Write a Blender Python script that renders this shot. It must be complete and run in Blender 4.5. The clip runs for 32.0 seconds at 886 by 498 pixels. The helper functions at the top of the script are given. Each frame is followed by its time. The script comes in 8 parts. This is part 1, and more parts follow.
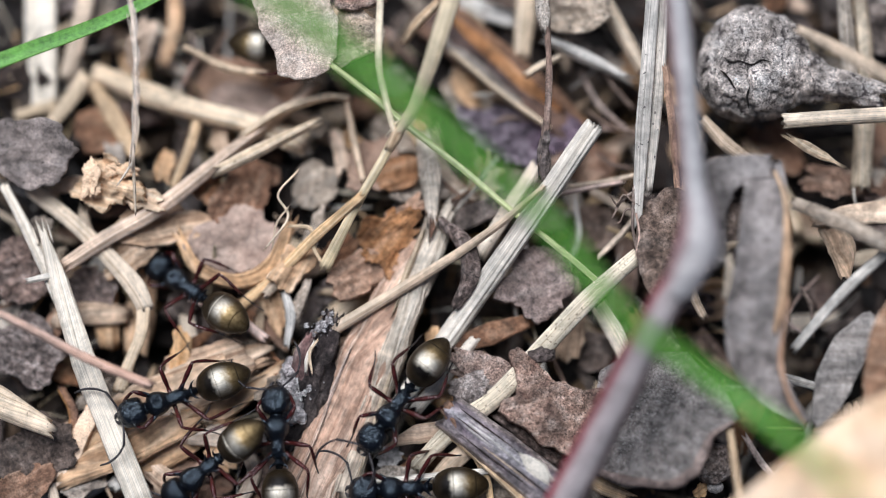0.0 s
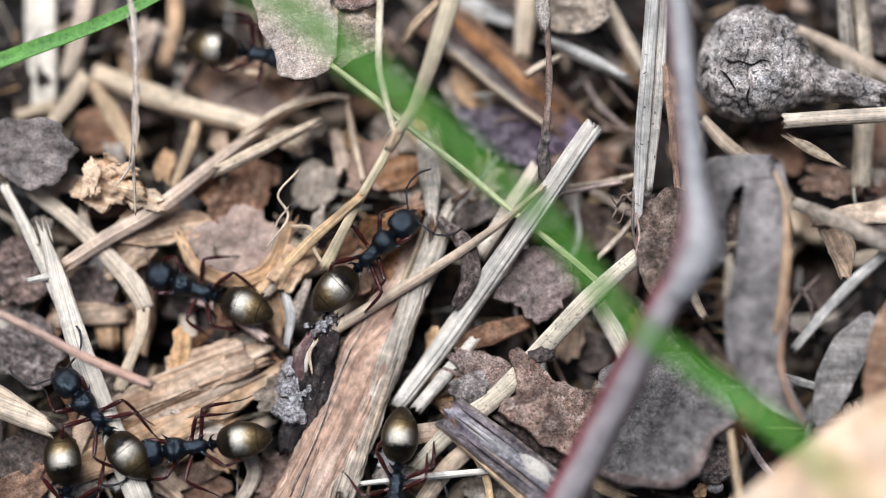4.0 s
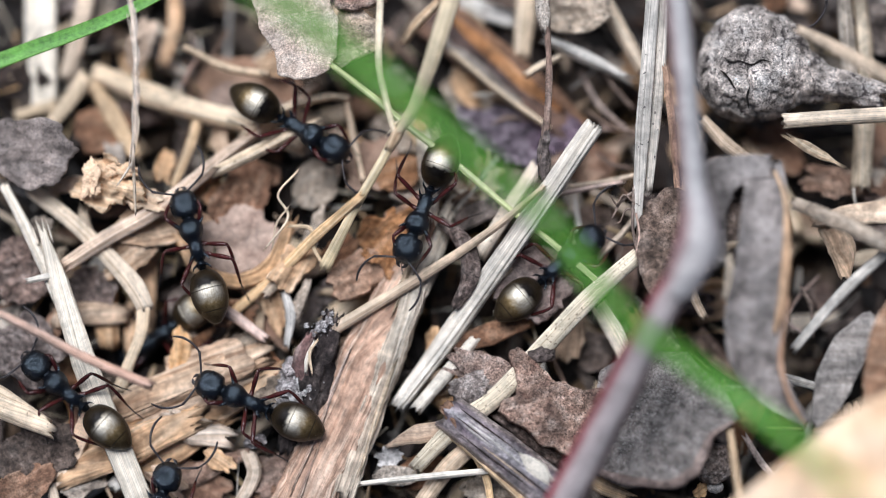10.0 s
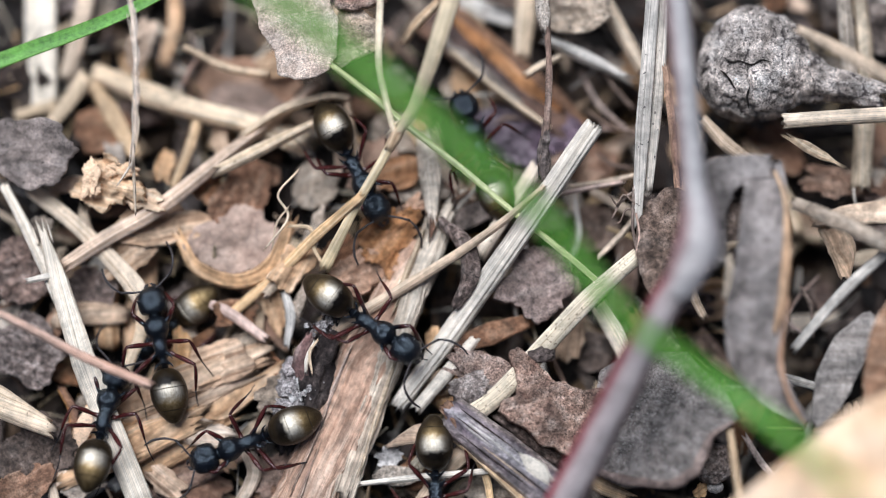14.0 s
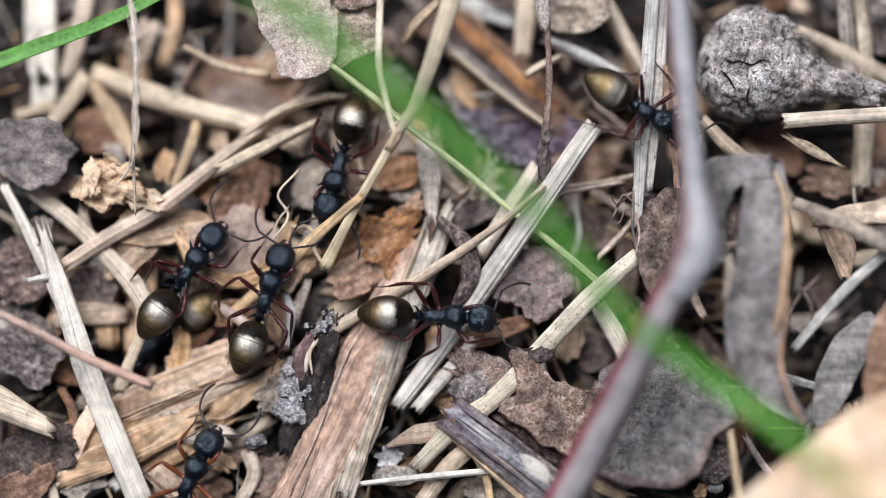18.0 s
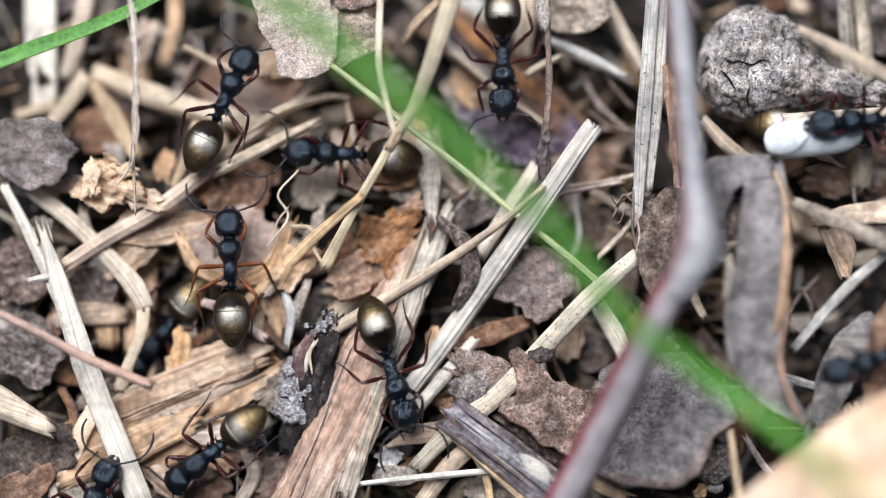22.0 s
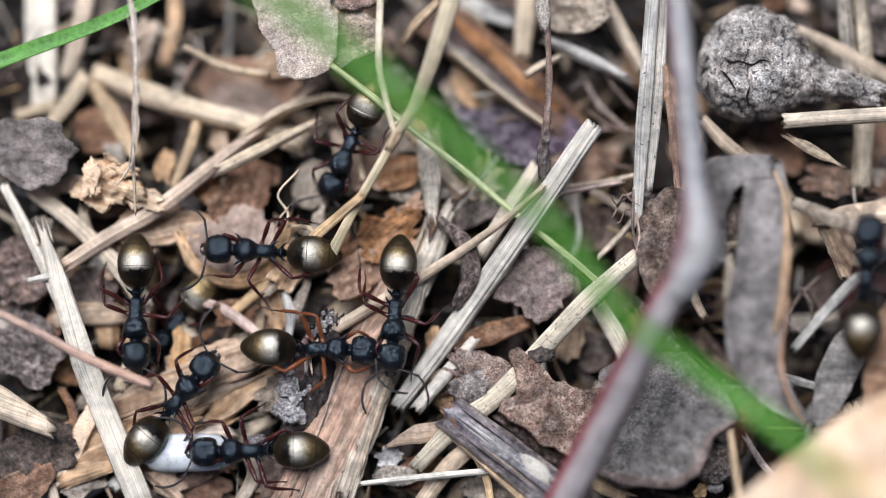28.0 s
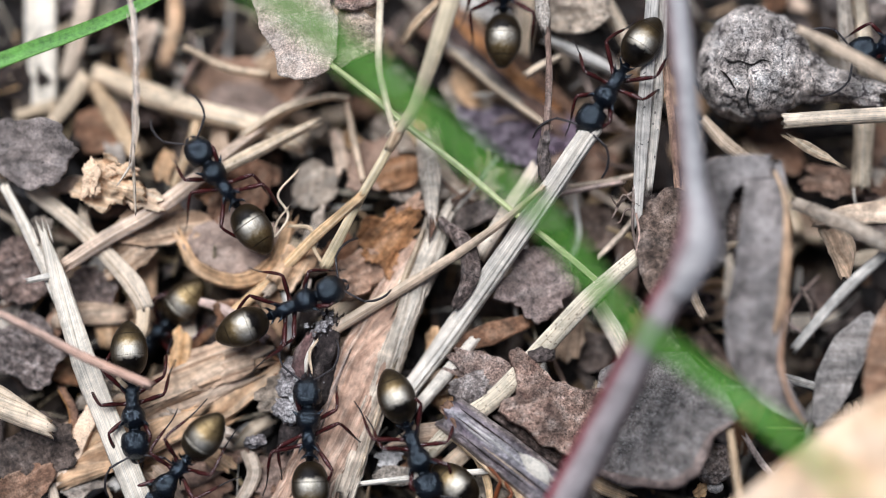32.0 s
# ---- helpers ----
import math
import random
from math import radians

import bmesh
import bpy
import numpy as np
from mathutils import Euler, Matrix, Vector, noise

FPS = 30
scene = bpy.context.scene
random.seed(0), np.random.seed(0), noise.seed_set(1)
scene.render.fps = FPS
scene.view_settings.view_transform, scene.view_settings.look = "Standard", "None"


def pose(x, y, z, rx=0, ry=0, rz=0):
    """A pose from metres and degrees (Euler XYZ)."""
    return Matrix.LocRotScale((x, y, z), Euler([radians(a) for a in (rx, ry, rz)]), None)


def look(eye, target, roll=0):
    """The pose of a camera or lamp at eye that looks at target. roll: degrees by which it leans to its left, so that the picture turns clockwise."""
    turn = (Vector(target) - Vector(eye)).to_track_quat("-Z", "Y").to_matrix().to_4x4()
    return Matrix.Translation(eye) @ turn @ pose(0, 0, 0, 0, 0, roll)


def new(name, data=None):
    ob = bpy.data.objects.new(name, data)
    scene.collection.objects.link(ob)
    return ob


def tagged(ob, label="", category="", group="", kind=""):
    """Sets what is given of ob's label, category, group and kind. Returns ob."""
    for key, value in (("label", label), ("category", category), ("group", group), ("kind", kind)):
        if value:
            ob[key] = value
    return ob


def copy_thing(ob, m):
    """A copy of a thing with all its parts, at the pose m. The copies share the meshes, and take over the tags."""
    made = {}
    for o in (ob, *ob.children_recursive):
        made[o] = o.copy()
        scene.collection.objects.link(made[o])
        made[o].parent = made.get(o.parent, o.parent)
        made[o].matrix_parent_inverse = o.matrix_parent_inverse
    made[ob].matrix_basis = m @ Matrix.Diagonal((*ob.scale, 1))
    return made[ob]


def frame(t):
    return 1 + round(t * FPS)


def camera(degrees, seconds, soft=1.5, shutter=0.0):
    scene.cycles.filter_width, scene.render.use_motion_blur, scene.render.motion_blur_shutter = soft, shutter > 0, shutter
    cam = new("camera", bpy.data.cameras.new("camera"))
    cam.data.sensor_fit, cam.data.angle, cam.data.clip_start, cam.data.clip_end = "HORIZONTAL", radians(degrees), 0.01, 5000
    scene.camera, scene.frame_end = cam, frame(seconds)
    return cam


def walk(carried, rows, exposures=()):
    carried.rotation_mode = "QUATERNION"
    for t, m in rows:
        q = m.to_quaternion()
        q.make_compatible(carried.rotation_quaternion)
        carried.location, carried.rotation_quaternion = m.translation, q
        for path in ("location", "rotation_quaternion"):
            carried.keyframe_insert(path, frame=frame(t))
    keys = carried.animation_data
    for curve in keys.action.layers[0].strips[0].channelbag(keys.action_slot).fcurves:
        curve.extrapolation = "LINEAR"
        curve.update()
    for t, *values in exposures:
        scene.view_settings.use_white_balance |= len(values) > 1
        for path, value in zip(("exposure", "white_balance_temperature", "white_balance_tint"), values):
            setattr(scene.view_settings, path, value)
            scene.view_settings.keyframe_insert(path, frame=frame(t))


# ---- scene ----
cam = camera(20, 32.0, soft=1.0)
cam.data.dof.use_dof = True
cam.data.dof.focus_distance = 0.1515
cam.data.dof.aperture_fstop = 7.8
STAND = look((0.0, -0.0162, 0.15415), (0, 0, 0))
walk(cam, [(0.0, STAND), (32.0, STAND)], exposures=[(t, stops - 0.03, 5690, 10) for t, stops in ((0, 0.64), (3.5, 0.65), (7, 0.63), (8, 0.74), (9, 0.74), (12, 0.71), (14.5, 0.69), (17, 0.64), (19.5, 0.63), (20.5, 0.7), (21, 0.77), (22, 0.79), (24.5, 0.8), (26, 0.74), (28, 0.66), (32, 0.67))])

# ---- light: open shade under a bright, hazy sky ----
world = bpy.data.worlds.new("sky")
scene.world = world
world.use_nodes = True
sky = world.node_tree.nodes.new("ShaderNodeTexSky")
sky.sky_type, sky.sun_disc = "NISHITA", False
sky.sun_elevation, sky.sun_rotation = radians(62), radians(-25)
sky.dust_density, sky.ozone_density = 4.0, 1.0
back = world.node_tree.nodes["Background"]
back.inputs["Strength"].default_value = 0.0215
world.node_tree.links.new(sky.outputs["Color"], back.inputs["Color"])
sun = new("sun", bpy.data.lights.new("sun", "SUN"))
sun.data.energy, sun.data.angle, sun.data.color = 3.2, radians(40), (1.0, 0.97, 0.93)
sun.matrix_world = look((-0.20, 0.43, 0.90), (0, 0, 0))

MM = 0.001


# ---- materials ----
def shader(name):
    m = bpy.data.materials.new(name)
    m.use_nodes = True
    tree = m.node_tree
    return m, tree, tree.nodes["Principled BSDF"]


def node(tree, kind, **values):
    n = tree.nodes.new("ShaderNode" + kind)
    for key, value in values.items():
        if key in n.inputs:
            n.inputs[key].default_value = value
    return n


def ramp(tree, source, stops):
    n = tree.nodes.new("ShaderNodeValToRGB")
    e = n.color_ramp.elements
    while len(e) < len(stops):
        e.new(0.5)
    for el, (at, c) in zip(e, stops):
        el.position, el.color = at, (c if len(c) == 4 else (*c, 1))
    tree.links.new(source, n.inputs["Fac"])
    return n.outputs["Color"]


def maths(tree, op, a, b=0.5):
    n = tree.nodes.new("ShaderNodeMath")
    n.operation = op
    for i, v in enumerate((a, b)):
        if isinstance(v, (int, float)):
            n.inputs[i].default_value = v
        else:
            tree.links.new(v, n.inputs[i])
    return n.outputs[0]


def mixed(tree, how, fac, a, b):
    n = tree.nodes.new("ShaderNodeMix")
    n.data_type, n.blend_type = "RGBA", how
    for i, v in ((0, fac), (6, a), (7, b)):
        if isinstance(v, (int, float)):
            n.inputs[i].default_value = v
        elif isinstance(v, tuple):
            n.inputs[i].default_value = (*v, 1)
        else:
            tree.links.new(v, n.inputs[i])
    return n.outputs[2]


def organic(name, dark, mid, light, grain=(0.2, 3.0), fine=9.0, spots=0.0, spot=(0.03, 0.025, 0.02), rough=0.75,
            bump=0.5, vary=0.25, see=0.0, shine=0.3, islands=False, stain=0.5, uv=True, palette=None, mottle=0.75, sheen_band=None, banded=0.88, coat=0.0, dots=3.4, cracks=0.0, gritty=0.0):
    """Plant matter in millimetre coordinates: streaks along the grain, stains, specks, per-piece tint and fine relief."""
    m, tree, b = shader(name)
    co = tree.nodes.new("ShaderNodeTexCoord")
    info = tree.nodes.new("ShaderNodeNewGeometry" if islands else "ShaderNodeObjectInfo")
    rnd = info.outputs["Random Per Island"] if islands else info.outputs["Random"]
    place = node(tree, "Mapping", Scale=(1000, 1000, 1000))
    tree.links.new(co.outputs["Object"], place.inputs["Vector"])
    along = node(tree, "Mapping", Scale=(grain[0], grain[1], grain[1]))
    tree.links.new(co.outputs["UV"] if uv else place.outputs["Vector"], along.inputs["Vector"])
    shift = tree.nodes.new("ShaderNodeVectorMath")
    shift.operation = "ADD"
    tree.links.new(along.outputs["Vector"], shift.inputs[0])
    tree.links.new(maths(tree, "MULTIPLY", rnd, 37.0), shift.inputs[1])
    n1 = node(tree, "TexNoise", Scale=1.0, Detail=6.0, Roughness=0.62)
    tree.links.new(shift.outputs["Vector"], n1.inputs["Vector"])
    n2 = node(tree, "TexNoise", Scale=0.55, Detail=4.0, Roughness=0.6)
    n3 = node(tree, "TexNoise", Scale=fine, Detail=4.0, Roughness=0.7)
    tree.links.new(place.outputs["Vector"], n2.inputs["Vector"])
    fibrous = uv and grain[1] > 20 * grain[0]
    if fibrous:
        comb = node(tree, "Mapping", Scale=(2.5, 2.5, 2.5))
        tree.links.new(shift.outputs["Vector"], comb.inputs["Vector"])
        n3.inputs["Scale"].default_value = 1.0
    tree.links.new(comb.outputs["Vector"] if fibrous else place.outputs["Vector"], n3.inputs["Vector"])
    col = ramp(tree, n1.outputs["Fac"], [(0.3, dark), (0.5, mid), (0.7, light)])
    # colours round the rod: pale middle paints sky sheen, dark edge a shaded side
    if sheen_band:
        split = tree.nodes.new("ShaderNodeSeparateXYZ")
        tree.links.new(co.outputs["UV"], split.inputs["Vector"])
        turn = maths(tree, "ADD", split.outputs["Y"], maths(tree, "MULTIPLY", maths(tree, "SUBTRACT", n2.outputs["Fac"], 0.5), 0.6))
        col = mixed(tree, "MIX", banded, col, ramp(tree, maths(tree, "MULTIPLY", turn, 1 / math.pi), sheen_band))
    if palette:
        pick = ramp(tree, maths(tree, "FRACT", maths(tree, "MULTIPLY", rnd, 13.7)), [(i / len(palette), c) for i, c in enumerate(palette)])
        pick.node.color_ramp.interpolation = "CONSTANT"
        col = mixed(tree, "MULTIPLY", 1.0, pick, ramp(tree, n1.outputs["Fac"], [(0.3, (0.55,) * 3), (0.7, (1.4,) * 3)]))
    low = ramp(tree, n2.outputs["Fac"], [(0.35, (1 - stain,) * 3), (0.62, (1.15, 1.12, 1.1))])
    col = mixed(tree, "MULTIPLY", 1.0, col, low)
    grit = ramp(tree, n3.outputs["Fac"], [(0.32, (0.55 * (1 - gritty),) * 3), (0.5, (1 - 0.1 * gritty,) * 3), (0.66, (1.32 + 0.9 * gritty,) * 3)])
    col = mixed(tree, "MULTIPLY", 0.85, col, grit)
    n5 = node(tree, "TexNoise", Scale=2.3, Detail=8.0, Roughness=0.68)
    tree.links.new(place.outputs["Vector"], n5.inputs["Vector"])
    col = mixed(tree, "MULTIPLY", mottle, col, ramp(tree, n5.outputs["Fac"], [(0.36, (0.42,) * 3), (0.5, (0.95,) * 3), (0.66, (1.35,) * 3)]))
    if spots:
        n4 = node(tree, "TexNoise", Scale=dots, Detail=2.0, Roughness=0.5)
        tree.links.new(place.outputs["Vector"], n4.inputs["Vector"])
        edge = ramp(tree, n4.outputs["Fac"], [(0.70 - spots, (0, 0, 0)), (0.75 - spots, (1, 1, 1))])
        col = mixed(tree, "MIX", maths(tree, "MULTIPLY", edge, 0.8), col, spot)
    if cracks:
        warp = node(tree, "TexNoise", Scale=0.9, Detail=4.0, Roughness=0.6)
        tree.links.new(place.outputs["Vector"], warp.inputs["Vector"])
        bent = tree.nodes.new("ShaderNodeVectorMath")
        bent.operation = "ADD"
        tree.links.new(place.outputs["Vector"], bent.inputs[0])
        tree.links.new(warp.outputs["Color"], bent.inputs[1])
        cell = node(tree, "TexVoronoi", Scale=cracks)
        cell.feature = "DISTANCE_TO_EDGE"
        tree.links.new(bent.outputs["Vector"], cell.inputs["Vector"])
        gap = ramp(tree, maths(tree, "ADD", cell.outputs["Distance"], maths(tree, "MULTIPLY", maths(tree, "SUBTRACT", n2.outputs["Fac"], 0.45), 0.35)), [(0.0, (1, 1, 1)), (0.03, (0, 0, 0))])
        col = mixed(tree, "MIX", maths(tree, "MULTIPLY", gap, 0.85), col, spot)
    hue = node(tree, "HueSaturation")
    tree.links.new(maths(tree, "ADD", maths(tree, "MULTIPLY", rnd, 2 * vary), 1 - vary), hue.inputs["Value"])
    tree.links.new(maths(tree, "ADD", maths(tree, "MULTIPLY", maths(tree, "FRACT", maths(tree, "MULTIPLY", rnd, 7.31)), 0.5), 0.75), hue.inputs["Saturation"])
    tree.links.new(col, hue.inputs["Color"])
    tree.links.new(hue.outputs["Color"], b.inputs["Base Color"])
    b.inputs["Roughness"].default_value = rough
    b.inputs["Specular IOR Level"].default_value = shine
    b.inputs["Coat Weight"].default_value = coat
    b.inputs["Coat Roughness"].default_value = 0.3
    if see:
        b.inputs["Subsurface Weight"].default_value = see
        b.inputs["Subsurface Radius"].default_value = (0.0006, 0.0008, 0.0003)
        b.inputs["Subsurface Scale"].default_value = 1.0
    bm_ = node(tree, "Bump", Strength=bump, Distance=0.0003)
    tree.links.new(maths(tree, "ADD", maths(tree, "ADD", n1.outputs["Fac"], maths(tree, "MULTIPLY", n3.outputs["Fac"], 0.5)), maths(tree, "MULTIPLY", n5.outputs["Fac"], 0.9 * mottle)), bm_.inputs["Height"])
    tree.links.new(bm_.outputs["Normal"], b.inputs["Normal"])
    return m


STRAW = organic("pale_straw", (0.50, 0.375, 0.25), (0.71, 0.58, 0.43), (0.83, 0.72, 0.58), (0.07, 8.0), spots=0.02, spot=(0.14, 0.10, 0.065), mottle=0.25, vary=0.12, stain=0.3)
WHITE = organic("bleached_straw", (0.55, 0.47, 0.36), (0.77, 0.695, 0.58), (0.87, 0.81, 0.71), (0.05, 11.0), spots=0.0, vary=0.1, mottle=0.25, stain=0.3)
TAN = organic("tan_straw", (0.38, 0.25, 0.15), (0.60, 0.45, 0.30), (0.76, 0.62, 0.46), (0.08, 8.0), mottle=0.4, vary=0.15, stain=0.35)
GREYSTRAW = organic("weathered_grey_straw", (0.28, 0.245, 0.205), (0.59, 0.55, 0.49), (0.80, 0.765, 0.70), (0.06, 6.0), spots=0.025, spot=(0.06, 0.05, 0.05), mottle=0.35, vary=0.12, stain=0.4)
PINK = organic("pinkish_dry_stem", (0.33, 0.215, 0.17), (0.57, 0.415, 0.345), (0.70, 0.56, 0.485), (0.15, 5.0), mottle=0.35, stain=0.3)
BROWN = organic("brown_stem", (0.09, 0.055, 0.04), (0.235, 0.16, 0.12), (0.42, 0.32, 0.26), (0.35, 4.0))
WOOD = organic("red_brown_wood", (0.27, 0.16, 0.115), (0.58, 0.42, 0.33), (0.84, 0.70, 0.585), (0.11, 4.5), fine=6.0, bump=1.0, vary=0.05, stain=0.3, mottle=0.55)
PALEWOOD = organic("pale_splintered_wood", (0.34, 0.25, 0.18), (0.66, 0.55, 0.42), (0.82, 0.74, 0.61), (0.08, 6.0), bump=0.9, mottle=0.45, vary=0.1)
BARKORANGE = organic("orange_brown_bark", (0.12, 0.085, 0.08), (0.27, 0.16, 0.11), (0.64, 0.31, 0.09), (0.05, 1.0), bump=0.9, mottle=0.6)
BARK = organic("rough_bark", (0.05, 0.034, 0.029), (0.205, 0.155, 0.135), (0.41, 0.34, 0.305), (1.3, 2.0), fine=4.0, bump=1.0, spots=0.06, mottle=1.0, gritty=0.5)
PINKBARK = organic("pitted_pink_bark", (0.19, 0.125, 0.105), (0.42, 0.31, 0.258), (0.64, 0.53, 0.465), (1.2, 1.6), fine=9.0, bump=1.0, spots=0.10, spot=(0.03, 0.018, 0.018), mottle=0.5, vary=0.03, dots=6.5, gritty=0.75)
# tan and purple bands are its own; the pale bluish middle paints its highlight
STEM = organic("purple_grey_glossy_stem", (0.085, 0.062, 0.078), (0.33, 0.295, 0.305), (0.72, 0.69, 0.68), (0.22, 2.4), fine=5.0, bump=0.8, rough=0.3, mottle=0.9, banded=0.55, coat=0.35, shine=0.5, stain=0.55, vary=0.02, gritty=0.25, sheen_band=[(0.0, (0.46, 0.34, 0.22)), (0.14, (0.20, 0.145, 0.13)), (0.3, (0.30, 0.26, 0.26)), (0.42, (0.07, 0.045, 0.07)), (0.52, (0.36, 0.345, 0.375)), (0.64, (0.20, 0.17, 0.19)), (0.74, (0.10, 0.075, 0.095)), (0.86, (0.36, 0.30, 0.25)), (1.0, (0.25, 0.19, 0.17))])
GREYLEAF = organic("grey_dead_leaf", (0.064, 0.046, 0.037), (0.172, 0.132, 0.11), (0.31, 0.255, 0.222), (0.9, 0.9), fine=6.0, bump=0.9, spots=0.05, mottle=0.9, gritty=0.4)
BROWNLEAF = organic("brown_dead_leaf", (0.13, 0.07, 0.046), (0.29, 0.17, 0.112), (0.49, 0.335, 0.24), (0.5, 1.6), bump=0.8, mottle=0.75)
TANLEAF = organic("tan_dead_leaf", (0.29, 0.165, 0.09), (0.57, 0.385, 0.24), (0.75, 0.57, 0.405), (0.12, 3.0), bump=0.7, mottle=0.42, stain=0.4)
RUST = organic("rust_orange_chip", (0.20, 0.09, 0.042), (0.46, 0.245, 0.125), (0.68, 0.43, 0.27), (0.3, 2.0), bump=0.8, mottle=0.5)
YELLOWSTRAW = organic("yellow_dry_straw", (0.50, 0.395, 0.24), (0.74, 0.62, 0.42), (0.85, 0.76, 0.57), (0.06, 7.0), mottle=0.2, vary=0.08, stain=0.25)
SPECKLED = organic("speckled_yellow_straw", (0.46, 0.37, 0.24), (0.70, 0.605, 0.44), (0.82, 0.74, 0.58), (0.06, 7.0), mottle=0.25, vary=0.02, stain=0.25, spots=0.09, spot=(0.16, 0.105, 0.065), dots=6.5)
SMOOTHBROWN = organic("smooth_brown_leaf", (0.21, 0.135, 0.10), (0.35, 0.245, 0.185), (0.46, 0.34, 0.265), (0.4, 0.8), fine=7.0, bump=0.4, mottle=0.3, stain=0.3, vary=0.12)
PALELEAF = organic("pale_papery_leaf", (0.24, 0.19, 0.15), (0.44, 0.37, 0.30), (0.60, 0.53, 0.45), (0.5, 1.8), fine=8.0, bump=0.8, spots=0.02, mottle=0.65, gritty=0.3)
ORANGELEAF = organic("orange_tan_leaf", (0.60, 0.41, 0.27), (0.76, 0.57, 0.41), (0.85, 0.69, 0.54), (0.3, 0.3), bump=0.3, vary=0.05, stain=0.15, mottle=0.15)
GREEN = organic("grass_green", (0.105, 0.235, 0.058), (0.132, 0.28, 0.074), (0.165, 0.325, 0.10), (0.1, 1.6), fine=3.0, bump=0.1, rough=0.55, vary=0.05, see=0.25, stain=0.12, mottle=0.08)
PALEGREEN = organic("yellow_green_straw", (0.36, 0.38, 0.15), (0.56, 0.57, 0.28), (0.70, 0.69, 0.43), (0.1, 4.0), mottle=0.3, vary=0.05, stain=0.2)
# maroon bark; pale grey middle paints sky reflection, near-black edge the shaded side
REDTWIG = organic("red_purple_twig", (0.085, 0.028, 0.032), (0.19, 0.14, 0.14), (0.42, 0.39, 0.385), (0.08, 1.3), rough=0.4, bump=0.4, vary=0.02, mottle=0.5, coat=0.3, stain=0.3, sheen_band=[(0.0, (0.14, 0.018, 0.03)), (0.2, (0.25, 0.05, 0.065)), (0.34, (0.34, 0.285, 0.285)), (0.66, (0.33, 0.31, 0.31)), (0.8, (0.14, 0.09, 0.095)), (1.0, (0.05, 0.02, 0.03))])
SMOOTHLEAF = organic("smooth_grey_leaf", (0.135, 0.115, 0.105), (0.265, 0.23, 0.213), (0.41, 0.365, 0.342), (0.5, 1.2), fine=7.0, bump=0.6, spots=0.03, mottle=0.55, vary=0.08)
# the grey strip on top paints the sky's reflection on purplish bark
TWIG = organic("purple_grey_twig", (0.15, 0.105, 0.105), (0.31, 0.285, 0.285), (0.48, 0.465, 0.46), (0.12, 0.7), rough=0.45, bump=0.4, vary=0.02, mottle=0.35, coat=0.15, stain=0.25, sheen_band=[(0.0, (0.19, 0.06, 0.08)), (0.22, (0.29, 0.20, 0.205)), (0.4, (0.41, 0.395, 0.39)), (0.7, (0.38, 0.37, 0.375)), (0.88, (0.19, 0.17, 0.185)), (1.0, (0.10, 0.07, 0.09))])
NUT = organic("grey_weathered_capsule", (0.08, 0.062, 0.052), (0.68, 0.59, 0.525), (0.98, 0.91, 0.85), (0.8, 0.8), fine=9.0, bump=1.0, uv=False, vary=0.02, stain=0.62, spots=0.11, spot=(0.03, 0.02, 0.022), mottle=1.0, dots=5.0, cracks=0.5, gritty=0.6)
CREAM = organic("cream_worn_skin", (0.50, 0.46, 0.40), (0.68, 0.64, 0.57), (0.80, 0.77, 0.71), (0.1, 1.5), bump=0.4, vary=0.03, mottle=0.25, stain=0.2)
PALEGREY = organic("pale_grey_leaf", (0.185, 0.165, 0.15), (0.30, 0.275, 0.255), (0.42, 0.39, 0.365), (0.15, 2.4), bump=0.8, mottle=0.5, vary=0.05, stain=0.3)
DULLBROWN = organic("dull_brown_twig", (0.16, 0.115, 0.095), (0.33, 0.25, 0.215), (0.52, 0.43, 0.38), (0.3, 3.0), bump=0.8, mottle=0.7, vary=0.05)
SMOOTHBARK = organic("brown_flaky_bark", (0.15, 0.10, 0.085), (0.31, 0.22, 0.185), (0.47, 0.36, 0.31), (0.6, 1.2), fine=8.0, bump=0.8, spots=0.03, mottle=0.6, vary=0.05, gritty=0.3)
PINKISH = organic("pale_leaf_fibre", (0.46, 0.36, 0.28), (0.72, 0.61, 0.51), (0.84, 0.76, 0.67), (0.05, 9.0), mottle=0.25, vary=0.08, stain=0.3)
PINKTAN = organic("pinkish_tan_straw", (0.44, 0.315, 0.225), (0.68, 0.535, 0.42), (0.80, 0.68, 0.57), (0.07, 7.0), mottle=0.4, vary=0.06, stain=0.35)
ORANGESTRAW = organic("orange_tan_straw", (0.56, 0.37, 0.215), (0.75, 0.545, 0.345), (0.85, 0.68, 0.48), (0.06, 7.0), mottle=0.25, vary=0.06, stain=0.3)
ORANGESCRAP = organic("orange_leaf_scrap", (0.55, 0.345, 0.195), (0.76, 0.54, 0.345), (0.86, 0.69, 0.49), (0.1, 3.0), bump=0.6, mottle=0.4, vary=0.1)
GREYSPECK = organic("grey_leaf_with_pale_grains", (0.12, 0.105, 0.098), (0.26, 0.235, 0.22), (0.42, 0.385, 0.365), (0.6, 0.9), fine=8.0, bump=1.0, spots=0.11, spot=(0.52, 0.50, 0.48), mottle=0.9, dots=12.0, vary=0.03, gritty=0.6)
PINKLEAF = organic("pinkish_tan_leaf", (0.36, 0.26, 0.20), (0.56, 0.435, 0.345), (0.70, 0.58, 0.48), (0.8, 1.2), fine=8.0, bump=0.8, spots=0.03, spot=(0.25, 0.19, 0.15), mottle=0.4, vary=0.03, stain=0.25, gritty=0.35)
PURPLEBARK = organic("purple_grey_bark", (0.05, 0.035, 0.05), (0.18, 0.135, 0.17), (0.44, 0.37, 0.42), (1.6, 2.2), fine=5.0, bump=1.0, mottle=1.0, vary=0.05, gritty=0.6)
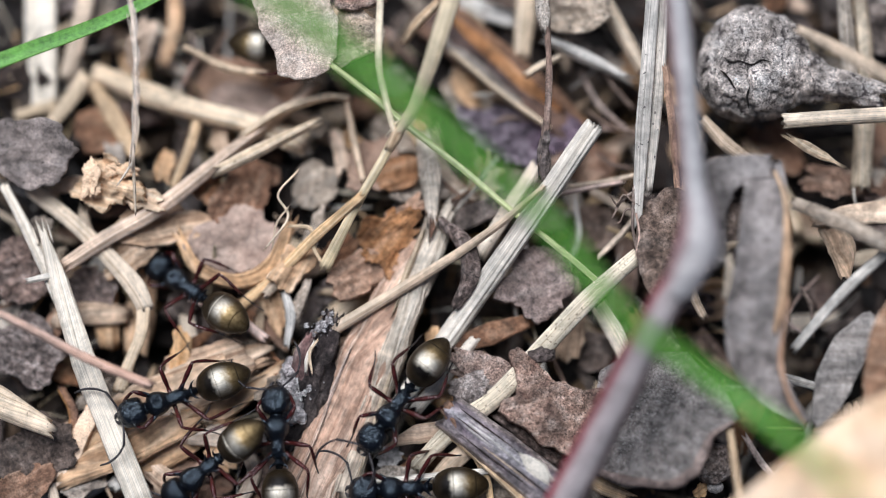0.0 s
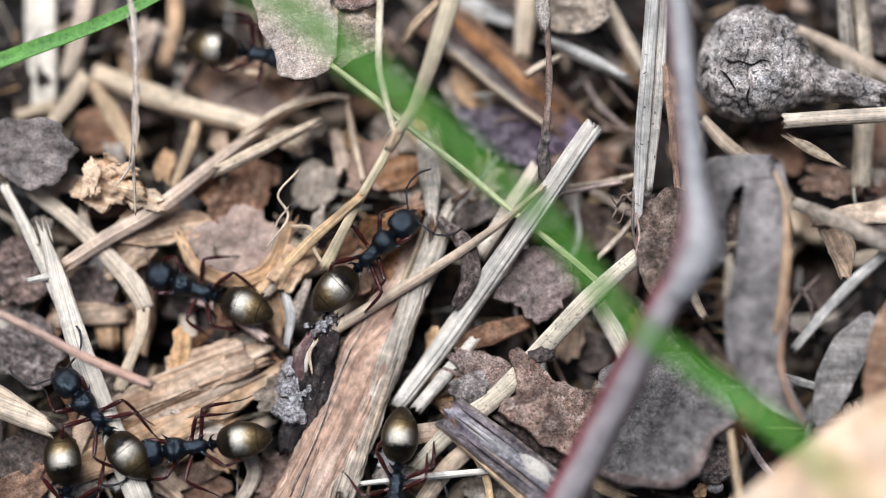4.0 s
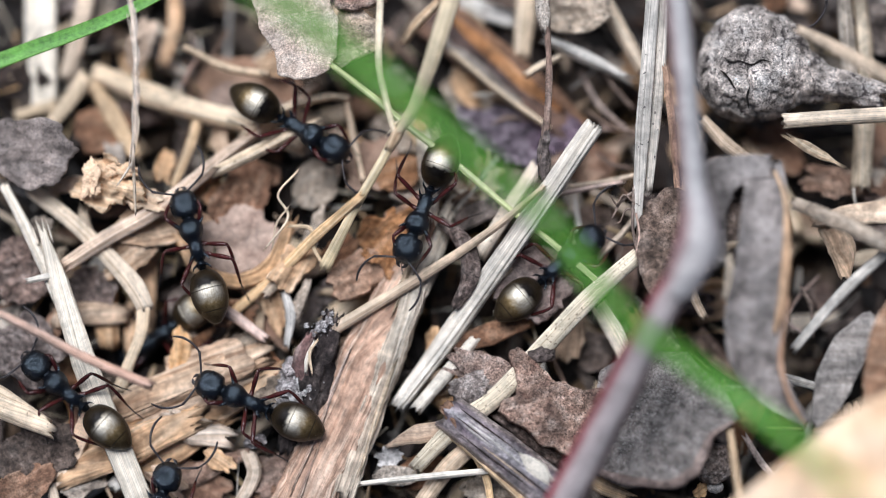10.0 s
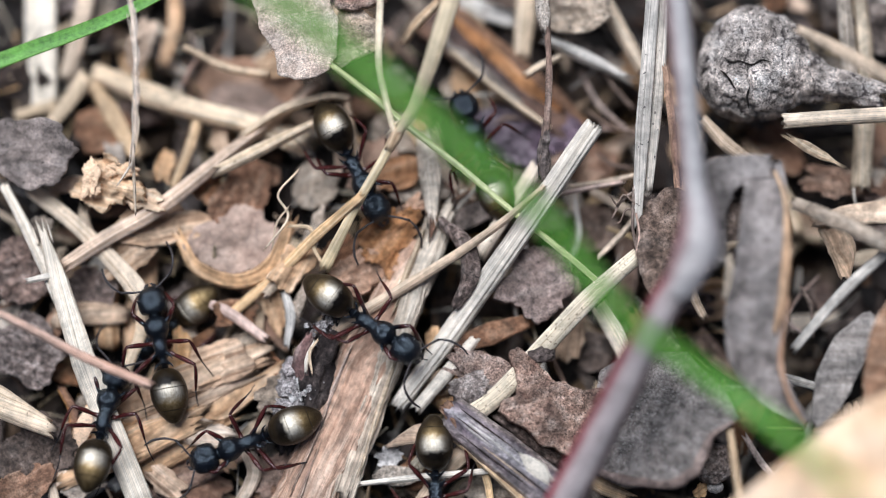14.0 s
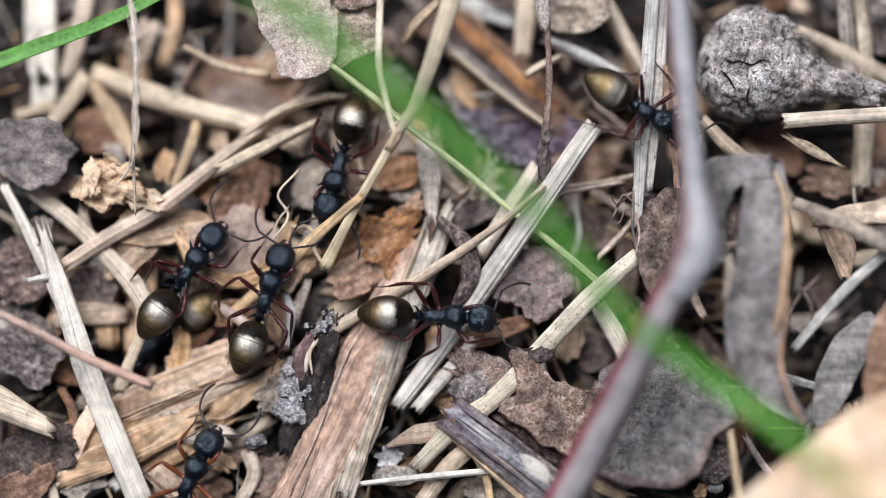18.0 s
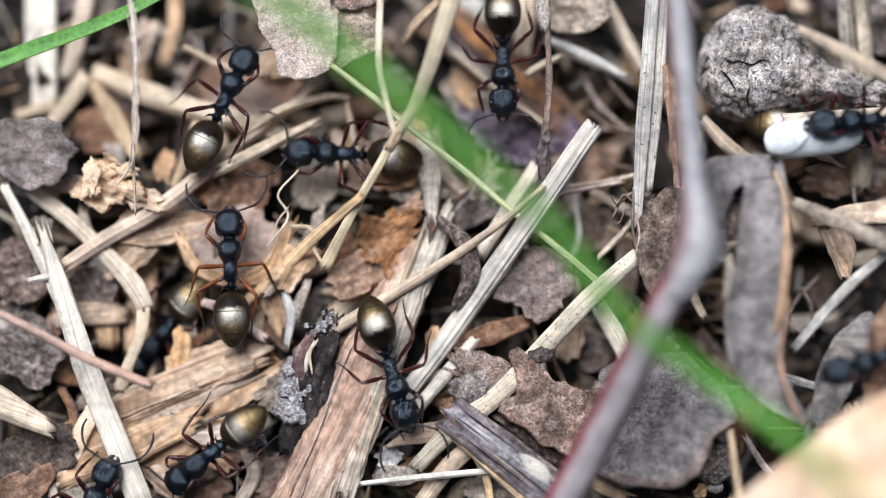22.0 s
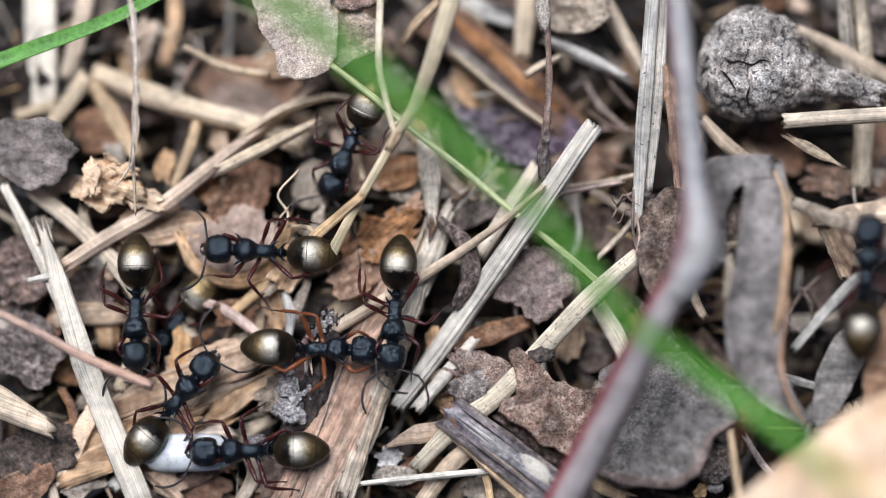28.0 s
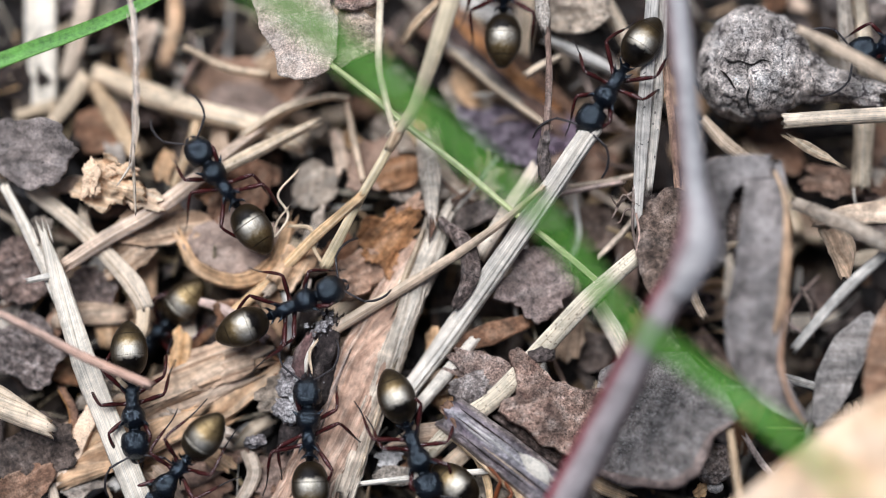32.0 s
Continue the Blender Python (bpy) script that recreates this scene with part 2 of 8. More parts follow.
ROOT = organic("black_brown_root", (0.012, 0.009, 0.009), (0.045, 0.032, 0.030), (0.15, 0.115, 0.10), (0.5, 2.2), fine=6.0, bump=1.0, mottle=1.0, vary=0.05, gritty=0.5)
REDROOT = organic("red_brown_rind", (0.10, 0.035, 0.03), (0.26, 0.13, 0.115), (0.44, 0.30, 0.26), (0.6, 2.0), fine=7.0, bump=0.8, mottle=0.7, vary=0.05)
WHITEMOULD = organic("white_mould", (0.50, 0.49, 0.48), (0.68, 0.67, 0.66), (0.82, 0.81, 0.80), (2.0, 2.0), fine=7.0, bump=1.0, uv=False, mottle=0.4, vary=0.05, stain=0.2)
MOULD = organic("grey_white_mould", (0.20, 0.175, 0.175), (0.48, 0.44, 0.435), (0.84, 0.80, 0.79), (1.2, 1.2), fine=7.0, bump=1.0, uv=False, mottle=0.9, vary=0.12, gritty=0.6)
# soil, crumb, chaff and fibre tones are lowered to paint shade into the gaps
SOIL = organic("gap_shade_soil", (0.008, 0.006, 0.005), (0.018, 0.014, 0.012), (0.042, 0.033, 0.029), (0.9, 0.9), fine=6.0, bump=1.0, uv=False, vary=0.0)
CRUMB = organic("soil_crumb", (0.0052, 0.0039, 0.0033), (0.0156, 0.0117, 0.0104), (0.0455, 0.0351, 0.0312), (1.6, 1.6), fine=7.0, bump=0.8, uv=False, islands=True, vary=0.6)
CHAFF = organic("leaf_chaff", (0.039, 0.026, 0.0195), (0.117, 0.0813, 0.0618), (0.234, 0.1755, 0.1365), (0.8, 1.6), fine=6.0, bump=0.7, uv=False, islands=True, vary=0.4, palette=[(0.0234, 0.0163, 0.013), (0.0507, 0.041, 0.037), (0.039, 0.0228, 0.0156), (0.0936, 0.0663, 0.0468), (0.0312, 0.026, 0.0234), (0.117, 0.078, 0.0468), (0.0137, 0.0104, 0.0091), (0.0624, 0.0488, 0.0429)])
FIBRE = organic("straw_fibre", (0.17, 0.115, 0.07), (0.36, 0.27, 0.18), (0.58, 0.47, 0.34), (1.0, 1.0), fine=6.0, bump=0.5, uv=False, islands=True, vary=0.3, palette=[(0.440, 0.352, 0.232), (0.288, 0.192, 0.112), (0.528, 0.456, 0.336), (0.128, 0.088, 0.068), (0.360, 0.328, 0.288), (0.400, 0.272, 0.160)])
LUMP = organic("grey_dirt_clod", (0.12, 0.085, 0.072), (0.38, 0.305, 0.265), (0.70, 0.62, 0.57), (1.8, 1.8), fine=6.0, bump=1.0, uv=False, mottle=0.9, gritty=0.6)
PALECHIP = organic("white_chip", (0.34, 0.315, 0.30), (0.50, 0.475, 0.455), (0.64, 0.61, 0.59), (0.8, 0.8), bump=0.6, vary=0.1, mottle=0.6)


def cuticle(name, colour, rough, grain, relief, coat=0.0, second=None, level=0.5, tint=(1, 1, 1)):
    """Horny skin with shallow pits."""
    m, tree, b = shader(name)
    co = tree.nodes.new("ShaderNodeTexCoord")
    place = node(tree, "Mapping", Scale=(1000, 1000, 1000))
    tree.links.new(co.outputs["Object"], place.inputs["Vector"])
    v = node(tree, "TexVoronoi", Scale=grain)
    n = node(tree, "TexNoise", Scale=1.6, Detail=5.0, Roughness=0.65)
    for k in (v, n):
        tree.links.new(place.outputs["Vector"], k.inputs["Vector"])
    second = second or tuple(0.45 * c for c in colour)
    tree.links.new(ramp(tree, n.outputs["Fac"], [(0.35, second), (0.65, colour)]), b.inputs["Base Color"])
    b.inputs["Specular IOR Level"].default_value = level
    b.inputs["Specular Tint"].default_value = (*tint, 1)
    b.inputs["Roughness"].default_value = rough
    b.inputs["Coat Weight"].default_value = coat
    b.inputs["Coat Roughness"].default_value = 0.16
    bm_ = node(tree, "Bump", Strength=relief, Distance=0.00009)
    bm_.invert = True
    tree.links.new(v.outputs["Distance"], bm_.inputs["Height"])
    tree.links.new(bm_.outputs["Normal"], b.inputs["Normal"])
    return m


def silky(name, tail, middle, front):
    """The gaster's skin under a close coat of lying hairs: a soft metallic gloss, streaked lengthwise, with its top
    sheen and dark flanks put in.
    """
    m, tree, b = shader(name)
    co = tree.nodes.new("ShaderNodeTexCoord")
    place = node(tree, "Mapping", Scale=(1000, 1000, 1000))
    tree.links.new(co.outputs["Object"], place.inputs["Vector"])
    split = tree.nodes.new("ShaderNodeSeparateXYZ")
    tree.links.new(place.outputs["Vector"], split.inputs["Vector"])
    patch = node(tree, "TexNoise", Scale=1.7, Detail=6.0, Roughness=0.72)
    tree.links.new(place.outputs["Vector"], patch.inputs["Vector"])
    comb = node(tree, "Mapping", Scale=(2.2, 15.0, 15.0))
    tree.links.new(place.outputs["Vector"], comb.inputs["Vector"])
    hair = node(tree, "TexNoise", Scale=1.0, Detail=5.0, Roughness=0.7)
    tree.links.new(comb.outputs["Vector"], hair.inputs["Vector"])
    along = maths(tree, "ADD", maths(tree, "MULTIPLY", maths(tree, "ADD", split.outputs["X"], 3.8), 0.28), maths(tree, "MULTIPLY", maths(tree, "SUBTRACT", patch.outputs["Fac"], 0.5), 0.22))
    # hair tint lengthwise; pale middle and black front also paint bright and dark reflections
    col = ramp(tree, along, [(0.03, tuple(0.25 * c for c in tail)), (0.24, tuple(0.7 * c for c in tail)), (0.36, tail), (0.47, middle), (0.63, middle), (0.7, front), (1.0, front)])
    col = mixed(tree, "MULTIPLY", 0.9, col, ramp(tree, hair.outputs["Fac"], [(0.3, (0.62, 0.58, 0.5)), (0.7, (1.25, 1.22, 1.18))]))
    tree.links.new(mixed(tree, "MULTIPLY", 0.8, col, ramp(tree, patch.outputs["Fac"], [(0.35, (0.5, 0.44, 0.36)), (0.65, (1.3, 1.28, 1.25))])), b.inputs["Base Color"])
    gloss = tree.nodes.new("ShaderNodeBsdfGlossy")
    tree.links.new(b.inputs["Base Color"].links[0].from_socket, gloss.inputs["Color"])
    tree.links.new(ramp(tree, hair.outputs["Fac"], [(0.3, (0.5,) * 3), (0.7, (0.65,) * 3)]), gloss.inputs["Roughness"])
    tree.links.new(mixed(tree, "MIX", patch.outputs["Fac"], (0.006, 0.004, 0.003), (0.026, 0.017, 0.007)), b.inputs["Base Color"])
    b.inputs["Roughness"].default_value = 0.35
    b.inputs["Specular IOR Level"].default_value = 0.3
    bm_ = node(tree, "Bump", Strength=0.35, Distance=0.00006)
    tree.links.new(hair.outputs["Fac"], bm_.inputs["Height"])
    for k in (b, gloss):
        tree.links.new(bm_.outputs["Normal"], k.inputs["Normal"])
    face = node(tree, "LayerWeight", Blend=0.5)
    # gloss masked by view angle, so the sheen stays on top and flanks darken
    silk = ramp(tree, maths(tree, "ADD", face.outputs["Facing"], maths(tree, "MULTIPLY", maths(tree, "SUBTRACT", patch.outputs["Fac"], 0.5), 0.2)), [(0.0, (0.95,) * 3), (0.1, (0.78,) * 3), (0.24, (0.34,) * 3), (0.42, (0.04,) * 3)])
    blend = tree.nodes.new("ShaderNodeMixShader")
    for i, k in enumerate((silk, b.outputs[0], gloss.outputs[0])):
        tree.links.new(k, blend.inputs[i])
    tree.links.new(blend.outputs[0], tree.nodes["Material Output"].inputs["Surface"])
    return m


BLACK = cuticle("black_pitted_cuticle", (0.0042, 0.005, 0.0075), 0.22, 10.0, 0.62, level=0.68, tint=(0.7, 0.85, 1.0))
SHELL = silky("bronze_gaster", (0.42, 0.32, 0.17), (0.64, 0.62, 0.57), (0.012, 0.012, 0.014))
BRISTLE = cuticle("golden_bristle", (0.22, 0.16, 0.075), 0.4, 24.0, 0.1)
REDLEG = cuticle("dark_red_leg", (0.056, 0.0105, 0.0095), 0.22, 22.0, 0.3, 0.15)
ORANGELEG = cuticle("orange_brown_leg", (0.21, 0.06, 0.018), 0.32, 22.0, 0.3, 0.15)
FEELER = cuticle("black_brown_feeler", (0.03, 0.024, 0.026), 0.34, 24.0, 0.4)
EYE = cuticle("black_eye", (0.008, 0.008, 0.009), 0.15, 30.0, 0.3)
PUPA = organic("white_pupa", (0.56, 0.575, 0.585), (0.62, 0.635, 0.645), (0.68, 0.69, 0.70), (0.5, 0.5), fine=0.6, bump=0.1, uv=False, vary=0.03, see=0.3, stain=0.06, mottle=0.0)


# ---- mesh tools, all in millimetres ----
def mesh(name, verts, faces, uvs=None, smooth=True):
    me = bpy.data.meshes.new(name)
    me.from_pydata([(x * MM, y * MM, z * MM) for x, y, z in verts], [], faces)
    if uvs is not None:
        layer = me.uv_layers.new(name="UVMap")
        flat = np.empty(2 * len(me.loops), dtype=np.float32)
        idx = np.empty(len(me.loops), dtype=np.int32)
        me.loops.foreach_get("vertex_index", idx)
        flat[:] = np.asarray(uvs, dtype=np.float32)[idx].ravel()
        layer.data.foreach_set("uv", flat)
    me.polygons.foreach_set("use_smooth", [smooth] * len(me.polygons))
    me.update()
    return me


def part(name, me, material, parent=None, label="", at=None):
    if not me.materials:
        me.materials.append(material)
    ob = new(name, me)
    if parent is not None:
        ob.parent = parent
    if at is not None:
        ob.location = Vector(at) * MM
    if label:
        ob["label"] = label
    return ob


def grounded(name, verts, faces, uvs, material, label, category, group="", kind="", smooth=True):
    """A top-level thing whose origin lies under its middle."""
    v = np.asarray(verts, dtype=float)
    o = np.array([v[:, 0].mean(), v[:, 1].mean(), v[:, 2].min()])
    ob = part(name, mesh(name, (v - o).tolist(), faces, uvs, smooth), material, at=o.tolist())
    return tagged(ob, label, category, group, kind)


def curve_through(points, steps):
    """Catmull-Rom through the points: a list of Vectors."""
    p = [Vector(q) for q in points]
    if len(p) == 2:
        return [p[0].lerp(p[1], i / steps) for i in range(steps + 1)]
    p = [2 * p[0] - p[1], *p, 2 * p[-1] - p[-2]]
    out = []
    n = len(p) - 3
    each = max(2, steps // n)
    for i in range(n):
        a, b, c, d = p[i:i + 4]
        for k in range(each):
            t = k / each
            out.append(0.5 * (2 * b + (c - a) * t + (2 * a - 5 * b + 4 * c - d) * t * t + (3 * b - a - 3 * c + d) * t ** 3))
    out.append(p[-2])
    return out


def profile(values, t):
    """Piecewise-linear value at t in 0..1."""
    if not isinstance(values, (tuple, list)):
        return values
    x = t * (len(values) - 1)
    i = min(int(x), len(values) - 2)
    return values[i] + (values[i + 1] - values[i]) * (x - i)


def rod(points, width, thick, sides=16, steps=24, rib=0.0, ribs=6, rough=0.0, jag=0.0, square=1.0, roll=0.0, seed=0, gutter=0.0, around=0.0):
    """A swept strip or stick: width and thick in mm (numbers or profiles), ribs along it, rough sides, torn ends."""
    rng = random.Random(seed)
    path = curve_through(points, steps)
    verts, uvs, faces = [], [], []
    run = 0.0
    off = rng.random() * 50
    last = len(path) - 1
    for i, c in enumerate(path):
        tan = (path[min(i + 1, last)] - path[max(i - 1, 0)]).normalized()
        side = tan.cross(Vector((0, 0, 1)))
        side = side.normalized() if side.length > 1e-4 else Vector((1, 0, 0))
        up = side.cross(tan)
        if roll:
            q = Matrix.Rotation(radians(profile(roll, i / last)), 3, tan)
            side, up = q @ side, q @ up
        if i:
            run += (c - path[i - 1]).length
        w, h = profile(width, i / last) / 2, profile(thick, i / last) / 2
        for k in range(sides):
            a = 2 * math.pi * k / sides
            ca, sa = math.cos(a), math.sin(a)
            x = math.copysign(abs(ca) ** square, ca)
            y = math.copysign(abs(sa) ** square, sa)
            r = 1 + rib * math.cos(ribs * a)
            if rough:
                r += rough * noise.noise((run * 0.45 + off, ca * 1.7, sa * 1.7 + off)) + 0.5 * rough * noise.noise((run * 1.6 + off, ca * 4, sa * 4))
            p = c + side * (x * w * r) + up * (y * h * r - gutter * h * (1 - x * x))
            if jag and i in (0, last):
                p += tan * ((rng.random() - 0.35) * jag * (1 if i else -1))
            verts.append(tuple(p))
            uvs.append((run + off, a * around if around else a * (w + h) * 0.5 + off))
    for i in range(last):
        for k in range(sides):
            a, b = i * sides + k, i * sides + (k + 1) % sides
            faces.append((a, a + sides, b + sides, b))
    for ring, c, way in ((0, path[0], 1), (last, path[-1], -1)):
        n = len(verts)
        verts.append(tuple(c + (path[min(ring + 1, last)] - path[max(ring - 1, 0)]).normalized() * 0.12 * way))
        uvs.append((run * (ring > 0) + off, off))
        for k in range(sides):
            a, b = ring * sides + k, ring * sides + (k + 1) % sides
            faces.append((a, b, n) if way > 0 else (b, a, n))
    return verts, faces, uvs


def sag(x, y):
    """How far the low litter sinks towards the back."""
    a = min(max((y - 2.0) / 8.0, 0.0), 1.0)
    return 2.2 * a * a * (3 - 2 * a)


def sagged(verts):
    out = []
    for x, y, z in verts:
        b = min(max((3.0 - z) / 2.2, 0.0), 1.0)
        d = sag(x, y) * b * b * (3 - 2 * b)
        out.append((x * (1 + d / 152), y + (y + 16) * d / 152, z - d))
    return out


def straw(points, width, thick, material, label, name="dry_straw", category="straw", group="dry straws in the litter", under=None, **more):
    more.setdefault("rib", 0.07)
    more.setdefault("ribs", 5)
    more.setdefault("sides", 20)
    more.setdefault("jag", 0.5)
    more.setdefault("rough", 0.08)
    more.setdefault("seed", len(bpy.data.objects))
    v, f, u = rod(points, width, thick, **more)
    if name != "rim":
        v = sagged(v)
    if under is not None:
        o = under.location / MM
        return part(name, mesh(name, [tuple(Vector(p) - o) for p in v], f, u), material, under, label)
    ob = grounded(name, v, f, u, material, label, category, group)
    widest = max(width) if isinstance(width, (tuple, list)) else width
    if widest >= 0.95 and name in ("dry_straw", "leaf_strip"):
        frayed(ob, points, widest, material, more["seed"])
    return ob


def frayed(ob, points, wide, material, seed):
    """Torn fibres that stand out at both ends of a broad straw."""
    rng = random.Random(seed)
    for end, inner in ((points[0], points[1]), (points[-1], points[-2])):
        e, d = Vector(end), (Vector(end) - Vector(inner)).normalized()
        side = d.cross(Vector((0, 0, 1))).normalized()
        for k in range(rng.randint(1, 3)):
            o = side * rng.uniform(-0.36, 0.36) * wide
            long = rng.uniform(0.1, 0.35)
            a, b = e + o - d * 0.7, e + o + d * long + side * rng.uniform(-0.2, 0.2) + Vector((0, 0, rng.uniform(-0.15, 0.2)))
            straw([tuple(a), tuple(a.lerp(b, 0.6)), tuple(b)], [0.13, 0.1, 0.04], [0.1, 0.08, 0.03], material, "", name="torn_fibre", under=ob, sides=6, steps=8, rib=0, seed=seed + k)


def outline(shape, segs):
    """The distance from (0, 0) to a closed polygon round it, at even angles."""
    out = []
    for k in range(segs):
        a = 2 * math.pi * k / segs
        d, best = Vector((math.cos(a), math.sin(a))), 0.1
        for p, q in zip(shape, [*shape[1:], shape[0]]):
            e = Vector(q) - Vector(p)
            det = d.x * e.y - d.y * e.x
            if abs(det) > 1e-9:
                t = (p[0] * e.y - p[1] * e.x) / det
                u = (p[0] * d.y - p[1] * d.x) / det
                if t > 0 and 0 <= u <= 1:
                    best = max(best, t)
        out.append(best)
    return out


def sheet(cx, cy, cz, rx, ry, turn=0, tilt=(0, 0), curl=0.0, wave=0.55, jag=0.2, thick=0.18, seed=0, tip=0.0, rings=12, segs=72, boxy=0.0, shape=None):
    """A torn flake of leaf: an uneven outline, a curled and wavy face, real thickness."""
    off = seed * 3.7
    verts, uvs, faces = [], [], []
    reach = outline(shape, segs) if shape else None
    rot = Matrix.Translation((cx, cy, cz)) @ Euler([radians(a) for a in (tilt[0], tilt[1], turn)]).to_matrix().to_4x4()
    for layer in (0, 1):
        for j in range(rings + 1):
            f = j / rings
            for k in range(segs):
                a = 2 * math.pi * k / segs
                ca, sa = math.cos(a), math.sin(a)
                r = 1 + jag * (noise.noise((ca * 1.4 + off, sa * 1.4, off)) * 1.6 + 0.8 * noise.noise((ca * 3.1 + off, sa * 3.1, off)) + 0.35 * noise.noise((ca * 9, sa * 9, off)) + 0.25 * noise.noise((ca * 26, sa * 26, off)))
                if shape:
                    r *= reach[k]
                r *= 1 + boxy * (1 / max(abs(ca), abs(sa)) - 1)
                r /= 1 + tip * abs(sa) * 0.8
                x, y = rx * f * r * ca, ry * f * r * sa
                z = curl * (x / rx) ** 2 * rx * 0.5 + wave * noise.noise((x * 0.35 + off, y * 0.35, off)) + 0.4 * wave * noise.noise((x * 1.1, y * 1.1 + off, off)) + 0.2 * wave * noise.noise((x * 2.6, y * 2.6, off))
                z -= layer * thick
                verts.append(tuple(rot @ Vector((x, y, z))))
                uvs.append((x + off, y + off))
    n = (rings + 1) * segs
    for j in range(rings):
        for k in range(segs):
            a, b = j * segs + k, j * segs + (k + 1) % segs
            if j:
                faces.append((a, a + segs, b + segs, b))
                faces.append((n + a, n + b, n + b + segs, n + a + segs))
            else:
                faces.append((a, a + segs, b + segs))
                faces.append((n + a, n + b + segs, n + a + segs))
    e = rings * segs
    for k in range(segs):
        a, b = e + k, e + (k + 1) % segs
        faces.append((a, n + a, n + b, b))
    return verts, faces, uvs


def flake(cx, cy, cz, rx, ry, material, label, name="dead_leaf_flake", category="leaf", group="leaf flakes in the litter", rim=None, **more):
    """A flake; rim = (first and last angle, width, material, label) adds a dried edge along a stretch of its outline."""
    more.setdefault("seed", len(bpy.data.objects))
    more.setdefault("segs", 72)
    more.setdefault("rings", 12)
    v, f, u = sheet(cx, cy, cz, rx, ry, **more)
    v = sagged(v)
    ob = grounded(name, v, f, u, material, label, category, group)
    if rim:
        n = more["segs"]
        edge = [v[more["rings"] * n + k % n] for k in range(int(rim[0] * n / 360), int(rim[1] * n / 360), 2)]
        straw([(x, y, z + 0.05) for x, y, z in edge], [0.3 * rim[2], rim[2], 0.7 * rim[2], rim[2], 0.9 * rim[2], 0.3 * rim[2]], 0.35, rim[3], rim[4], name="rim", under=ob, sides=12, steps=60, rough=0.3)
    return ob


def clod(cx, cy, cz, r, material, label, name="dirt_clod", category="clod", group="", squash=(1, 1, 0.7), knob=0.25, seed=1, segs=36, rings=22):
    verts, faces = [], []
    for j in range(rings + 1):
        b = math.pi * j / rings - math.pi / 2
        for k in range(segs):
            a = 2 * math.pi * k / segs
            d = Vector((math.cos(b) * math.cos(a), math.cos(b) * math.sin(a), math.sin(b)))
            q = d * 1.5 + Vector((seed * 2.3,) * 3)
            s = r * (1 + knob * (noise.noise(q) + 0.5 * noise.noise(q * 2.7) + 0.3 * noise.noise(q * 6.5)))
            verts.append((cx + d.x * s * squash[0], cy + d.y * s * squash[1], cz + d.z * s * squash[2]))
    for j in range(rings):
        for k in range(segs):
            a, b = j * segs + k, j * segs + (k + 1) % segs
            faces.append((a, b, b + segs, a + segs))
    return grounded(name, verts, faces, None, material, label, category, group)


# ---- ground: x, y and radius of the hollows between the pieces ----
HOLLOWS = [(-14.0, 13.7, 1.9), (-18.3, -5.6, 1.5), (22.5, -5.9, 1.9), (22.5, 0.6, 1.9), (25.4, 5.2, 1.4), (3.1, 13.9, 1.4), (10.9, 8.1, 1.7), (6.2, -12.1, 1.6), (-7.5, -9.6, 0.9), (-8.4, -12.1, 1.0), (17.7, -14.2, 1.7), (-15.9, -13.5, 1.5), (-25.1, -5.4, 1.2), (-6.9, 8.1, 1.3), (1.3, -1.9, 1.0), (-0.8, -10.7, 1.1), (24.4, -9.6, 1.6), (7.9, -6.1, 1.4), (-27.0, 2.4, 1.2), (-21.8, 5.9, 1.4), (-18.3, 11.7, 1.2), (20.1, 7.0, 1.4), (22.9, 0.0, 1.6), (23.3, -3.3, 1.5), (22.3, 7.3, 1.2), (11.1, 8.5, 1.4), (10.7, 5.0, 1.3), (8.9, -5.2, 1.3), (24.9, -1.0, 1.3), (17.3, -0.5, 1.0), (3.3, -6.2, 1.0), (-14.9, 10.3, 1.3)]


def relief(x, y):
    pit = sum(3.3 * math.exp(-((x - a) ** 2 + (y - b) ** 2) / (r * r)) for a, b, r in HOLLOWS) if abs(x) < 45 and abs(y) < 30 else 0.0
    fade = 1 / (1 + (max(abs(x) / 45, abs(y) / 30, 1) - 1) * 0.1)
    return (2.4 * noise.noise((x * 0.14, y * 0.14, 3.1)) + 0.7 * noise.noise((x * 0.5, y * 0.5, 1.7)) + 0.25 * noise.noise((x * 1.6, y * 1.6, 9.2))) * fade - 4.2 - pit - sag(x, y)


def axis(half, step, far):
    core = [i * step for i in range(int(half / step) + 1)]
    v = core[-1]
    while v < far:
        v = v * 1.35
        core.append(v)
    return [-c for c in core[:0:-1]] + core


def build_ground():
    xs, ys = axis(40, 0.3, 60000), axis(26, 0.3, 60000)
    verts = [(x, y, relief(x, y)) for y in ys for x in xs]
    n = len(xs)
    faces = [(j * n + i, j * n + i + 1, (j + 1) * n + i + 1, (j + 1) * n + i) for j in range(len(ys) - 1) for i in range(n - 1)]
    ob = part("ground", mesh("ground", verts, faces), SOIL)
    tagged(ob, "dark crumbly soil under the litter, blackened for gap shade", "ground", kind="structure")


build_ground()


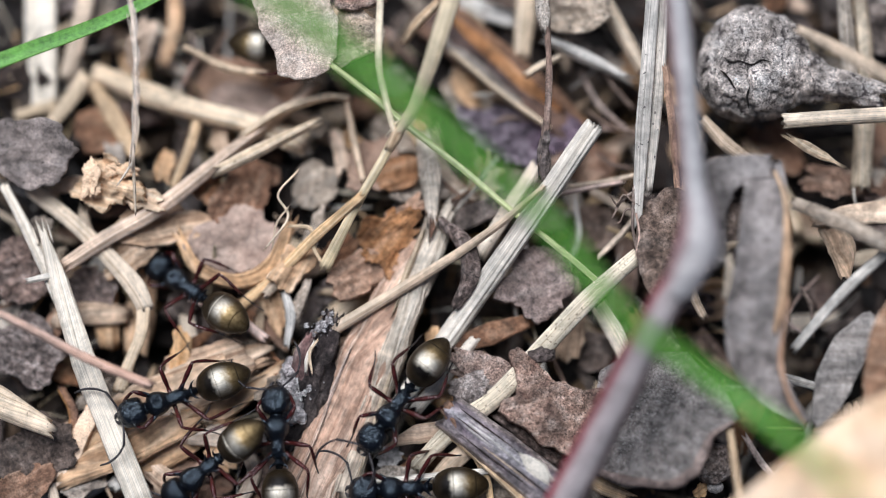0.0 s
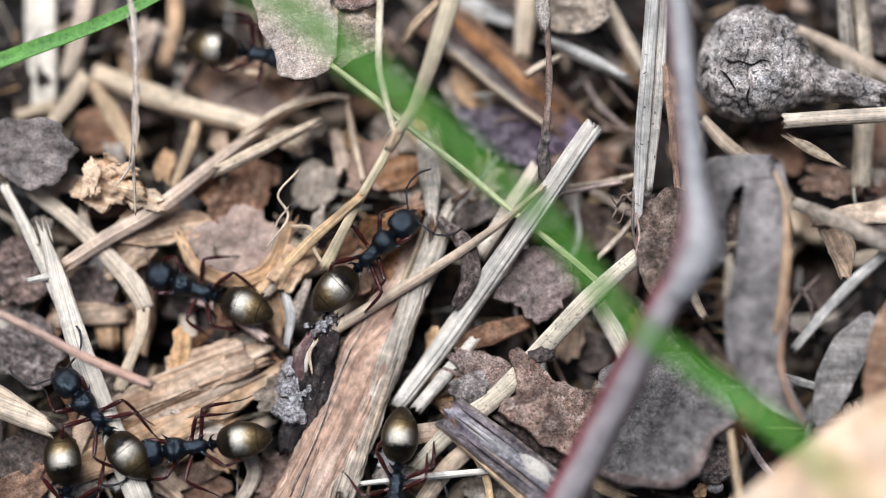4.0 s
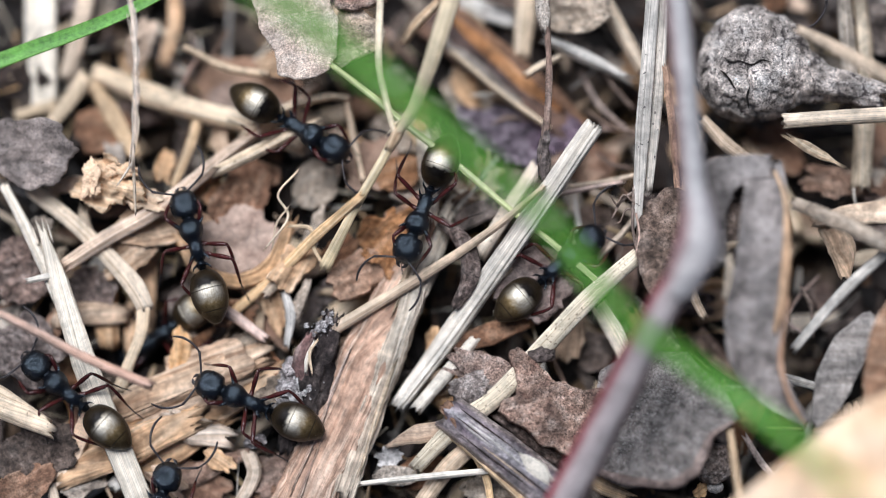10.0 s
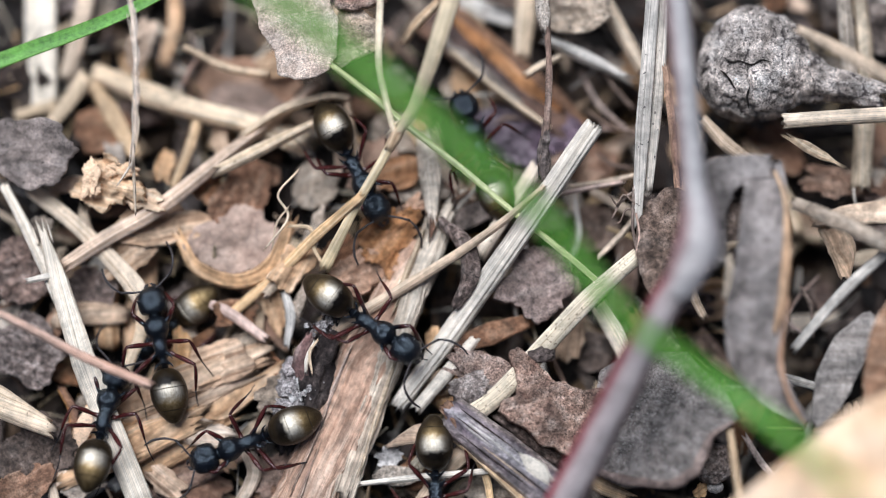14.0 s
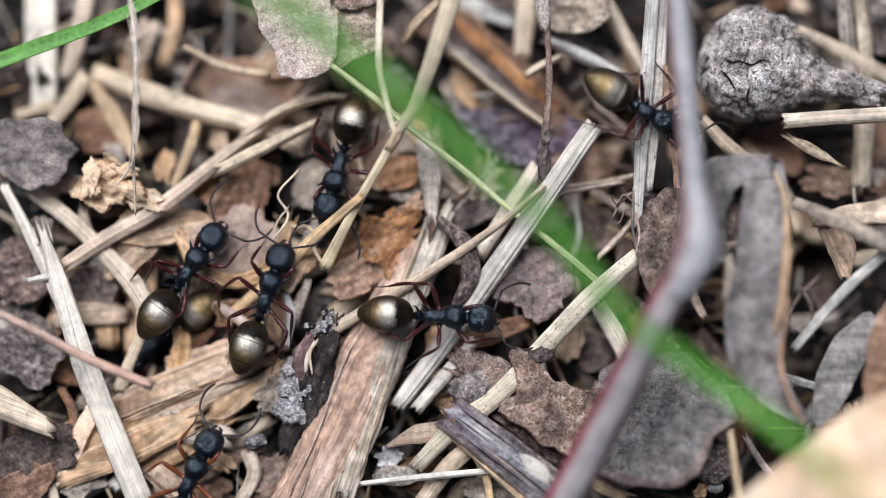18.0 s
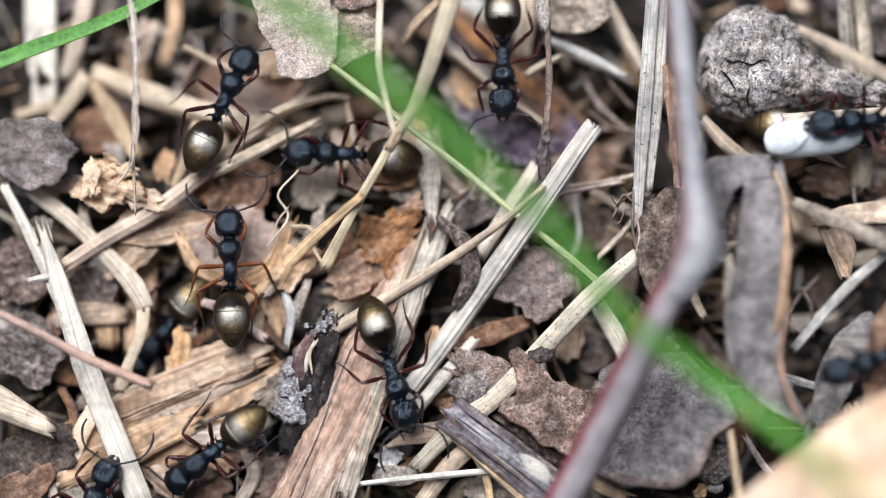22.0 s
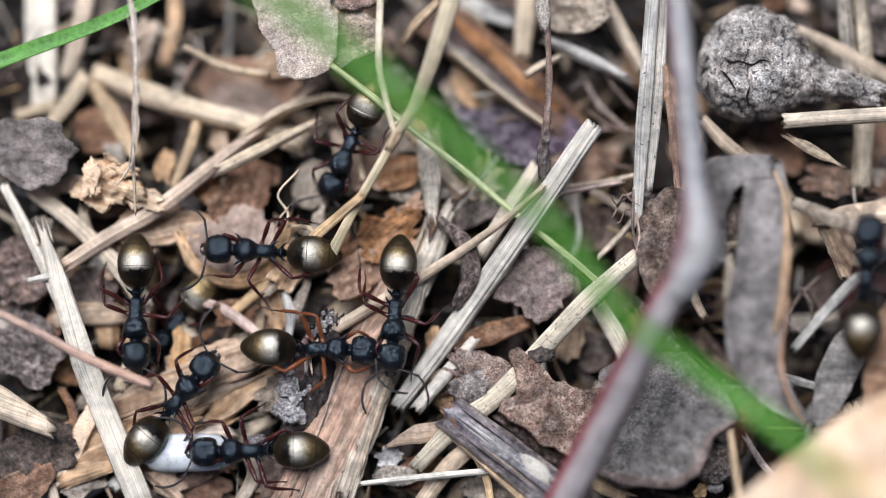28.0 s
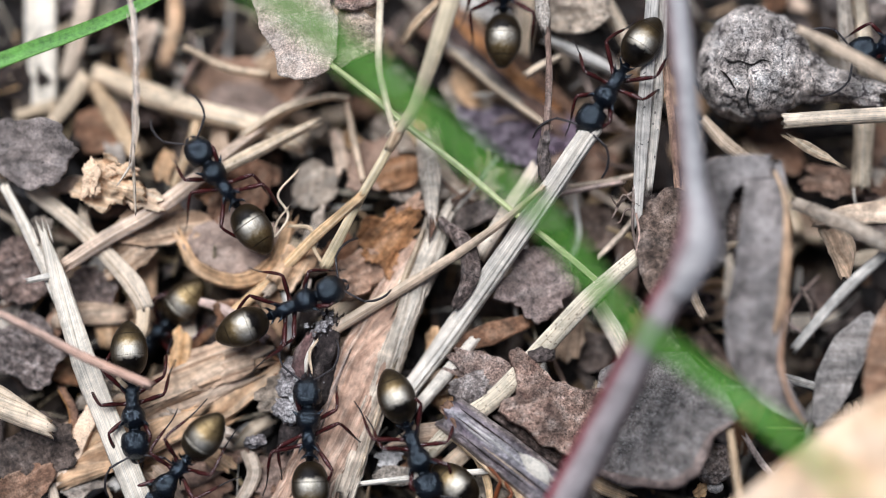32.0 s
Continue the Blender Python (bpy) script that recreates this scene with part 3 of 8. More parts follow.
def scatter(name, label, category, material, count, shape, low, high, seed):
    """One loose mass of pieces too many and too small to count."""
    rng = random.Random(seed)
    verts, faces = [], []
    for _ in range(count):
        x, y = rng.uniform(-36, 36), rng.uniform(-22, 22)
        z = relief(x, y) + rng.uniform(low, high)
        v, f = shape(rng)
        m = Matrix.Translation((x, y, z)) @ Euler((rng.gauss(0, 0.3), rng.gauss(0, 0.3), rng.uniform(0, 6.28))).to_matrix().to_4x4()
        n = len(verts)
        verts += [tuple(m @ Vector(p)) for p in v]
        faces += [tuple(n + i for i in g) for g in f]
    ob = part(name, mesh(name, verts, faces, smooth=False), material)
    return tagged(ob, label, category, kind="stuff")


def crumb_shape(rng):
    r = 0.10 + 0.42 * rng.random() ** 3
    ring = 6
    v, f = [(0, 0, -r * 0.6)], []
    for h in (-0.3, 0.35):
        for k in range(ring):
            a = 6.283 * (k + rng.random() * 0.5) / ring
            s = r * rng.uniform(0.7, 1.15)
            v.append((s * math.cos(a), s * math.sin(a), r * (h + rng.uniform(-0.2, 0.2))))
    v.append((0, 0, r * 0.75))
    for k in range(ring):
        a, b = 1 + k, 1 + (k + 1) % ring
        f += [(0, b, a), (a, b, b + ring, a + ring), (a + ring, b + ring, 2 * ring + 1)]
    return v, f


def chaff_shape(rng):
    a, b, t = rng.uniform(0.5, 2.6), rng.uniform(0.3, 1.3), rng.uniform(0.05, 0.16)
    n = 13
    bend = rng.uniform(-0.12, 0.2)
    out = []
    for k in range(n):
        th = 6.283 * k / n
        s = rng.uniform(0.72, 1.08)
        x, y = a * s * math.cos(th), b * s * math.sin(th)
        out.append((x, y, bend * x * x))
    v = [(0, 0, rng.uniform(0, 0.12))] + out + [(x, y, z - t) for x, y, z in out]
    f = []
    for k in range(n):
        i, j = 1 + k, 1 + (k + 1) % n
        f += [(0, i, j), (i, i + n, j + n, j)]
    return v, f


def fibre_shape(rng):
    l, w = rng.uniform(1.5, 7.0), rng.uniform(0.06, 0.32)
    t = w * rng.uniform(0.3, 0.8)
    bend = rng.uniform(-0.06, 0.06)
    v, f = [], []
    n = 5
    for i in range(n):
        x = l * (i / (n - 1) - 0.5)
        s = w * (1 if 0 < i < n - 1 else 0.6)
        y = bend * x * x
        v += [(x, y - s / 2, 0), (x, y, t / 2), (x, y + s / 2, 0), (x, y, -t / 2)]
    for i in range(n - 1):
        for k in range(4):
            a, b = 4 * i + k, 4 * i + (k + 1) % 4
            f.append((a, b, b + 4, a + 4))
    f += [(0, 1, 2, 3), (4 * n - 1, 4 * n - 2, 4 * n - 3, 4 * n - 4)]
    return v, f


scatter("soil_crumbs", "dark brown soil crumbs and grit, blackened for gap shade", "soil", CRUMB, 9000, crumb_shape, -0.05, 0.5, 5)
scatter("leaf_chaff", "brown and grey crumbled leaf and bark chaff", "leaf litter", CHAFF, 1500, chaff_shape, 0.1, 2.4, 6)
scatter("straw_fibres", "thin broken straw and bark fibres", "fibres", FIBRE, 820, fibre_shape, 0.6, 4.0, 7)

def loose_chips():
    """Countable broken chips and straw ends lying between the larger pieces."""
    rng = random.Random(11)
    kinds = [(STRAW, "short broken end of pale straw"), (TAN, "short broken piece of tan straw"), (BROWNLEAF, "small brown strip of dead leaf"), (BARK, "small dark chip of bark"),
             (GREYSTRAW, "small weathered grey splinter of stalk"), (TANLEAF, "small tan chip of soft wood"), (GREYLEAF, "small grey strip of dead leaf"), (PALELEAF, "small pale strip of papery leaf")]
    made = []
    for i in range(40):
        m, label = kinds[i % 8]
        l, w = rng.uniform(2.0, 6.5), rng.uniform(0.35, 1.3) * (1.0 if i % 8 in (0, 1, 4) else 1.5)
        b = rng.uniform(-0.6, 0.6)
        v, f, u = rod([(-l / 2, 0, 0), (0, b, rng.uniform(-0.1, 0.3)), (l / 2, 0, 0)], [w * rng.uniform(0.3, 1), w, w * 0.9, w * rng.uniform(0.3, 1)], rng.uniform(0.2, 0.5), sides=12, steps=10, rough=0.3, jag=0.9, square=0.7, rib=0.06, ribs=4, seed=i)
        made.append((mesh("loose_chip", v, f, u), m, label))
    for i in range(230):
        me, m, label = made[i % 40]
        x, y = rng.uniform(-29, 29), rng.uniform(-17, 17)
        ob = part("loose_chip", me, m)
        ob.matrix_basis = pose(x * MM, y * MM, (relief(x, y) + rng.uniform(1.6, 4.0)) * MM, rng.gauss(0, 12), rng.gauss(0, 9), rng.uniform(0, 360))
        tagged(ob, label, "chip", "loose chips in the litter")


loose_chips()

# ---- large things ----
def blade(points, width, label, fold=0.12, seed=1, name="grass_blade"):
    """A folded grass blade with a sunk midrib and thin edges."""
    path = curve_through(points, 60)
    verts, uvs, faces = [], [], []
    cols, run, last = 13, 0.0, len(path) - 1
    for layer in (0, 1):
        run = 0.0
        for i, c in enumerate(path):
            tan = (path[min(i + 1, last)] - path[max(i - 1, 0)]).normalized()
            side = tan.cross(Vector((0, 0, 1))).normalized()
            up = side.cross(tan)
            if i:
                run += (c - path[i - 1]).length
            w = profile(width, i / last) / 2
            for k in range(cols):
                s = 2 * k / (cols - 1) - 1
                z = abs(s) * fold * w + 0.02 * math.cos(s * 16) - layer * (0.06 + 0.1 * (1 - abs(s)))
                verts.append(tuple(c + side * (s * w) + up * z))
                uvs.append((run, s * w + 7 * seed))
    n = (last + 1) * cols
    for i in range(last):
        for k in range(cols - 1):
            a = i * cols + k
            faces += [(a, a + 1, a + cols + 1, a + cols), (n + a, n + a + cols, n + a + cols + 1, n + a + 1)]
        for a in (i * cols, i * cols + cols - 1):
            faces.append((a, n + a, n + a + cols, a + cols))
    ob = grounded(name, verts, faces, uvs, GREEN, label, "grass blade", "grass blades")
    straw([tuple(c - Vector((0, 0, 0.05))) for c in path[::6]], [0.09 * profile(width, i / 10) for i in range(11)], 0.1, GREEN, "pale sunken midrib", name="midrib", under=ob, sides=8, rib=0, rough=0, jag=0)
    return ob


blade([(-11.2, 11.34, 33), (-7.99, 9.16, 31), (-4.66, 6.75, 29.5), (-1.11, 3.99, 28.5), (2.76, 0.72, 27.5), (5.09, -1.01, 26.5), (9.24, -5.99, 24.5), (11.81, -7.64, 23), (13.85, -8.98, 22), (15.55, -10.22, 22), (17.24, -11.61, 23), (18.4, -12.96, 26), (19.47, -14.53, 30), (20.06, -15.76, 34)], [1.35, 1.25, 1.15, 1.0, 0.88, 0.85, 0.88, 0.9, 0.9, 0.86, 0.82, 0.75, 0.65, 0.5], "green grass blade arching over the litter")
blade([(-28.49, 9.92, 6), (-24.53, 11.54, 5.6), (-21.53, 12.71, 5.4), (-18.85, 13.93, 5.2), (-15.83, 15.63, 5)], [0.98, 0.92, 0.78, 0.6], "narrow green grass blade", seed=2)

# the twig: two internodes and the swollen node between them, sky sheen in their colour
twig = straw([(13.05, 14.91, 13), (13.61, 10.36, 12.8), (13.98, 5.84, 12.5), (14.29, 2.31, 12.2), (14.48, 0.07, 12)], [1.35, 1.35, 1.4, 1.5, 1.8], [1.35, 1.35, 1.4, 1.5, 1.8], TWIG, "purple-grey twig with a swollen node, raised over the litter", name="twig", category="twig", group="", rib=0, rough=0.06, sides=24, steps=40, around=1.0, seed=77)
straw([(14.41, 1.82, 12.2), (14.54, 0.22, 12.1), (14.48, -1.22, 11.9), (13.78, -2.81, 11.6), (13.24, -3.76, 11.4)], [1.4, 2.2, 2.7, 2.2, 1.7], [1.4, 2.1, 2.5, 2.1, 1.7], TWIG, "swollen node, sky sheen painted pale on top", name="node", under=twig, rib=0, rough=0.1, sides=24, around=1.0, seed=78)
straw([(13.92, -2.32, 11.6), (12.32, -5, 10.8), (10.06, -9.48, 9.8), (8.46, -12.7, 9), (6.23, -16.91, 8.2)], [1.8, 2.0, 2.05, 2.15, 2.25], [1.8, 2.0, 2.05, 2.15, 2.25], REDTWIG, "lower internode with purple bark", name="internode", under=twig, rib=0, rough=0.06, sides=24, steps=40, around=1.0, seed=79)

# the orange leaf close above the ground and the grey curled leaf
orange_leaf = flake(23.93, -17.34, 14, 15.0, 6.3, ORANGELEAF, "smooth orange-tan dead leaf held close to the lens", turn=35, tilt=(-6, -4), seed=60, jag=0.05, wave=0.5, curl=0.02)
curled = straw([(18.89, 4.32, 7.6), (18.96, 2.5, 8.2), (18.72, -0.2, 8.5), (18.49, -2.82, 8.2), (18.22, -5.11, 8), (18.29, -7.23, 7.5), (19.48, -9.17, 6.8), (21.42, -10.96, 6)], [2.16, 2.72, 3, 3.34, 3.62, 2.93, 2.02, 0.49], 0.3, SMOOTHLEAF, "grey curled strip of dead leaf with a tan edge", name="curled_leaf", category="leaf", group="", square=0.55, rib=0.02, ribs=9, sides=36, steps=56, gutter=1.5, roll=[-4, -14, -10, -14, -10, -4, 5, 10], rough=0.12, jag=0.4, seed=61)
straw([(19.5, 3.66, 8), (19.98, 2.14, 8.4), (20.06, -0.21, 8.6), (19.94, -2.18, 8.5), (19.73, -3.99, 8.4), (19.29, -5.78, 8.1)], [0.2, 0.32, 0.45, 0.6, 0.6, 0.2], 0.3, TANLEAF, "tan dried rim of the curled leaf", name="rim", under=curled, sides=10, steps=40, rough=0.25, jag=0.3, seed=62)
straw([(20.12, -3.87, 8.5), (19.72, -6.13, 8.3), (19.67, -7.75, 8.0), (20.31, -9.7, 7.4), (21.24, -11.06, 6.8)], [0.16, 0.24, 0.3, 0.28, 0.14], 0.24, SMOOTHBROWN, 'brown dried lower edge of the curled leaf', name='rim', under=curled, sides=10, steps=40, rough=0.3, jag=0.3, seed=66)
straw([(19.13, 4.02, 7.8), (17.43, 3.85, 8.1), (16.07, 3.16, 7.7), (15.59, 1.46, 7.1), (15.9, -0.31, 6.5), (16.34, -1.54, 6)], [1.39, 1.81, 2.58, 2.3, 1.88, 0.91], 0.3, SMOOTHLEAF, "drooping half of the curled leaf", name="fold", under=curled, square=0.55, rib=0.02, ribs=9, sides=36, steps=40, gutter=-0.8, roll=[0, 8, 20, 24, 18, 10], rough=0.16, jag=0.6, seed=63)


def seed_capsule():
    """A woody fruit with a drawn-out stalk: a ridged body of revolution, cracked on top."""
    a, b = Vector((19.14, 11.12, 1.8)), Vector((26.63, 9.13, 2.6))
    ax = (b - a).normalized()
    side = ax.cross(Vector((0, 0, 1))).normalized()
    up = side.cross(ax)
    pts = curve_through([(-3.5, 0.3, 0), (-3.25, 1.5, 0), (-2.4, 2.75, 0), (-0.9, 3.5, 0), (0.7, 3.5, 0), (2.0, 2.95, 0), (2.8, 2.1, 0), (3.4, 1.45, 0), (4.2, 1.15, 0), (4.6, 0.9, 0), (4.7, 0.4, 0)], 110)
    segs, verts, faces = 88, [], []
    for p in pts:
        for k in range(segs):
            t = 2 * math.pi * k / segs
            d = side * math.cos(t) + up * math.sin(t) * 0.74
            q = a + ax * p.x + d * p.y
            bump_ = 0.35 * noise.noise(q * 0.35) + 0.14 * noise.noise(q * 1.1) + 0.12 * noise.noise(q * 2.6) + 0.11 * noise.noise(q * 5.5)
            crack = min(abs(noise.noise(q * 0.32 + Vector((4, 4, 4)))), abs(noise.noise(q * 0.38 + Vector((9, 1, 2)))))
            bump_ -= 0.5 * max(0.0, 1 - crack / 0.045)
            verts.append(tuple(q + d * bump_))
    for i in range(len(pts) - 1):
        for k in range(segs):
            m, n = i * segs + k, i * segs + (k + 1) % segs
            faces.append((m, n, n + segs, m + segs))
    ob = grounded("seed_capsule", verts, faces, None, NUT, "grey cracked woody seed capsule with a tapering stalk", "seed capsule")
    straw([tuple(a + ax * t) for t in (2.6, 3.4, 4.4, 5.6, 6.8, 7.9)], [3.2, 2.9, 2.35, 2.0, 1.75, 1.6], [3.0, 2.7, 2.1, 1.8, 1.6, 1.5], NUT, "wrinkled tapering stalk", name="stalk", under=ob, rib=0.04, ribs=7, rough=0.3, sides=40, steps=50, jag=0.6, seed=80)
    shell = np.asarray(verts)

    def top(x, y):
        near = (shell[:, 0] - x) ** 2 + (shell[:, 1] - y) ** 2 < 0.09
        return float(shell[near, 2].max()) if near.any() else a.z
    for line, wide in (([(17, 11.27, 5), (17.41, 10.93, 5), (17.95, 10.96, 5), (18.63, 10.72, 5), (19.24, 11, 5), (19.65, 10.93, 5)], 0.15), ([(16.86, 10.44, 5), (17.19, 10.1, 5), (17.59, 9.48, 5)], 0.16), ([(18.51, 9.34, 5), (18.4, 8.86, 5), (18.53, 8.31, 5)], 0.12)):
        straw([(x, y, top(x, y) - 0.01) for x, y, _ in line], [0.3 * wide, wide, 0.7 * wide, wide, 0.3 * wide], 0.12, SOIL, "dark crack in the husk", name="crack", under=ob, sides=8, rough=0.6)


seed_capsule()

# ---- straws, chips, leaf flakes and clods ----
straw([(-24.32, 0.86, 2.6), (-23.27, -2.29, 2.4), (-21.68, -7.07, 2.2), (-20.29, -10.48, 2), (-18.13, -15.75, 1.8)], [0.41, 1.17, 1.51, 1.51, 1.58], 0.7, WHITE, 'bleached flat straw with a pointed split end', jag=1.2, square=0.8, seed=101)
straw([(-26.86, 3.71, 1.5), (-25.29, 0.87, 1.9), (-23.67, -2.42, 2), (-22.16, -5.99, 1.4)], [0.55, 0.69, 0.83, 0.69], 0.5, WHITE, 'narrow bleached straw lying on the litter', seed=102)
straw([(-25.16, -2.18, 2.4), (-23.77, -1.88, 2.5)], [0.34, 0.48], 0.3, WHITE, 'short pale straw splinter', seed=103)
straw([(-23.2, -1.22, 1.4), (-20.49, 0.55, 1.7), (-17.39, 2.34, 1.8), (-13.3, 5.61, 1.6), (-10.56, 7.74, 1.4), (-7.73, 9.99, 1.2)], [0.83, 0.97, 0.97, 0.83, 0.69, 0.41], 0.7, PINKTAN, 'long pale straw lying slantwise over the litter', rib=0.1, seed=104)
straw([(-13.58, 4.66, 2.2), (-11.52, 5.69, 2.3), (-8.01, 7.44, 2.2)], [0.69, 0.83, 0.55], 0.5, STRAW, 'pale straw splinter with a frayed end', jag=1.2, seed=105)
straw([(-21.53, 10.95, 0.2), (-18.3, 9.62, 0.7), (-15.12, 8.51, 1), (-11.98, 7.7, 1), (-8.5, 6.43, 0.8)], [1.05, 1.4, 1.26, 1.26, 1.54], 0.8, STRAW, 'broad pale flattened straw half buried in litter', square=0.75, seed=106)
straw([(-12.27, 6.84, 1.6), (-9.83, 8.35, 2), (-7.23, 9.12, 2.2), (-5.86, 9.08, 1.8)], [0.42, 0.62, 0.55, 0.42], 0.5, STRAW, 'bent straw with a pale face', seed=107)
straw([(-5.96, 9.19, 1.8), (-5.52, 6.87, 1.4), (-4.93, 4.19, 1)], [0.35, 0.49, 0.35], 0.4, TAN, 'thin bent brown straw', seed=108)
straw([(-25.2, 17.18, -0.6), (-25.02, 13.53, -0.3), (-24.72, 8.88, -0.2)], [1.98, 1.98, 1.56], 0.9, WHITE, 'broad white straw deep in the litter', square=0.75, seed=109)
straw([(-21.95, 16.97, 0.4), (-22.62, 13.44, 0.2), (-23.42, 10.84, -0.2)], [1.06, 1.06, 0.84], 0.6, TAN, 'tan straw piece deep in the litter', seed=110)
straw([(-22.16, 10.77, 0.2), (-22.89, 9.49, 0.4), (-24.22, 7.83, 0.2)], [0.91, 0.98, 0.84], 0.5, STRAW, 'short pale straw piece', seed=111)
straw([(-26.43, 8.32, 0), (-24.13, 9, 0.2)], [0.63, 0.77], 0.4, STRAW, 'short pale straw piece', seed=112)
straw([(-21.7, 10.31, 0.2), (-20.42, 8.26, 0.4), (-19.04, 5.84, 0)], [0.63, 1.19, 0.77], 0.4, TAN, 'tan leaf strip in the litter', seed=113)
strand = straw([(-18.59, 14.46, 7.6), (-18.41, 12.88, 7), (-18.29, 10.99, 6.7), (-18.31, 9.82, 6.4), (-18.29, 8.69, 6.2), (-18.4, 6.85, 5.6), (-18.62, 4.55, 5)], [0.1, 0.28, 0.24, 0.14, 0.35, 0.31, 0.1], [0.14, 0.2, 0.18, 0.14, 0.22, 0.2, 0.12], PINKISH, 'frayed flat strand of dry leaf fibre hanging down', name='fibre_strand', category='fibre', rough=0.5, sides=14, steps=48, jag=1.0, roll=[0, 25, -20, 60, 10, -25, 20], seed=114)
for k in range(7):
    low, high = (0, 4) if k < 3 else (3, 7)
    straw([(x + 0.2 * math.sin(2.1 * k + 1.7 * j), y, z + 0.12 * math.cos(k + j)) for j, (x, y, z) in enumerate([(-18.59, 14.46, 7.6), (-18.41, 12.88, 7), (-18.29, 10.99, 6.7), (-18.31, 9.82, 6.4), (-18.29, 8.69, 6.2), (-18.4, 6.85, 5.6), (-18.62, 4.55, 5)][low:high])], [0.05, 0.09, 0.08, 0.04], 0.07, PINKISH, 'fine loose fibre of the strand', name='fibre', under=strand, sides=6, steps=20, seed=600 + k)
straw([(-18.58, 4.81, 4.8), (-18.56, 3.35, 4.2), (-18.55, 1.88, 3.6)], [0.2, 0.2, 0.14], 0.25, STRAW, 'hanging straw thread in the litter', sides=8, seed=116)
straw([(-18.61, 4.71, 4.8), (-19.52, 3.52, 4.2)], [0.2, 0.1], 0.15, STRAW, 'hanging straw thread in the litter', sides=8, seed=117)
straw([(-18.55, 12.15, 6.9), (-18.73, 13.11, 7.2)], [0.1, 0.07], 0.1, STRAW, 'fine loose fibre in the litter', sides=6, seed=118)
stalk = straw([(1.03, 15.45, 9), (-0.47, 10.92, 8), (-1.64, 7.95, 6.6), (-2.77, 6.23, 5.6)], [1.13, 0.96, 0.76, 0.53], 0.7, YELLOWSTRAW, 'tall dry grass stalk bent across the litter', rib=0.05, seed=119)
straw([(-2.43, 6.82, 5.75), (-2.77, 6.18, 5.7), (-3.17, 5.49, 5.55)], [0.54, 0.74, 0.54], 0.7, TAN, 'brownish node where the stalk bends', name='node', rib=0.02, seed=120, under=stalk)
straw([(-2.77, 6.3, 5.6), (-4.03, 4.1, 5), (-5.4, 1.81, 4.2), (-7.17, -1.42, 2.4)], [0.57, 0.54, 0.54, 0.74], 0.4, YELLOWSTRAW, 'dry grass stalk bent to the ground', name='culm', seed=121, under=stalk)
straw([(-3.65, 15.67, 6.4), (-3.81, 12.24, 6.4), (-3.74, 9.89, 6.2), (-3.17, 7.36, 6), (-2.77, 6.06, 5.6)], [0.41, 0.44, 0.41, 0.37, 0.3], 0.35, YELLOWSTRAW, 'slender upright dry stalk', seed=122)
straw([(-4.86, 2.64, 5.2), (-7.68, 0.52, 2.6), (-10.16, -1.72, 1.2), (-13.12, -4.21, 0.6)], [0.5, 0.66, 0.66, 0.61], 0.5, ORANGESTRAW, 'orange-tan straw leaning on the litter', seed=123)
straw([(-6.66, 10.58, 5), (-4.22, 8.72, 4.6), (-1.84, 6.79, 4.2), (1.23, 4.49, 3.4), (3.98, 2.22, 2.8), (7.39, -0.54, 2.8), (9.48, -2.43, 3.2)], [0.31, 0.41, 0.41, 0.37, 0.37, 0.37, 0.34], 0.3, PALEGREEN, 'thin yellow-green grass stem', seed=124)
straw([(-6.59, -5.06, 1.9), (-3.23, -3.04, 2), (0.55, -0.76, 2.6), (3.59, 1.21, 4.4), (5.95, 3.18, 5)], [0.75, 0.69, 0.58, 0.45, 0.31], 0.5, ORANGESTRAW, 'orange-tan straw lying across the wood chip', seed=125)
straw([(-2.76, -9.67, 0.6), (-0.14, -6.13, 0.9), (2.61, -2.25, 2), (5.65, 2.03, 3.8), (9.02, 6.87, 5)], [0.9, 1.17, 1.24, 1.24, 1.1], 1.0, WHITE, 'long ribbed bleached straw with a broken end', ribs=11, rib=0.1, sides=44, jag=0.4, square=0.85, seed=126)
straw([(-1.58, -9.82, 0.8), (0.55, -7.36, 1.2), (1.93, -5.64, 1.2)], [0.76, 0.83, 0.62], 0.6, WHITE, 'bleached straw beside a longer straw', seed=127)
straw([(-1.68, -13.47, 1.6), (0.55, -11.16, 2), (3.27, -9.14, 2.4), (6, -6.26, 2.8), (8.72, -3.38, 3.2), (11.71, -0.75, 3.6)], [0.89, 1.09, 1.16, 1.16, 1.16, 0.96], 0.7, SPECKLED, 'speckled pale straw under a bark chip', square=0.8, seed=128)
straw([(12.79, 16.06, 4.6), (12.43, 11.24, 4.4), (12.06, 6.79, 4.2), (11.67, 1, 3.8)], [0.75, 0.86, 0.86, 0.55], 0.7, GREYSTRAW, 'weathered grey stalk with black specks', seed=129)
straw([(13.51, 16.15, 4.2), (13.14, 10.62, 4), (12.78, 6.85, 3.8), (12.44, 3.29, 3.4)], [0.62, 0.75, 0.75, 0.48], 0.6, GREYSTRAW, 'weathered grey stalk with black specks', seed=130)
straw([(13.44, 10.55, 4.4), (13.83, 6.77, 4.3), (14.19, 2.42, 4)], [0.38, 0.44, 0.34], 0.4, RUST, 'narrow orange-brown bark strip', rough=0.3, seed=131)
straw([(11.51, 3.21, 4), (11.41, 0.97, 4.1), (11.73, -0.92, 4.2)], [0.2, 0.2, 0.17], 0.2, BROWN, 'thin dark rootlet in the litter', sides=8, rough=0.4, seed=132)
straw([(11.5, 3.04, 4), (10.71, 2.47, 3.6), (10.31, 1.67, 3.4)], [0.2, 0.24, 0.1], 0.2, BROWN, 'thin dark rootlet in the litter', sides=8, rough=0.5, seed=133)
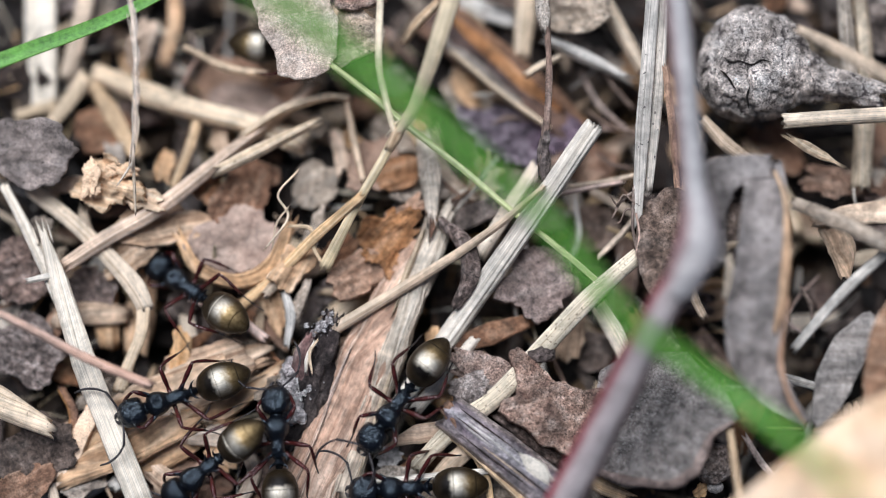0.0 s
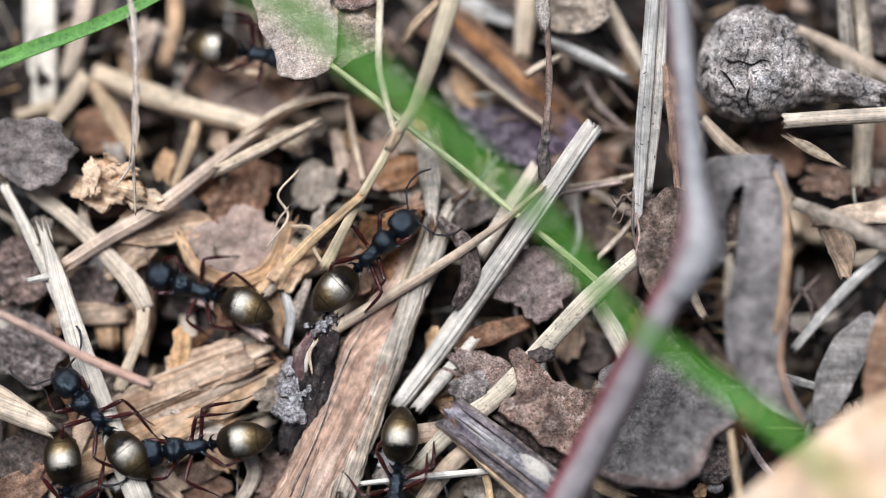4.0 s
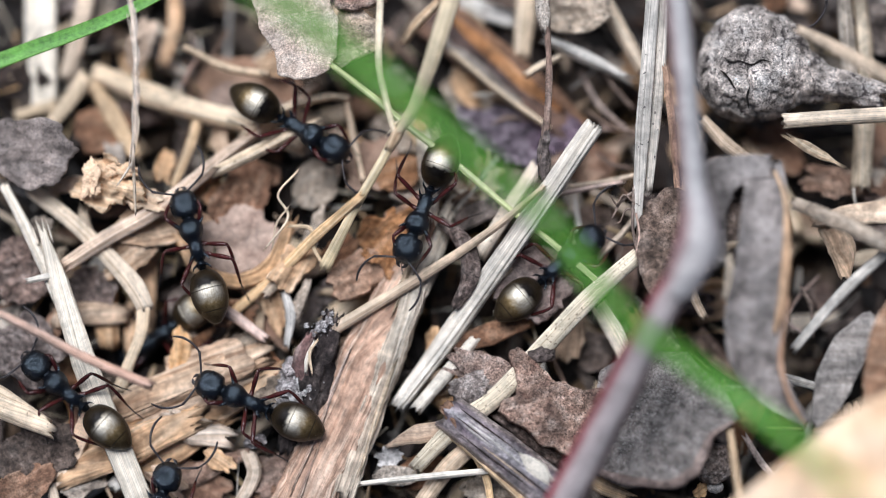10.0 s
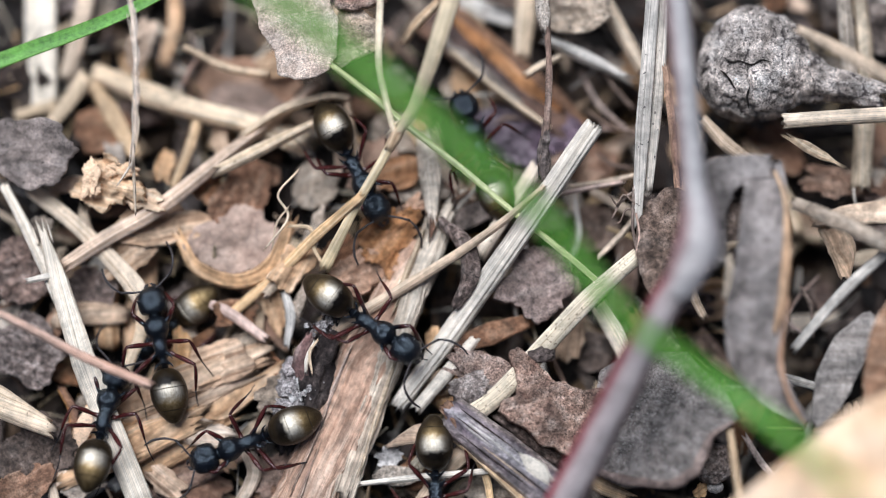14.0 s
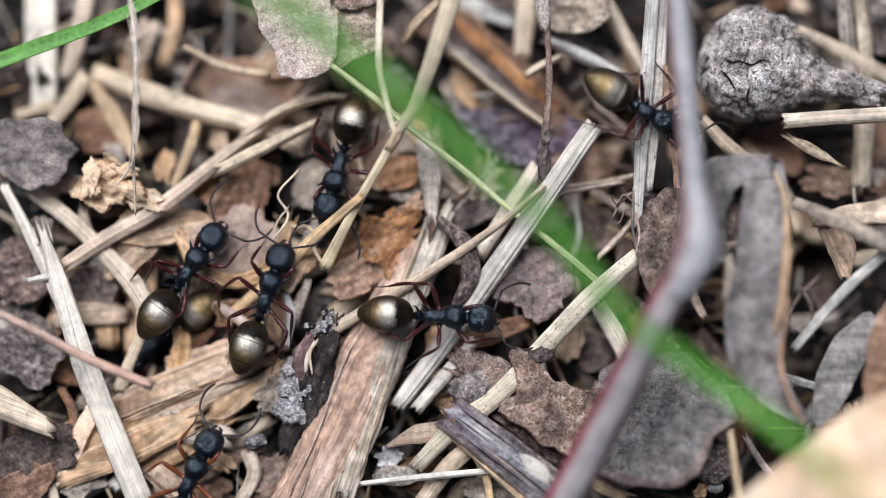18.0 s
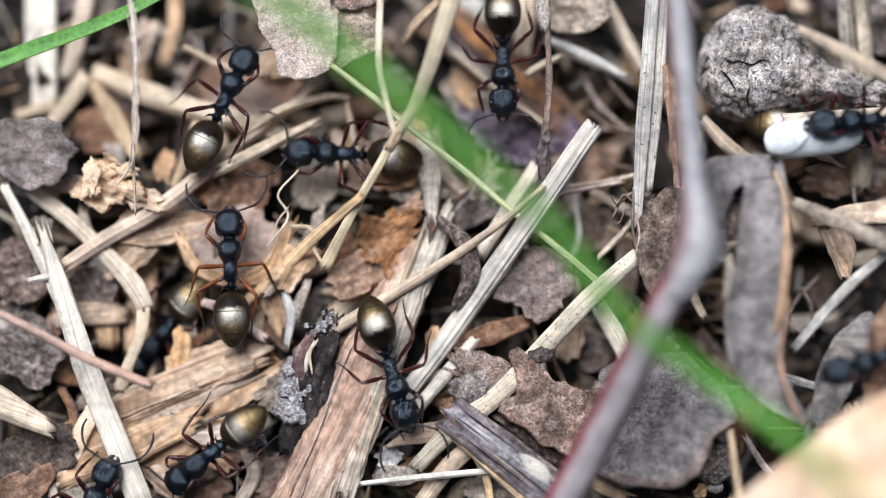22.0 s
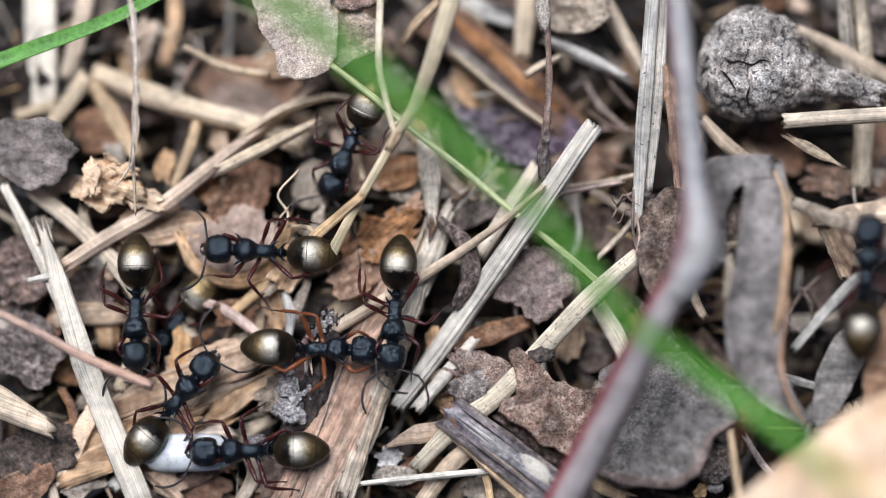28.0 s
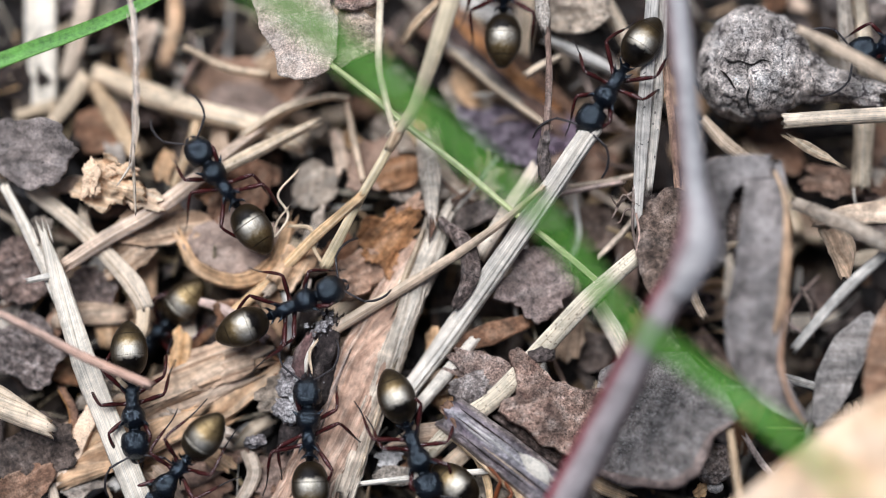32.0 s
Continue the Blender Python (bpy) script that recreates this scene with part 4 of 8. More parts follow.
dry_twig = straw([(6.2, 15.1, 4.2), (6.33, 13.01, 4.2), (6.41, 10.52, 4.6), (6.32, 8.07, 4.8), (6.12, 6.04, 4.6), (5.98, 4.37, 4.3)], [0.5, 0.36, 0.38, 0.41, 0.5, 0.5], 0.45, DULLBROWN, 'thin brown twig with a crusted tip', rough=0.35, sides=14, name='dry_twig', category='twig', seed=134)
straw([(6.18, 6.64, 4.7), (6.08, 5.63, 4.6), (6.02, 4.77, 4.4), (5.99, 3.97, 4.2)], [0.5, 0.68, 0.75, 0.55], 0.62, BARK, 'dark knobbly crust of the twig', name='crust', rough=0.7, sides=22, steps=40, jag=0.5, seed=135, under=dry_twig)
straw([(5.96, 14.91, 4.3), (6.09, 13.85, 4.35), (6.19, 13, 4.3)], [0.75, 0.85, 0.5], 0.3, PALELEAF, 'pale sheath of the twig', name='sheath', rough=0.3, jag=0.8, seed=136, under=dry_twig)
straw([(5.27, 16.92, 0.6), (5.11, 14.39, 0.8), (4.9, 12.01, 0.6)], [1.19, 1.26, 1.05], 0.8, STRAW, 'short pale stalk standing out of the litter', seed=135)
straw([(8.95, 17.11, 1.4), (10.31, 14.58, 1.6), (12.37, 10.88, 1.6)], [0.91, 0.98, 0.84], 0.7, STRAW, 'pale stalk slanting through the litter', seed=136)
straw([(6.75, 12.67, 1.6), (8.89, 11.61, 1.8), (11.26, 10.42, 1.6)], [0.63, 0.84, 0.49], 0.5, GREYSTRAW, 'grey-white splinter lying in the litter', jag=1.2, seed=137)
straw([(5.13, 10.52, 2), (6.09, 11.12, 2.2), (7.22, 11.68, 2)], [0.49, 0.55, 0.35], 0.4, STRAW, 'short pale twig stub', seed=138)
bark_strip = straw([(-0.56, 14.81, -0.4), (2.32, 12.19, 0.2), (5.46, 9.69, 0.3), (8.45, 7.11, -0.2)], [2.82, 2.97, 2.68, 2.12], 1.1, BARKORANGE, 'strip of orange and grey bark', name='bark_strip', category='bark', rough=0.15, square=0.6, jag=1.5, seed=139)
straw([(0.77, 14.17, 0.45), (2.94, 12.19, 0.78), (5.1, 10.2, 0.82), (7.02, 8.75, 0.6)], [0.49, 0.84, 0.91, 0.42], 0.3, RUST, 'bright orange inner bark layer', name='inner_layer', jag=1.2, rough=0.3, square=0.6, seed=140, under=bark_strip)
straw([(-0.28, 13.42, 0.3), (1.96, 11.28, 0.72), (4.22, 9.43, 0.78)], [0.49, 0.84, 0.56], 0.3, PALELEAF, 'grey outer bark layer', name='outer_layer', jag=1.2, rough=0.3, square=0.6, seed=141, under=bark_strip)
straw([(0.56, 12.11, 1.2), (3.34, 9.68, 1.4), (6.47, 7.44, 1.1)], [0.35, 0.45, 0.31], 0.4, STRAW, 'narrow pale straw along the bark', seed=142)
straw([(20.56, 7.31, 4.4), (23.34, 7.5, 4.5), (27.41, 7.72, 4.6)], [0.9, 0.9, 0.9], 0.7, STRAW, 'cut pale straw beside the seed capsule', jag=0.3, rib=0.09, seed=143)
straw([(21.02, 12.21, 8), (23.04, 10.9, 9), (26.78, 8.55, 10)], [0.53, 0.73, 0.8], 0.5, TAN, 'tan grass stalk raised over the litter', seed=144)
straw([(24.51, 16.54, 2.4), (24.73, 13.01, 2.4), (24.95, 10.24, 2.2)], [0.76, 0.9, 0.97], 0.6, PALEWOOD, 'weathered bark strip in the litter', seed=145)
straw([(25.47, 16.71, 1.6), (25.85, 12.42, 1.8), (25.85, 8.21, 1.8), (25.63, 3.72, 1.4)], [0.91, 1.12, 1.26, 1.19], 0.7, PALEWOOD, 'long weathered pale bark strip', rough=0.2, seed=146)
straw([(15.94, 7.62, 2.4), (17.25, 6.16, 2.6), (18.83, 5, 2.2)], [0.69, 0.9, 0.83], 0.6, TAN, 'tan split stalk under the leaf', seed=147)
straw([(21.1, 6.39, 3.4), (22.09, 5.78, 3.6), (22.95, 5.31, 3.5), (23.88, 4.84, 3.4)], [0.27, 0.58, 0.51, 0.17], 0.3, PALEWOOD, 'frayed pale straw scrap', jag=1.2, rough=0.6, seed=148)
straw([(20.85, 2.17, 6), (23.19, 0.97, 7), (27.04, -0.93, 7.6)], [0.67, 0.94, 1.01], 0.6, PALELEAF, 'grey-tan leaf strip raised over a hollow', seed=149)
straw([(27.01, -0.26, 6), (24.01, -2.92, 5.6), (20.86, -6.5, 5)], [0.6, 0.67, 0.54], 0.5, GREYSTRAW, 'grey stalk over a dark hollow', seed=150)
straw([(-27.17, -3.97, 6.2), (-24.21, -5.45, 5.8), (-21.23, -7, 5.4), (-17.34, -8.65, 5)], [0.43, 0.5, 0.57, 0.57], 0.5, PINK, 'pinkish dry stem raised over the ants', seed=151)
straw([(-27.96, -8.83, 3.2), (-25.94, -9.91, 3), (-23.78, -11.06, 2.8)], [1.97, 1.63, 1.02], 0.9, STRAW, 'thick broken straw end', jag=1.2, square=0.7, rib=0.1, seed=152)
straw([(-25.27, 3.54, 0.6), (-23.03, 1.85, 1), (-20.54, -0.51, 1.2), (-18.84, -2.36, 1.3), (-18.15, -3.73, 1.2)], [0.91, 0.97, 1.04, 1.25, 1.04], 0.5, STRAW, 'flat folded pale straw', seed=153)
straw([(-18.22, -3.56, 1.2), (-18.43, -5.28, 1), (-19.12, -6.99, 0.8), (-19.75, -8.78, 0.6)], [0.9, 0.76, 0.69, 0.9], 0.5, STRAW, 'flat folded pale straw lower end', seed=154)
straw([(-15.14, 8.19, 0.8), (-15.46, 6.59, 0.9), (-16.57, 3.82, 0.6)], [0.49, 0.63, 0.49], 0.4, TAN, 'brownish straw piece in the litter', seed=155)
straw([(-4.91, -14.43, 1.8), (-1.5, -14.06, 2), (3.28, -13.61, 1.8)], [0.31, 0.44, 0.38], 0.4, WHITE, 'white straw near the split stem', seed=156)
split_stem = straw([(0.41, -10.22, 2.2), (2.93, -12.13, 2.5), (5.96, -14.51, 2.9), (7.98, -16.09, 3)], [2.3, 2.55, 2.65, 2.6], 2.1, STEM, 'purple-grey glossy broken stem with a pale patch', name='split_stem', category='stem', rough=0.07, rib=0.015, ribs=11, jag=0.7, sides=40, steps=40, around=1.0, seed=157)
straw([(4.66, -12.9, 3.55), (5.26, -13.34, 3.7), (5.76, -13.78, 3.8), (6.26, -14.25, 3.85)], [0.5, 0.95, 1.05, 0.6], 0.3, CREAM, 'cream worn patch of the stem skin', name='worn_patch', jag=1.0, rough=0.3, square=0.6, seed=158, under=split_stem)
straw([(1.05, -10.46, 3.25), (2.23, -11.41, 3.45), (3.41, -12.23, 3.55), (4.08, -12.83, 3.6)], [0.1, 0.16, 0.14, 0.1], 0.14, PALECHIP, 'pale streak of the stem skin', name='streak', jag=0.6, rough=0.4, seed=159, under=split_stem)
# pale streaks paint glints on the glossy skin; the dark ones are its lines
for shift, first, last, wide, skin in ((0.45, 0.1, 0.42, 0.1, PALECHIP), (0.2, 0.3, 0.62, 0.14, PALECHIP), (-0.1, 0.12, 0.36, 0.12, PALECHIP), (-0.4, 0.3, 0.7, 0.1, TAN), (0.62, 0.05, 0.5, 0.12, ROOT), (-0.25, 0.5, 0.9, 0.13, ROOT), (0.02, 0.05, 0.3, 0.08, ROOT), (-0.62, 0.15, 0.75, 0.12, ROOT)):
    rise = 1.07 * math.sqrt(1 - (shift / 1.3) ** 2)
    straw([(0.41 + 7.57 * t + 0.61 * shift + 0.05 * math.sin(9 * t + 7 * shift), -10.22 - 5.87 * t + 0.79 * shift, 2.2 + 0.95 * t + rise) for t in (first, 0.7 * first + 0.3 * last, 0.3 * first + 0.7 * last, last)], [0.3 * wide, wide, 0.7 * wide, 0.3 * wide], 0.1, skin, 'thin stem streak, the pale ones painted as glints', name='streak', jag=0.6, rough=0.4, seed=170 + int(100 * abs(shift)), under=split_stem)
straw([(0.55, -11.58, 2.2), (2.24, -13.05, 2.5), (4.1, -14.84, 2.8), (4.94, -15.65, 2.9)], [0.41, 0.48, 0.48, 0.41], 0.5, TAN, 'tan torn edge of the stem', name='torn_edge', rough=0.3, seed=160, under=split_stem)
straw([(0.27, -9.9, 2.8), (0.75, -10.59, 3), (1.05, -11.36, 2.9)], [1.0, 0.8, 0.3], 0.5, BROWNLEAF, 'brown broken end of the stem', name='broken_end', rough=0.5, jag=0.8, seed=161, under=split_stem)
splinter = straw([(-1.7, -0.02, 0.5), (-3.25, -3.7, 0.8), (-4.62, -7, 0.9), (-6.06, -10.44, 0.9), (-7.53, -13.53, 0.8), (-9.06, -16.6, 0.7)], [1.74, 2.64, 3.61, 3.61, 3.61, 3.47], 1.4, WOOD, 'flat red-brown splinter of weathered wood', name='wood_splinter', category='wood chip', group='wood chips', square=0.5, rough=0.16, rib=0.025, ribs=17, sides=56, steps=60, jag=1.6, seed=162)
straw([(-0.07, 1.89, 0.6), (-1.25, -1.11, 1), (-2.49, -4.59, 1.05), (-3.58, -7.86, 1), (-4.95, -11.47, 0.9), (-6.32, -15.23, 0.8)], [1.6, 2.02, 1.74, 1.6, 1.6, 1.6], 1.3, PALEWOOD, 'pale fibrous side of the splinter', name='pale_side', square=0.6, rough=0.25, rib=0.05, ribs=11, sides=48, steps=60, jag=2.2, seed=163, under=splinter)
flake(6.81, -10.02, 3.3, 2.04, 2.04, PINKBARK, 'thick rough grainy pinkish-brown bark chip', name='bark_chip', category='bark', group='bark chips', tilt=(-3, 4), jag=0.12, wave=0.8, thick=1.5, seed=71, segs=180, rings=40, shape=[(-1.36, 1.64), (-1.04, 1.71), (-0.64, 1.33), (0.25, 0.88), (0.83, 0.58), (1.28, 0.61), (1.54, -0.25), (0.99, -1.28), (0.25, -1.25), (-0.45, -0.95), (-1.33, -0.42), (-1.75, -0.05), (-1.68, 0.28), (-1.21, 0.41), (-1.11, 1.01)])
straw([(3.99, -9.76, 1), (6.4, -11.47, 0.9), (8.46, -13.01, 0.8)], [2.06, 2.41, 2.06], 1.2, BARK, 'grey-brown bark chip under a larger one', name='bark_chip', category='bark', group='bark chips', square=0.5, rough=0.3, jag=1.5, seed=164)
straw([(0.96, -7.01, 1.2), (2.96, -7.78, 1.4), (5.02, -9.08, 1.3)], [1.51, 2.13, 1.72], 1.1, PINKBARK, 'brown bark chip beside a straw', name='bark_chip', category='bark', group='bark chips', square=0.5, rough=0.35, jag=1.5, seed=165)
straw([(0.97, -6.02, 0.8), (2.9, -5.28, 1), (5.22, -4.5, 0.8)], [0.9, 1.45, 0.83], 0.6, BROWNLEAF, 'thin orange-brown bark chip', name='bark_chip', category='bark', group='bark chips', square=0.5, jag=1.0, rough=0.2, seed=166)
flake(-3.25, 0.42, 1.3, 2.28, 1.45, RUST, 'ragged orange-brown wood chip', name='wood_chip', category='wood chip', group='wood chips', turn=52, tilt=(12, -8), jag=0.35, wave=1.0, thick=0.6, boxy=0.5, seed=72)
flake(-5.26, -1.71, 1.1, 1.94, 1.24, RUST, 'ragged orange-brown wood chip', name='wood_chip', category='wood chip', group='wood chips', turn=28, tilt=(-8, 6), jag=0.3, wave=1.0, thick=0.6, boxy=0.5, seed=73)
flake(-2.04, 2.28, 1.2, 1.18, 0.69, RUST, 'ragged orange-brown wood chip', name='wood_chip', category='wood chip', group='wood chips', turn=30, jag=0.35, wave=0.8, thick=0.5, boxy=0.5, seed=74)
straw([(-1.11, 6.55, 1.2), (-0.76, 4.39, 1.6), (-0.69, 1.75, 1.8)], [1.04, 1.39, 0.63], 0.8, PALEWOOD, 'pale splinter with a frayed orange tip', jag=1.5, rough=0.25, seed=167)
straw([(-0.07, 1.5, 1.9), (1.3, 0.06, 2.4), (1.71, -1.77, 2.4), (0.76, -3.78, 1.8)], [0.55, 1.03, 1.17, 0.62], 0.8, BARK, 'dark curved sliver of bark', name='bark_chip', category='bark', group='bark chips', rough=0.2, seed=168)
straw([(-28.49, -16.09, -0.4), (-25, -13.86, 0), (-21.55, -11.62, 0.2), (-17.08, -9.21, 0.3)], [1.38, 1.8, 1.73, 1.04], 0.5, TANLEAF, 'broad tan leaf strip with lengthwise veins', name='leaf_strip', category='leaf', group='leaf strips', square=0.5, rib=0.06, ribs=15, sides=40, rough=0.15, jag=2, seed=169)
straw([(-23.28, -11.45, 0.2), (-19.47, -9.74, 0.5), (-15.67, -8.09, 0.7), (-11.37, -6.63, 0.6)], [0.83, 1.73, 1.93, 1.38], 0.5, TANLEAF, 'tan splintered strip of soft wood', name='leaf_strip', category='leaf', group='leaf strips', square=0.5, rib=0.08, ribs=13, sides=40, rough=0.2, jag=2, seed=170)
straw([(-22.26, -12.48, 0), (-18.46, -10.76, 0.2), (-15, -9.04, 0.4), (-11.9, -7.94, 0.4)], [0.69, 1.38, 1.52, 0.83], 0.5, TANLEAF, 'tan splintered strip of soft wood', name='leaf_strip', category='leaf', group='leaf strips', square=0.5, rib=0.08, ribs=13, sides=40, rough=0.25, jag=2, seed=171)
straw([(-25.98, -15.23, 0.2), (-23.22, -13.52, 0.4), (-20.15, -12.31, 0.3)], [0.83, 1.03, 0.55], 0.5, BARKORANGE, 'orange-brown strip of dead leaf', name='leaf_strip', category='leaf', group='leaf strips', square=0.5, rough=0.2, jag=2, seed=172)
straw([(-19.16, -14.2, -0.3), (-16.04, -12.31, 0), (-13.28, -10.58, 0.1)], [0.9, 1.31, 0.69], 0.5, TANLEAF, 'tan fibrous strip of leaf', name='leaf_strip', category='leaf', group='leaf strips', square=0.5, rib=0.06, ribs=13, sides=36, rough=0.25, jag=2, seed=173)
straw([(-16.73, -11.27, 0.1), (-13.62, -9.9, 0.3), (-10.52, -7.83, 0.3)], [0.69, 1.38, 0.83], 0.5, TANLEAF, 'tan fibrous strip of leaf', name='leaf_strip', category='leaf', group='leaf strips', square=0.5, rib=0.06, ribs=13, sides=36, rough=0.25, jag=2, seed=174)
straw([(-18.13, -15.23, -0.4), (-15.01, -13.85, -0.2), (-11.9, -12.48, -0.1)], [0.62, 1.18, 0.62], 0.5, BROWNLEAF, 'brown fibrous strip of leaf', name='leaf_strip', category='leaf', group='leaf strips', square=0.5, rib=0.06, ribs=13, sides=36, rough=0.25, jag=2, seed=175)
straw([(-16.09, 0.46, 0.9), (-15.02, -1.29, 1), (-12.58, -2.1, 1.1), (-10.51, -1.13, 1.2), (-9.3, 1.45, 1.4)], [0.6, 0.85, 0.95, 1.0, 0.7], 0.25, TANLEAF, 'curled tan leaf edge', name='leaf_strip', category='leaf', group='leaf strips', roll=[10, 22, 24, 18, 6], jag=1.5, rough=0.2, square=0.5, seed=176)
straw([(-15.8, 12.29, 1.6), (-13.33, 11.02, 1.8), (-10.84, 10.63, 1.6)], [0.35, 0.56, 0.49], 0.3, TAN, 'thin curved straw over a brown leaf', seed=177)
straw([(-8.9, 4.31, 3.2), (-10, 2.99, 3), (-9.39, 1.64, 2.8), (-10.78, -0.22, 2.4)], [0.14, 0.14, 0.17, 0.1], 0.1, STRAW, 'curled pale plant fibre', name='plant_fibre', category='fibre', group='loose fibres', sides=6, seed=178)
straw([(-9.38, 2.2, 3), (-10.08, 1.3, 2.7), (-10.36, -0.15, 2.4)], [0.1, 0.14, 0.1], 0.1, STRAW, 'curled pale plant fibre', name='plant_fibre', category='fibre', group='loose fibres', sides=6, seed=179)
straw([(-9.36, 1.19, 2.2), (-8.04, 0.99, 2.4), (-7.83, -0.2, 2.2), (-7.09, -1.47, 1.8)], [0.21, 0.28, 0.24, 0.17], 0.15, STRAW, 'curled pale plant fibre', name='plant_fibre', category='fibre', group='loose fibres', sides=6, seed=180)
straw([(-7.91, -7.78, 2.6), (-8.04, -6.6, 2.8), (-7.64, -5.92, 2.8)], [0.14, 0.24, 0.14], 0.2, STRAW, 'short yellow fibre on the dirt', name='plant_fibre', category='fibre', group='loose fibres', sides=6, seed=182)
straw([(-3.29, -12.16, 1.2), (-1.51, -11.42, 1.6), (0.72, -11.23, 1.8)], [0.27, 1.17, 1.17], 0.4, TANLEAF, 'pointed tan bark flake', name='bark_flake', category='bark', group='bark chips', square=0.6, seed=183)
straw([(-1.51, -15.92, 0.8), (0.21, -13.53, 1.2), (2.26, -11.66, 1.4)], [1.03, 1.17, 1.03], 0.6, TAN, 'tan straw running under the split stem', seed=184)
straw([(8.59, 10.84, 0.8), (9.62, 8.86, 1), (11.71, 6.96, 0.8)], [0.28, 0.42, 0.28], 0.35, BROWN, 'thin brown rootlet in the litter', rough=0.3, name='rootlet', category='root', group='rootlets', seed=185)
straw([(9.78, 10.91, 1.4), (10.63, 9.66, 1.5), (11.62, 8.66, 1.2)], [0.24, 0.35, 0.31], 0.3, BROWN, 'thin brown rootlet in the litter', rough=0.3, name='rootlet', category='root', group='rootlets', seed=186)
straw([(7.82, 3.69, 1.6), (10.23, 4.03, 1.7), (11.79, 4.36, 1.8)], [0.28, 0.35, 0.28], 0.3, TAN, 'thin tan stem in the litter', seed=187)
straw([(6.94, 3.14, 1.8), (8.84, 3.56, 1.8), (10.92, 3.94, 1.8)], [0.28, 0.31, 0.28], 0.3, PINK, 'thin pinkish stem in the litter', seed=188)
straw([(9.53, -0.63, 1.4), (10.73, 0.56, 1.6), (11.78, 1.78, 1.6)], [0.35, 0.41, 0.35], 0.4, TAN, 'short tan stem in the litter', seed=189)
straw([(2.29, -0.49, 1), (3.67, 1.8, 1.4), (5.74, 4.89, 1.8)], [0.76, 0.9, 0.9], 0.6, STRAW, 'pale straw below the green stem', seed=190)
straw([(16.92, -11.46, 6), (17.09, -13.29, 6.4), (17.41, -15.93, 6.8)], [0.4, 0.47, 0.47], 0.4, TAN, 'thin upright tan stem', seed=191)
straw([(8.63, -14.16, 2.4), (9.71, -14.64, 2.6), (11.07, -15.25, 2.4)], [0.68, 0.95, 0.68], 0.5, TAN, 'pale splinter near the twig', jag=1.5, seed=192)
straw([(18.18, -11.7, 3), (19.01, -13.06, 3), (20.01, -14.24, 3)], [0.34, 0.41, 0.27], 0.3, DULLBROWN, 'brown dry stem scrap', seed=193)
straw([(20.4, -7.92, 2), (21.39, -8.24, 2.2), (22.61, -8.57, 2)], [0.41, 0.55, 0.48], 0.4, GREYSTRAW, 'grey ribbed stem scrap', seed=194)
straw([(9.6, -3.72, 1), (10.55, -5.29, 1.2), (11.31, -7, 1)], [1.04, 1.17, 0.9], 0.7, WHITE, 'white straw below the grass blade', seed=195)
straw([(15.61, -4.47, 4), (15.11, -3.45, 4), (14.95, -2.43, 4)], [0.47, 0.54, 0.34], 0.4, TAN, 'short tan scrap in the litter', seed=196)
straw([(16.76, -1.27, 7.6), (16.82, -2.43, 7.6), (16.54, -3.59, 7.6)], [0.4, 0.66, 0.4], 0.3, STRAW, 'torn pale leaf edge', seed=197)
straw([(23.25, 0.94, 4.4), (23.97, -0.39, 4), (24.21, -2.04, 3.4)], [1.49, 1.69, 0.68], 0.5, ORANGESCRAP, 'orange-tan leaf scrap in the litter', name='leaf_scrap', category='leaf', square=0.6, seed=198)
straw([(22.18, 1.06, 4.8), (24.19, 1.55, 5), (27.53, 1.79, 5.2)], [0.54, 1.15, 1.49], 0.4, ORANGESCRAP, 'orange-tan leaf scrap in the litter', name='leaf_scrap', category='leaf', square=0.6, seed=199)
straw([(-11.86, -12.49, 0.4), (-11.5, -13.86, 0.5), (-12.35, -15.57, 0.4)], [0.9, 0.9, 0.76], 0.5, TAN, 'tan splinter in the hollow', seed=200)
straw([(-23.72, -12.49, 0.6), (-23.87, -14.21, 0.6), (-23.5, -15.92, 0.6)], [0.69, 0.76, 0.69], 0.5, TAN, 'tan stalk end in the litter', seed=201)
straw([(-23.24, -8.72, 0.8), (-22.51, -10.1, 0.9), (-22.68, -11.47, 0.8)], [0.48, 0.62, 0.41], 0.4, BARKORANGE, 'orange-brown splinter lying in the litter', seed=202)
straw([(2.09, -13.02, 1.4), (2.67, -14.22, 1.5), (2.94, -15.92, 1.4)], [0.34, 0.48, 0.41], 0.4, TAN, 'brown straw end in the litter', seed=203)
straw([(-2.39, 12.56, 2), (-1.52, 13.72, 2.4), (-0.31, 14.91, 2.6)], [0.42, 0.62, 0.56], 0.4, TAN, 'tan straw stub in the litter', seed=204)
straw([(-9.63, -2.87, 1.2), (-9.27, -4.27, 1.4), (-9.51, -5.98, 1.2)], [0.48, 0.69, 0.41], 0.5, GREYSTRAW, 'grey splinter lying in the litter', seed=205)
straw([(-10.84, -2.87, 1.2), (-10.15, -2.18, 1.3), (-9.81, -2, 1.2)], [0.55, 0.69, 0.41], 0.5, TAN, 'small tan splinter in the litter', seed=206)
straw([(-8.27, -2.16, 1), (-8.77, -3.56, 1.2), (-9.11, -4.76, 1)], [0.48, 0.83, 0.48], 0.6, PALELEAF, 'pale crumbly splinter in the litter', rough=0.4, seed=207)
straw([(-6.68, -4.27, 1.4), (-7.71, -5.31, 1.5)], [0.34, 0.48], 0.4, TAN, 'small tan splinter in the litter', seed=208)
straw([(-15.39, -3.16, 0.6), (-13.27, -3.88, 0.9), (-10.84, -5.61, 0.9)], [0.42, 0.69, 0.62], 0.4, PINK, 'pinkish brown leaf strip', seed=209)
